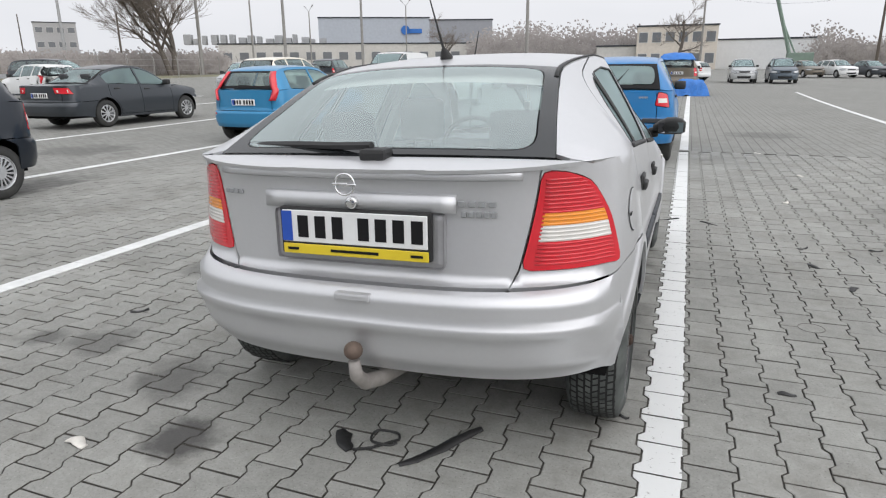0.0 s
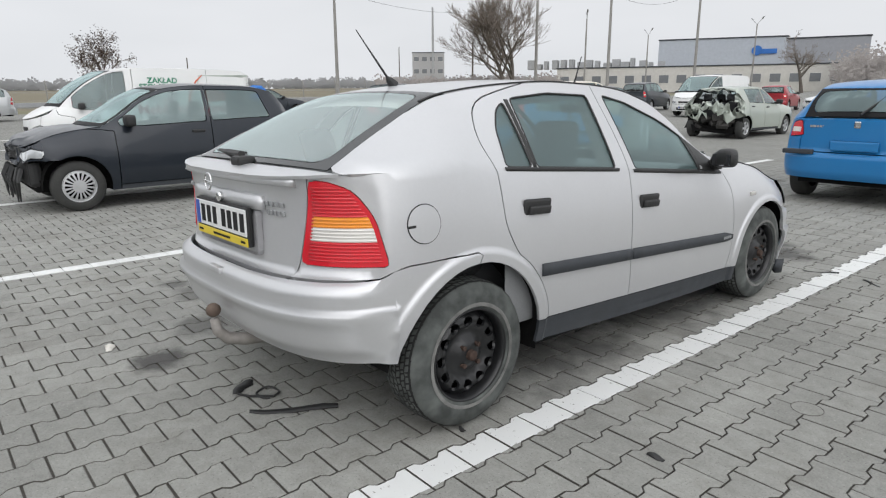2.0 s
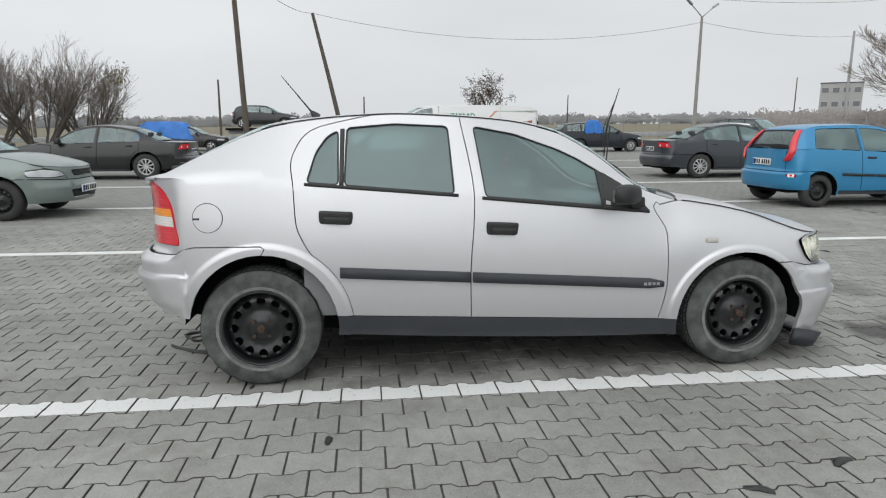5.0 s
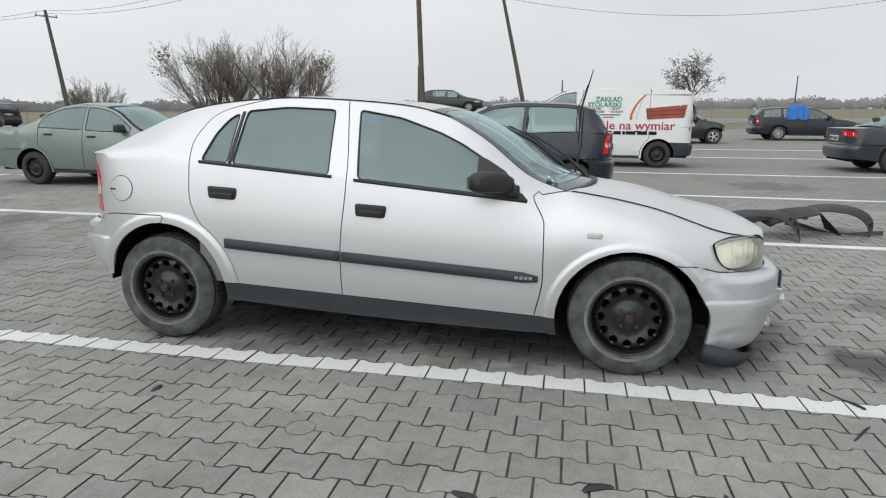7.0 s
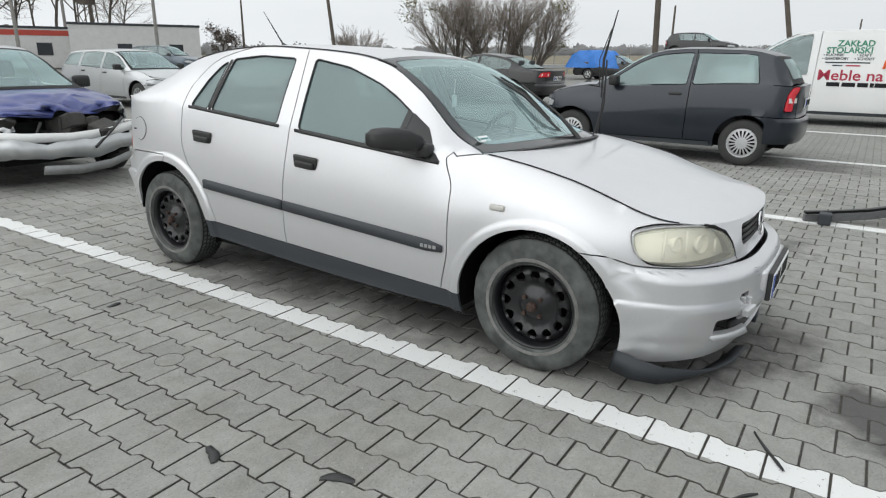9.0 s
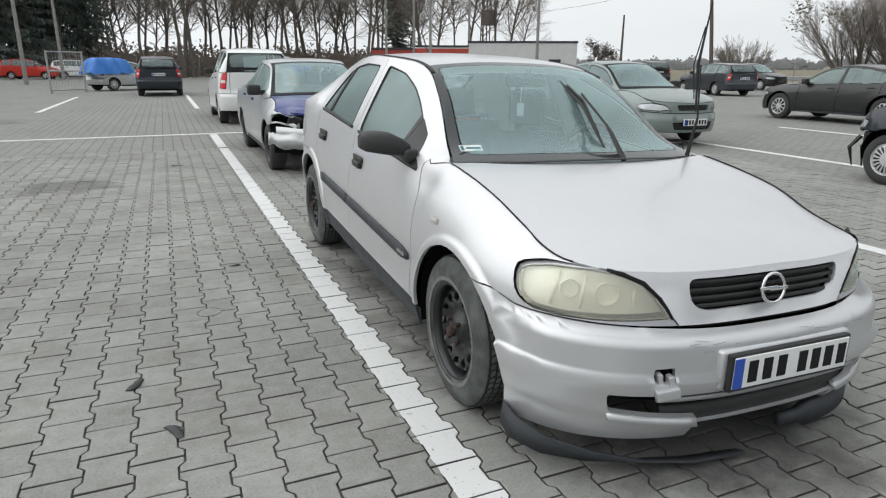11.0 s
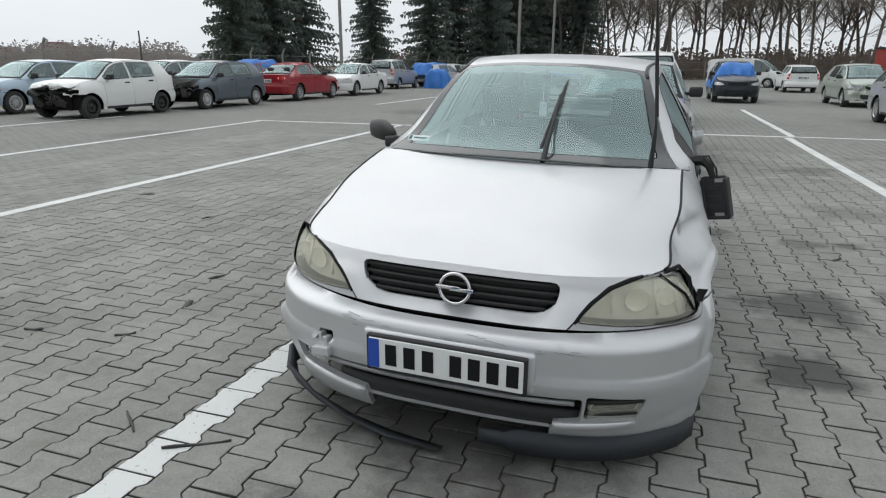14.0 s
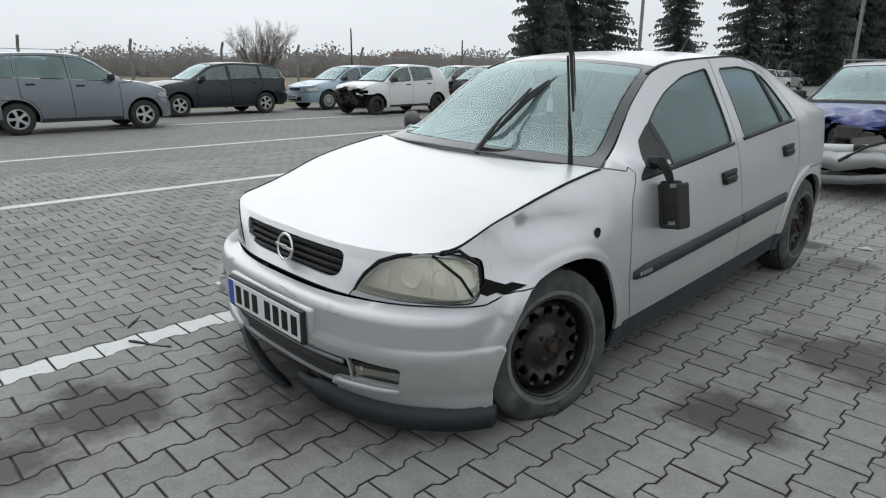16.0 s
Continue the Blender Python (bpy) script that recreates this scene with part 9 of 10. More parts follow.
def tree_mesh(name, seed, height, spec, trunk_mat=BARK):
    rnd = random.Random(seed)
    segs = []
    for s in range(spec.get("stems", 1)):
        a = rnd.uniform(0, 6.28)
        lean = spec.get("lean", 0.05)
        grow(segs, Vector((0.25 * math.cos(a), 0.25 * math.sin(a), -0.1)) if spec.get("stems", 1) > 1 else Vector((0, 0, -0.1)),
             Vector((lean * math.cos(a), lean * math.sin(a), 1)).normalized(), height * spec["trunk"], height * spec["r"], 0, spec, rnd)
    out = {}
    for grp, test in (("trunk", lambda l: l < 2), ("crown", lambda l: l >= 2)):
        vs, fs = [], []
        for pts, rad, lv in segs:
            if not test(lv):
                continue
            sides = 7 if lv == 0 else 5 if lv == 1 else 3
            up, last = None, None
            for i, p in enumerate(pts):
                d = (pts[min(i + 1, len(pts) - 1)] - pts[max(i - 1, 0)]).normalized()
                up = d.orthogonal().normalized() if up is None else (up - d * up.dot(d)).normalized()
                s = d.cross(up)
                k = len(vs)
                rr = max(rad[i], spec["thin"] * 0.5)
                vs += [tuple(p + (up * math.cos(2 * math.pi * j / sides) + s * math.sin(2 * math.pi * j / sides)) * rr) for j in range(sides)]
                if last is not None:
                    fs += [(last + j, last + (j + 1) % sides, k + (j + 1) % sides, k + j) for j in range(sides)]
                last = k
        out[grp] = mesh_of(grp, vs, fs, trunk_mat if grp == "trunk" else TWIG)
    return out, segs


WILLOW = dict(depth=4, kids=(12, 8, 7, 5), angle=(0.7, 0.5, 0.45, 0.4), len=(0.85, 0.65, 0.6, 0.6), trunk=0.40, r=0.015, wob=0.10, up=0.08, thin=0.02, stems=2, lean=0.12, **{"from": (0.25, 0.2, 0.2, 0.2)})
SHRUB = dict(depth=3, kids=(7, 7, 6), angle=(0.35, 0.4, 0.45), len=(0.75, 0.6, 0.55), trunk=0.62, r=0.013, wob=0.09, up=0.05, thin=0.008, stems=11, lean=0.62, **{"from": (0.2, 0.2, 0.15)})
GNARL = dict(depth=4, kids=(8, 7, 6, 4), angle=(0.9, 0.8, 0.7, 0.6), len=(0.6, 0.6, 0.55, 0.5), trunk=0.55, r=0.028, wob=0.22, up=0.03, thin=0.018, stems=1, lean=0.05, **{"from": (0.35, 0.25, 0.2, 0.15)})
FOREST = dict(depth=3, kids=(22, 9, 7), angle=(0.75, 0.7, 0.6), len=(0.34, 0.55, 0.55), trunk=0.95, r=0.011, wob=0.07, up=0.06, thin=0.020, stems=1, lean=0.03, **{"from": (0.3, 0.2, 0.15)})


def tree(name, label, seed, height, spec, x, y, turn=0, group="bare trees"):
    ms, segs = tree_mesh(name, seed, height, spec)
    t = thing(name, label, "tree", pose(x, y, 0, 0, 0, turn), group)
    put("trunk", ms["trunk"], t)
    put("crown", ms["crown"], t)
    return t, segs


def leaf_clumps(t, spots, size, n, mat, seed):
    rnd = random.Random(seed)
    vs, fs = [], []
    for c in spots:
        for _ in range(n):
            p = Vector(c) + Vector((rnd.gauss(0, size), rnd.gauss(0, size), rnd.gauss(0, size)))
            a = Vector((rnd.gauss(0, 1), rnd.gauss(0, 1), rnd.gauss(0, 1))).normalized() * rnd.uniform(0.05, 0.11)
            b = a.orthogonal().normalized() * rnd.uniform(0.03, 0.06)
            k = len(vs)
            vs += [tuple(p - a), tuple(p + b), tuple(p + a), tuple(p - b)]
            fs.append((k, k + 1, k + 2, k + 3))
    put("leaves", mesh_of("leaves", vs, fs, mat), t, "clumps of leaves")


def spruce(seed, h, w):
    rnd = random.Random(seed)
    vs, fs = [], []
    z = h * 0.06
    while z < h * 0.985:
        f = 1 - z / h
        L0 = w * (f ** 0.8) * rnd.uniform(0.85, 1.1) + 0.12
        for b in range(12):
            a = rnd.uniform(0, 2 * math.pi)
            L = L0 * rnd.uniform(0.45, 1.15)
            d, s = Vector((math.cos(a), math.sin(a), 0)), Vector((-math.sin(a), math.cos(a), 0))
            m, zj = 8, rnd.uniform(-0.25, 0.25)
            for i in range(m):
                t = (i + 0.6) / m
                c = d * (L * t) + Vector((0, 0, z + zj - 0.34 * L * t + 0.16 * L * t * t))
                for sg in (-1, 1):
                    e = s * sg * (0.10 + L * 0.17 * (1.1 - t)) * rnd.uniform(0.5, 1.3) + d * L * rnd.uniform(0.04, 0.16) + Vector((0, 0, -0.07 * L * rnd.uniform(0.2, 1.8)))
                    wv = d * 0.06 + Vector((0, 0, 0.035))
                    k = len(vs)
                    vs += [tuple(c - wv), tuple(c + wv), tuple(c + e)]
                    fs.append((k, k + 1, k + 2))
                    k = len(vs)
                    vs += [tuple(c + e * 0.2), tuple(c + e * 0.5 + Vector((0, 0, -rnd.uniform(0.1, 0.32)))), tuple(c + e * 0.6 + d * 0.1)]
                    fs.append((k, k + 1, k + 2))
        z += h / 56 * rnd.uniform(0.8, 1.2)
    crown = mesh_of("crown", vs, fs, NEEDLE, smooth=False)
    bm = bmesh.new()
    tube(bm, [(0, 0, -0.1), (0, 0, h * 0.5), (0, 0, h * 0.97)], [h * 0.016, h * 0.01, 0.01], 8)
    trunk = bpy.data.meshes.new("trunk")
    bm.to_mesh(trunk)
    bm.free()
    trunk.materials.append(BARK)
    return trunk, crown


def polar(az, dist, c=(0.5, 1.5)):
    return c[0] - math.sin(radians(az)) * dist, c[1] + math.cos(radians(az)) * dist


willow, _ = tree("willow", "large bare round-crowned willow", 5, 20.5, WILLOW, -58.4, 61.9)
willow.scale = (1.3, 1.3, 1.0)
t, segs = tree("gnarled_tree", "small gnarled tree with dark clumps in its crown", 9, 8.6, GNARL, -62.5, 13.8)
leaf_clumps(t, [pts[-1] for pts, _, lv in segs if lv >= 3][::5], 0.25, 5, surface("withered_leaves", (0.055, 0.035, 0.028), rough=0.9), 1)
for i, (x, y, h) in enumerate(((-33.1, -16.7, 6.3), (-34.8, -15.0, 5.6), (-31.9, -18.6, 5.9))):
    t, segs = tree("tall_shrub", "bare bushy tree by the field fence with ivy clumps", 20 + i, h, SHRUB, x, y)
    tops = [pts[-1] for pts, _, lv in segs if lv == 1]
    leaf_clumps(t, [p + Vector((0.1 * j, 0, 0)) for j, p in enumerate(tops[4 + i * 7:9 + i * 7])], 0.28, 60, MISTLE, 3 + i)
tree("small_shrub", "small bare shrub by the field", 31, 4.0, SHRUB, -41.0, -34.7)
t, segs = tree("dark_tree", "small dark tree by the field", 33, 5.5, GNARL, -35.0, -45.4)
leaf_clumps(t, [pts[-1] for pts, _, lv in segs if lv >= 3][::5], 0.2, 4, surface("withered_leaves", (0.055, 0.035, 0.028), rough=0.9), 2)
tree("bare_sapling", "bare sapling near the factory", 35, 11.0, GNARL, *polar(20.5, 110))
tree("bare_sapling", "bare tree before the beige house", 36, 13.0, GNARL, *polar(1.2, 95))
tree("bare_shrub", "brown shrub on the horizon", 37, 7.0, SHRUB, *polar(-118, 70), group="bare trees")
# wood behind the lot
wood = [tree_mesh("bare_tree", 50 + i, 17.0 + 2 * i, FOREST)[0] for i in range(3)]
rnd = random.Random(8)
for i in range(84):
    az = 150 + (i + rnd.random()) * 0.575
    ds = rnd.uniform(66, 112)
    x, y = polar(az, ds)
    if az < 158 and i % 2:
        continue
    m = wood[i % 3]
    t = thing("bare_tree", "tall bare tree of the wood behind the lot", "tree", pose(x, y, 0, 0, 0, rnd.uniform(0, 360)), "wood")
    t.scale = (rnd.uniform(0.8, 1.1),) * 2 + (rnd.uniform(0.75, 1.1),)
    put("trunk", m["trunk"], t)
    put("crown", m["crown"], t)
firs = [spruce(60 + i, 15.0 + 2 * i, 2.7 + 0.3 * i) for i in range(3)]
spots = [(-142.9, 47, 1.0), (-145.8, 49, 1.05), (-148.6, 50, 0.95), (-155.0, 50, 0.86), (-160.3, 70, 1.23), (-162.6, 73, 1.3), (-165.6, 72, 1.36), (-167.6, 76, 1.36), (-169.5, 78, 1.3), (-171.5, 81, 1.43), (-173.6, 81, 1.3), (-166.5, 86, 1.43), (-170.6, 91, 1.56), (-144.5, 55, 1.0), (161, 82, 0.8)]
for i, (az, ds, k) in enumerate(spots):
    tk, cr_ = firs[i % 3]
    t = thing("spruce", "tall dark spruce with drooping branches", "tree", pose(*polar(az, ds), 0, 0, 0, 77 * i), "spruces")
    t.scale = (k, k, k)
    put("trunk", tk, t)
    put("crown", cr_, t)


def hedge(name, label, az0, az1, dist, h, seed, mat, dense=900):
    """A far band of scrub: bare shrubs of thin stems and twig clumps with a ragged top."""
    rnd = random.Random(seed)
    vs, fs = [], []
    for i in range(dense):
        az = az0 + (az1 - az0) * rnd.random()
        x, y = polar(az, dist + rnd.uniform(-8, 8))
        env = 0.72 + 0.26 * noise.noise(Vector((az * 0.35, seed, 0))) + 0.38 * noise.noise(Vector((az * 1.7, seed, 4)))
        H = h * max(0.2, env) * rnd.uniform(0.5, 1.05)
        wd = dist * 0.0018 * rnd.uniform(0.4, 1.8)
        dx, dy = math.cos(radians(az)) * wd, math.sin(radians(az)) * wd
        lean = rnd.uniform(-0.12, 0.12) * H
        ux, uy = math.cos(radians(az)), math.sin(radians(az))
        for b in range(3):
            k = len(vs)
            f, g, top_ = rnd.uniform(-0.3, 0.3) * H, rnd.uniform(0.12, 0.3), H * rnd.uniform(0.5, 0.95)
            vs += [(x - dx * g, y - dy * g, -0.2), (x + dx * g, y + dy * g, -0.2), (x + ux * f + lean * ux, y + uy * f + lean * uy, top_)]
            fs.append((k, k + 1, k + 2))
        # twig clumps filling the crown
        for b in range(16):
            k = len(vs)
            r, an = math.sqrt(rnd.random()), rnd.uniform(0, 2 * math.pi)
            f, z = 0.42 * H * r * math.cos(an), H * (0.56 + 0.42 * r * math.sin(an))
            q = [(wd * rnd.uniform(0.3, 0.9) * math.cos(c), wd * rnd.uniform(0.3, 1.0) * math.sin(c)) for c in (0.4, 2.3, 3.9, 5.4)]
            vs += [(x + ux * (f + p), y + uy * (f + p), z + w) for p, w in q]
            fs.append((k, k + 1, k + 2, k + 3))
    ob = put(name, mesh_of(name, vs, fs, mat, smooth=False))
    tagged(ob, label, "scrub", kind="stuff")


# distance haze is put into the next two colours, which pales them
HAZED_SCRUB = surface("scrub", (0.36, 0.335, 0.32), rough=1.0, grain=0.5, vary=0.35)
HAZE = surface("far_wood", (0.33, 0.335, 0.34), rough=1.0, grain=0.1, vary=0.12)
BROWNS = surface("brown_scrub", (0.20, 0.165, 0.14), rough=1.0, grain=0.6, vary=0.4)
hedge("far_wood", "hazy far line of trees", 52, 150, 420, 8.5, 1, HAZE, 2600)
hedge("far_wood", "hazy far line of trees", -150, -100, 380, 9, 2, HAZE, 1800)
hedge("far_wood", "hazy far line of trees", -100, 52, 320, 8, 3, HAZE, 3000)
hedge("scrub_band", "brown scrub along the field", -140, -104, 150, 8.0, 4, HAZED_SCRUB, 1700)
hedge("scrub_band", "dark scrub by the factory", 3, 18, 130, 10.5, 5, HAZED_SCRUB, 1500)
hedge("scrub_band", "scrub near the far row of cars", -30, -9, 120, 8, 6, HAZED_SCRUB, 1500)
hedge("scrub_band", "undergrowth of the wood", 150, 205, 84, 5.0, 7, BROWNS, 2600)
hedge("scrub_band", "scrub beside the willow", 40, 56, 95, 4.0, 8, HAZED_SCRUB, 900)

# ---------------------------------------------------------------- poles, wires, fences


def pole(x, y, h, mat, r=0.14, lean=(0, 0), label="concrete power pole", arms=(), name="power_pole"):
    t = thing(name, label, "pole", pose(x, y, 0), "poles")
    bm = bmesh.new()
    tube(bm, [(0, 0, -0.3), (lean[0] * 0.5, lean[1] * 0.5, h * 0.5), (lean[0], lean[1], h)], [r, r * 0.82, r * 0.6], 10)
    part("shaft", bm, mat, t)
    for z, L, az in arms:
        bm = bmesh.new()
        d = Vector((-math.sin(radians(az)), math.cos(radians(az)), 0)) * L
        c = Vector((lean[0] * z / h, lean[1] * z / h, z))
        tube(bm, [c - d, c + d], 0.05, 6)
        for k in (-0.9, 0, 0.9):
            p = c + d * k
            tube(bm, [p, p + Vector((0, 0, 0.12)), p + Vector((0, 0, 0.2))], [0.03, 0.05, 0.02], 6)
        part("crossarm", bm, GALV, t)
    return Vector((x + lean[0], y + lean[1], h))


def wire(a, b, sag, label="sagging black overhead cable", r=0.013):
    bm = bmesh.new()
    a, b = Vector(a), Vector(b)
    tube(bm, [a.lerp(b, t) - Vector((0, 0, 4 * sag * t * (1 - t))) for t in np.linspace(0, 1, 17)], r, 4)
    tagged(part("overhead_cable", bm, surface("cable_black", (0.03, 0.03, 0.03), rough=0.8), None), label, "cable", "overhead cables")


def lamp_post(x, y, h, turn):
    t = thing("street_lamp", "twin-armed street lamp on a concrete post", "lamp", pose(x, y, 0, 0, 0, turn), "street lamps")
    bm = bmesh.new()
    tube(bm, [(0, 0, -0.2), (0, 0, h * 0.6), (0, 0, h - 1.2)], [0.14, 0.11, 0.08], 10)
    part("post", bm, CONCRETE, t)
    for sx in (-1, 1):
        bm = bmesh.new()
        tube(bm, [(0, 0, h - 1.25), (0, sx * 0.5, h - 0.9), (0, sx * 1.1, h - 0.5)], 0.035, 6)
        a = part("arm", bm, GALV, t)
        bm = box((-0.1, -0.28, -0.05), (0.1, 0.28, 0.06), 0.04, Matrix.Translation((0, sx * 1.3, h - 0.36)) @ Matrix.Rotation(radians(32 * sx), 4, "X"))
        part("lamp_head", bm, GALV, a, "grey lamp head")


pA = pole(-40.4, -0.6, 8.6, WOODPOLE, 0.17, (0, -2.0), "leaning wooden pole by the guard rail")
pB = pole(-25.9, -4.6, 11.5, WOODPOLE, 0.14, (0, -0.5), "tall wooden power pole", ((9.6, 0.5, 0),))
pC = pole(-35.9, -32.5, 8.0, WOODPOLE, 0.17, (0, -1.2), "leaning power pole by the field", ((7.6, 0.7, 60),))
pT = pole(*polar(42, 84), 17.0, CONCRETE, 0.22, label="tall concrete power pole near the willow", arms=((16.4, 1.1, 130), (14.5, 0.9, 130)))
p5 = pole(-30.1, 44.0, 8.6, CONCRETE, 0.15, label="concrete pole by the far row", arms=((8.2, 0.5, 120),))
p6 = pole(*polar(28.5, 70), 11.0, CONCRETE, 0.17, label="concrete pole before the factory")
p7 = pole(*polar(13.7, 66), 12.0, CONCRETE, 0.2, label="lattice pole before the scrub", arms=((11.0, 0.7, 90),))
p8 = pole(*polar(47.5, 120), 9.0, WOODPOLE, 0.2, label="wooden pole on the horizon line")
p9 = pole(*polar(-1.0, 105), 11.0, CONCRETE, 0.2, label="concrete pole near the hall")
p10 = pole(*polar(-13.5, 95), 10.0, WOODPOLE, 0.2, label="wooden pole near the far row")
p11 = pole(*polar(-16.8, 80), 9.5, WOODPOLE, 0.2, label="pole near the far row", arms=((9.0, 0.5, 80),))
for az, d, h in ((148.2, 48, 12.0), (158.0, 52, 13.0), (159.5, 55, 13.0), (162, 60, 10), (154.5, 58, 11), (-152, 43, 13.5), (-168.5, 48, 12), (-171.5, 60, 12), (117.5, 60, 5.5), (103.5, 60, 5.5), (141, 62, 6), (90.5, 85, 5.0), (54, 130, 9.0), (72.0, 110, 6), (-126, 75, 6), (-136, 80, 5)):
    pole(*polar(az, d), h, CONCRETE if abs(az) > 143 else WOODPOLE, 0.13, label="bare pole by the lot's edge")
lamp_post(-40.7, 24.6, 10.0, 20)
lamp_post(*polar(37.7, 86), 11.0, 40)
lamp_post(*polar(24.2, 110), 11.5, 60)
lamp_post(*polar(32.5, 118), 11.0, 60)
for a, b, s in ((pT, pB + Vector((0, 0, 0.3)), 3.0), (pT - Vector((0, 0, 1.8)), pB - Vector((0, 0, 1.0)), 3.0), (pB, pC, 1.6), (pB - Vector((0, 0, 1.2)), pC + Vector((0, 0, -0.2)), 1.4), (pA, pB - Vector((0, 0, 2.8)), 0.6), (pA, Vector((-40.7, 24.6, 8.4)), 1.4), (Vector((-40.7, 24.6, 8.4)), pT - Vector((0, 0, 4.0)), 2.0),
                (pT, p5, 1.8), (pT - Vector((0, 0, 1.5)), p6, 2.0), (p5, p6, 1.2), (p6, p7, 1.5), (pC, Vector((-30, -70, 8)), 1.5), (p9, p11, 2.0), (p11, Vector((45, 60, 10)), 2.0), (p7, p9, 1.5), (pC + Vector((0, 0, -0.3)), Vector((-20.5, -41, 7.0)), 1.0)):
    wire(a, b, s)
# lattice mast carrying a transformer
bm = bmesh.new()
for sx in (-0.6, 0.6):
    for sy in (-0.6, 0.6):
        tube(bm, [(sx, sy, 0), (sx * 0.45, sy * 0.45, 13)], 0.06, 5)
for z in (1.5, 3.0, 4.5, 6, 7.5, 9, 10.5):
    a, b = 0.6 * (1 - 0.042 * z), 0.6 * (1 - 0.042 * (z + 1.5))
    tube(bm, [(-a, -a, z), (a, -a, z + 1.5)], 0.03, 4), tube(bm, [(a, a, z), (-a, a, z + 1.5)], 0.03, 4), tube(bm, [(a, -a, z), (a, a, z + 1.5)], 0.03, 4)
add_box(bm, (-0.5, -0.4, 5.0), (0.5, 0.4, 6.4), 0.05)
ms = part("lattice_mast", bm, WOODPOLE, None)
ms.matrix_world = pose(*polar(152.8, 60), 0, 0, 0, 30)
tagged(ms, "dark lattice mast carrying a transformer", "mast")


def fence(pts, h=1.7, gap=3.0, name="wire_fence", label="sagging wire fence on concrete posts", bent=True):
    t = thing(name, label, "fence", None, "fences")
    post = bmesh.new()
    tube(post, [(0, 0, -0.2), (0, 0, h), (0.16, 0, h + 0.28)] if bent else [(0, 0, -0.2), (0, 0, h)], 0.045, 6)
    me = bpy.data.meshes.new("post")
    post.to_mesh(me)
    post.free()
    me.materials.append(CONCRETE)
    for (x0, y0), (x1, y1) in zip(pts, pts[1:]):
        L = math.hypot(x1 - x0, y1 - y0)
        n = max(1, int(L / gap))
        for i in range(n + 1):
            o = put("post", me, t)
            o.matrix_basis = pose(x0 + (x1 - x0) * i / n, y0 + (y1 - y0) * i / n, 0, 0, 0, math.degrees(math.atan2(y1 - y0, x1 - x0)) + 90)
        for z in (0.15, 0.6, 1.1, h - 0.08):
            bm = bmesh.new()
            tube(bm, [(x0, y0, z), (x1, y1, z)], 0.012, 4)
            part("strand", bm, GALV, t)


fence([(-45.0, -60), (-45.0, 60)])
fence([(19.5, -72), (19.5, 12)], 1.9)
fence([(-45, -72), (19.5, -72)], 1.9)
# guard rail along the field side
gr = thing("guard_rail", "grey steel guard rail along the field", "guard rail")
vs, fs = strip_mesh([(-43.0, y, 0.55) for y in np.linspace(-40, 40, 41)], [(0.0, 0, 0.15)] * 41, [(0.05, 0, 0)] * 41)
put("rail", mesh_of("rail", vs, fs, GALV, smooth=False), gr)
for y in range(-40, 41, 4):
    part("rail_post", box((-43.12, y - 0.05, -0.1), (-43.02, y + 0.05, 0.62)), GALV, gr)
# loose gate panels standing on the lot
for x0, y0, x1, y1 in ((6.5, -29.4, 5.3, -31.4),):
    g = thing("gate_panel", "grey steel mesh gate standing on the lot", "gate")
    for a, b in (((x0, y0), (x0, y0)), ((x1, y1), (x1, y1))):
        bm = bmesh.new()
        tube(bm, [(a[0], a[1], 0), (a[0], a[1], 1.9)], 0.05, 6)
        part("gate_post", bm, GALV, g)
    for z in (0.15, 1.0, 1.85):
        bm = bmesh.new()
        tube(bm, [(x0, y0, z), (x1, y1, z)], 0.03, 6)
        part("gate_bar", bm, GALV, g)
    bm = bmesh.new()
    for i in range(1, 12):
        t_ = i / 12
        tube(bm, [(x0 + (x1 - x0) * t_, y0 + (y1 - y0) * t_, 0.15), (x0 + (x1 - x0) * t_, y0 + (y1 - y0) * t_, 1.85)], 0.008, 4)
    tagged(part("gate_mesh", bm, GALV, g), kind="stuff")

# ---------------------------------------------------------------- buildings


def building(name, label, az0, az1, dist, h, wall, windows=0, rows=1, roof=None, depth=12.0, wtop=0.8, wall2=None):
    """A long plain block whose front runs between two bearings."""
    a, b = Vector((*polar(az0, dist), 0)), Vector((*polar(az1, dist), 0))
    L = (b - a).length
    ang = math.degrees(math.atan2(b.y - a.y, b.x - a.x))
    t = thing(name, label, "building", pose(a.x, a.y, 0, 0, 0, ang))
    back = depth
    part("wall", box((0, 0, -0.3), (L, back, h), 0.02, seg=1), wall, t)
    part("roof", box((-0.15, -0.15, h), (L + 0.15, back + 0.15, h + 0.25), 0.03, seg=1), roof or GREYP, t)
    if windows:
        # pane colour is lightened to carry distance haze
        fr, gl = surface("window_frame", (0.5, 0.5, 0.48), rough=0.6), surface("hazed_pane", (0.14, 0.15, 0.16), rough=0.3)
        for r in range(rows):
            for i in range(windows):
                x = L * (i + 0.5) / windows
                w, wh = min(0.9, L / windows * 0.32), 0.75
                z = h * (r + 0.5) / rows
                f = part("window", box((x - w - 0.08, -0.06, z - wh - 0.08), (x + w + 0.08, 0.02, z + wh + 0.08)), fr, t)
                part("pane", box((x - w, -0.075, z - wh), (x + w, -0.05, z + wh)), gl, f)
    return t, L


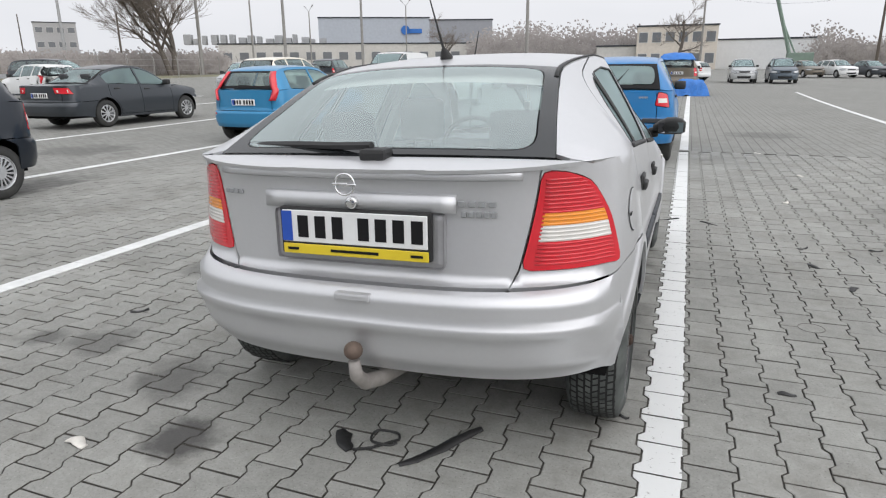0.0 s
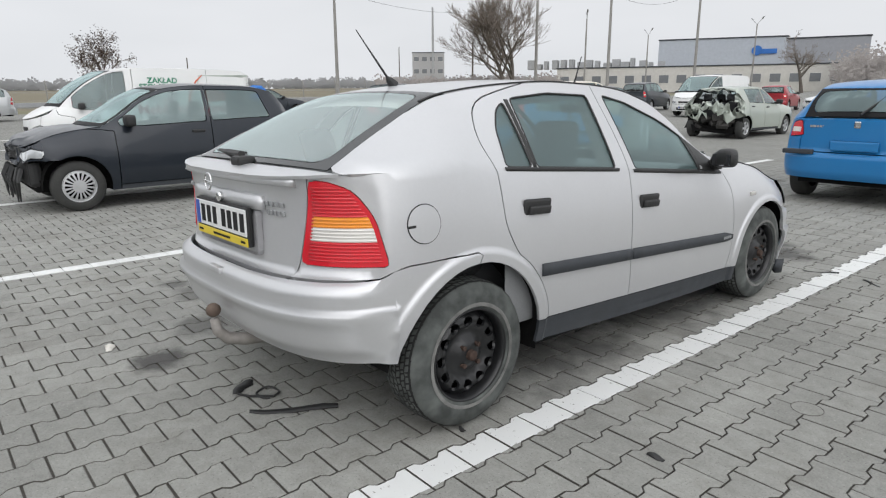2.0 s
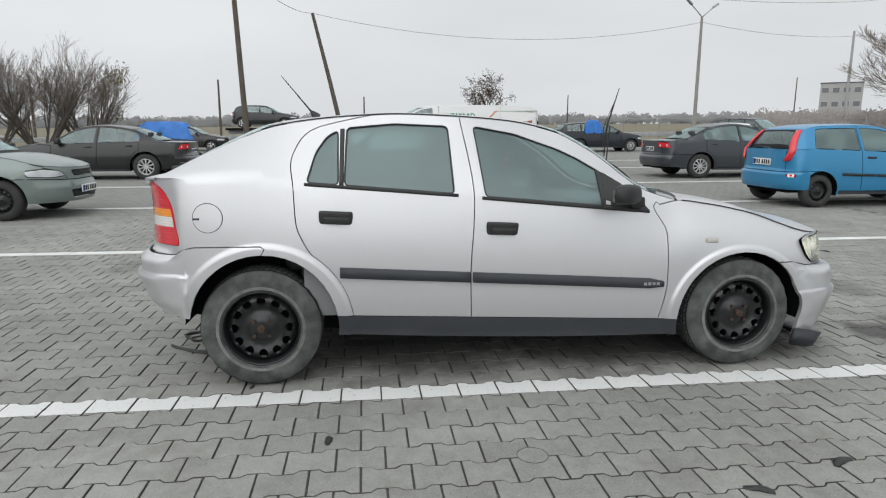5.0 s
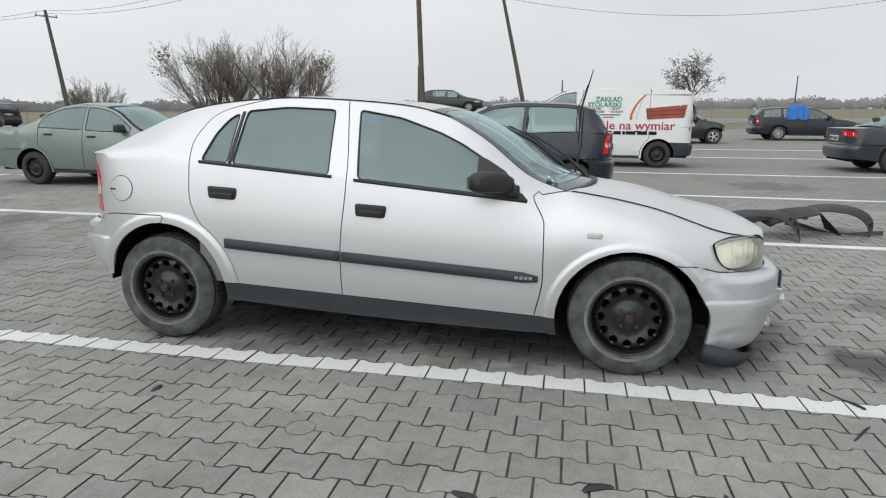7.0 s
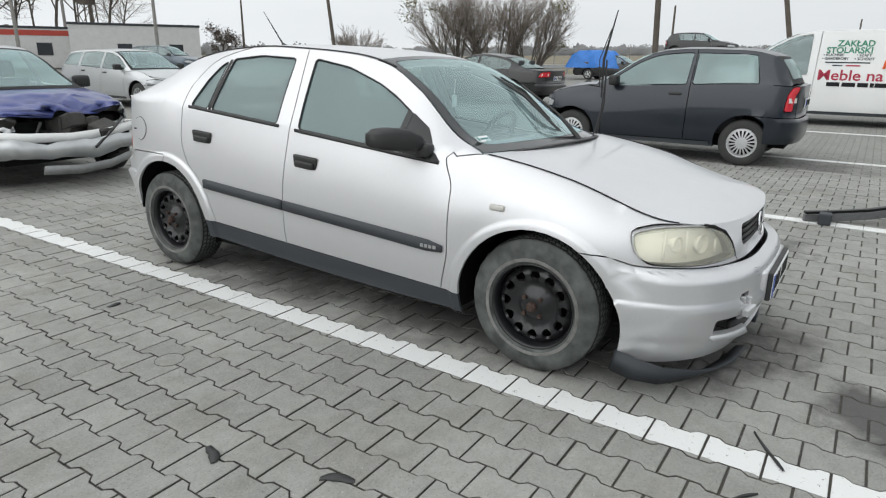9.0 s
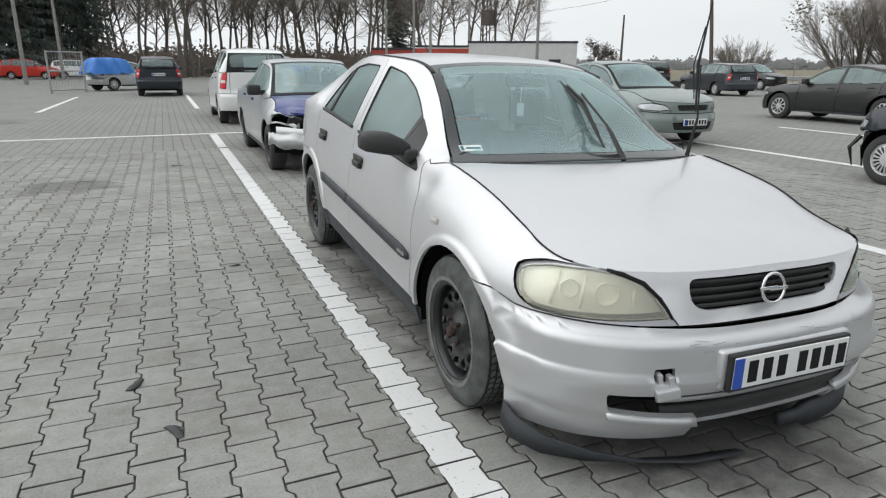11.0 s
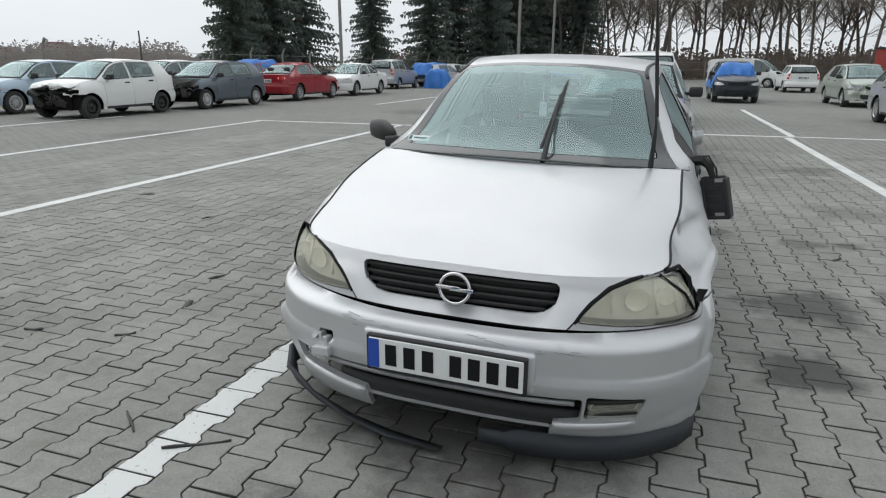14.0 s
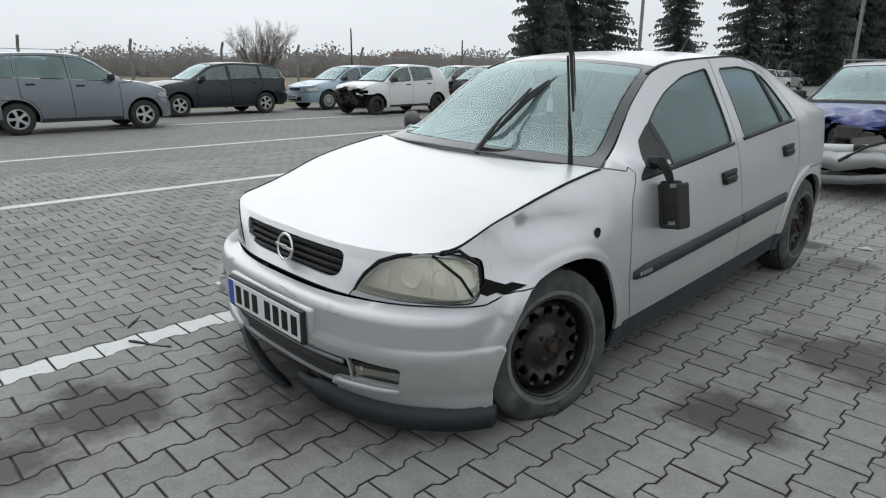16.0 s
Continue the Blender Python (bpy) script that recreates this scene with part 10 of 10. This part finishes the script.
# cladding and beige plaster have distance haze mixed into their colour
CLAD = surface("blue_grey_cladding", (0.38, 0.41, 0.45), rough=0.55, grain=1.5, vary=0.08)
CLADD = surface("dark_cladding", (0.27, 0.28, 0.30), rough=0.55, grain=1.5, vary=0.08)
PLASTER = surface("pale_plaster", (0.52, 0.51, 0.48), rough=0.9, grain=1.2, vary=0.1, dirt=0.2)
BEIGE = surface("beige_plaster", (0.60, 0.55, 0.48), rough=0.9, grain=1.2, vary=0.1, dirt=0.25)
BROWNR = surface("brown_roof", (0.13, 0.07, 0.055), rough=0.85, grain=4, vary=0.2)
fac, FL = building("factory", "large blue-grey clad factory hall with a round blue mark", 31.6, 22.0, 150, 10.6, CLAD, depth=30)
building("factory_wing", "dark clad wing of the factory", 22.0, 16.5, 150, 10.2, CLADD, depth=30)
building("low_hall", "long pale low hall before the factory", 40.0, 15.0, 138, 4.6, PLASTER, windows=18, depth=8)
bm = bmesh.new()
tube(bm, [(FL * 0.78, -0.15, 8.0), (FL * 0.78, -0.3, 8.0)], 1.0, 20)
add_box(bm, (FL * 0.80, -0.3, 7.3), (FL * 0.93, -0.15, 8.3), 0.1)
part("blue_mark", bm, surface("mark_blue", (0.02, 0.13, 0.42)), fac, "round blue company mark")
bm = bmesh.new()
rnd = random.Random(6)
for i in range(16):
    x = -28 + i * 1.9
    add_box(bm, (x, -6, 4.8), (x + rnd.uniform(0.8, 1.8), -4, 4.8 + rnd.uniform(0.8, 2.4)), 0.1)
part("roof_plant", bm, GALV, fac, "grey roof plant")
building("beige_house", "beige two-storey flat-roofed building", 4.2, -2.2, 110, 6.6, BEIGE, windows=6, rows=2)
building("white_hall", "long white low hall", -1.6, -9.5, 118, 4.6, surface("white_cladding", (0.62, 0.63, 0.63), rough=0.7, grain=1, vary=0.06), depth=14)
building("pale_shed", "pale low flat-roofed shed", 7.5, 4.0, 112, 3.6, PLASTER)
bm = bmesh.new()
tube(bm, [(0, 0, 0), (-3.0, 0, 9.5)], 0.25, 6), tube(bm, [(-3.0, 0, 9.5), (-2.0, 0, 6.5), (1, 0, 0.2)], 0.12, 6)
add_box(bm, (-1, -1, 0), (2.2, 1, 2.4), 0.1)
ob = part("mobile_crane", bm, surface("crane_green", (0.16, 0.22, 0.18)), None)
ob.matrix_world = pose(*polar(-8.0, 100), 0)
tagged(ob, "grey-green mobile crane with a raised jib", "crane")
# tower block and mast on the horizon
# the block's grey includes distance haze
building("tower_block", "grey block on the horizon", 52.6, 49.8, 230, 12.5, surface("haze_grey", (0.36, 0.36, 0.36), rough=0.9), windows=4, rows=3)
pole(*polar(50.8, 225), 27, GALV, 0.5, label="telecom mast on the horizon", name="telecom_mast")


def cabin(az, dist, L, D, h, turn, mat, label, band=None):
    t = thing("site_cabin", label, "cabin", pose(*polar(az, dist), 0, 0, 0, turn), "site cabins")
    part("shell", box((-L / 2, -D / 2, 0.1), (L / 2, D / 2, h), 0.03), mat, t)
    part("roof", box((-L / 2 - 0.06, -D / 2 - 0.06, h), (L / 2 + 0.06, D / 2 + 0.06, h + 0.16), 0.03), GREYP, t)
    if band:
        part("band", box((-L / 2 - 0.01, -D / 2 - 0.02, h - 0.5), (L / 2 + 0.01, D / 2 + 0.02, h - 0.12)), band, t, "red band")
    for x in (-L * 0.3, L * 0.1):
        for sg in (-1, 1):
            part("window", box((x - 0.5, sg * D / 2 - 0.03, 1.0), (x + 0.5, sg * D / 2 + 0.03, 1.9)), surface("dark_pane", (0.03, 0.035, 0.04), rough=0.15), t)


CABW = surface("cabin_white", (0.60, 0.60, 0.59), rough=0.6, grain=3, vary=0.06, dirt=0.15)
cabin(155.4, 56, 7.5, 2.6, 2.9, -25, CABW, "white site cabin with a red band", surface("cabin_red", (0.42, 0.06, 0.04), rough=0.6))
cabin(149.6, 54, 9.0, 3.0, 3.2, -30, CABW, "pale grey box of a site cabin")
cabin(160.5, 62, 6.0, 2.5, 2.8, -20, surface("cabin_redbox", (0.36, 0.06, 0.05), rough=0.7), "red box of a site cabin")


def house(az, dist, w, h, turn, wall, label):
    t = thing("house", label, "house", pose(*polar(az, dist), 0, 0, 0, turn), "far houses")
    part("wall", box((-w / 2, -5, 0), (w / 2, 5, h)), wall, t)
    bm = bmesh.new()
    v = [bm.verts.new(c) for c in ((-w / 2 - 0.6, -5.6, h), (w / 2 + 0.6, -5.6, h), (w / 2 + 0.6, 5.6, h), (-w / 2 - 0.6, 5.6, h), (-w / 2 + 2.5, 0, h + 4.4), (w / 2 - 2.5, 0, h + 4.4))]
    for f in ((0, 1, 5, 4), (1, 2, 5), (2, 3, 4, 5), (3, 0, 4), (3, 2, 1, 0)):
        bm.faces.new([v[i] for i in f])
    r = part("roof", bm, BROWNR, t, "brown hipped roof")
    part("chimney", box((w * 0.15, -0.5, h + 2), (w * 0.15 + 0.8, 0.4, h + 5.2)), PLASTER, r)
    for x in (-w * 0.25, w * 0.25):
        for sg in (-1, 1):
            part("window", box((x - 0.7, sg * 5 - 0.05, h * 0.35), (x + 0.7, sg * 5 + 0.05, h * 0.75)), surface("dark_pane", (0.03, 0.035, 0.04), rough=0.15), t)


for az, d, w, h, tn in ((-131.0, 240, 12, 3.6, 40), (-125.8, 290, 16, 3.2, 60), (-133.2, 270, 14, 3.2, 50), (-128.0, 310, 13, 3.4, 60), (-136.0, 300, 12, 3.4, 30)):
    house(az, d, w, h, tn, PLASTER, "house with a brown roof beyond the field")

def lift():
    """Set everything that stands out on the slope onto it."""
    bpy.context.view_layer.update()
    for ob in [o for o in scene.objects if o.parent is None and o.type in ("MESH", "EMPTY") and o.name not in SETTLED]:
        x, y = ob.location.x, ob.location.y
        if abs(x) + abs(y) > 0.01:
            ob.location.z += rise(x, y)
            continue
        for c in [ob] + list(ob.children_recursive):
            if c.type != "MESH" or not c.data.vertices:
                continue
            if abs(c.location.x) + abs(c.location.y) > 0.01:
                c.location.z += rise(c.location.x, c.location.y)
                continue
            for v in c.data.vertices:
                v.co.z += rise(v.co.x, v.co.y)


lift()
lay_pavers()
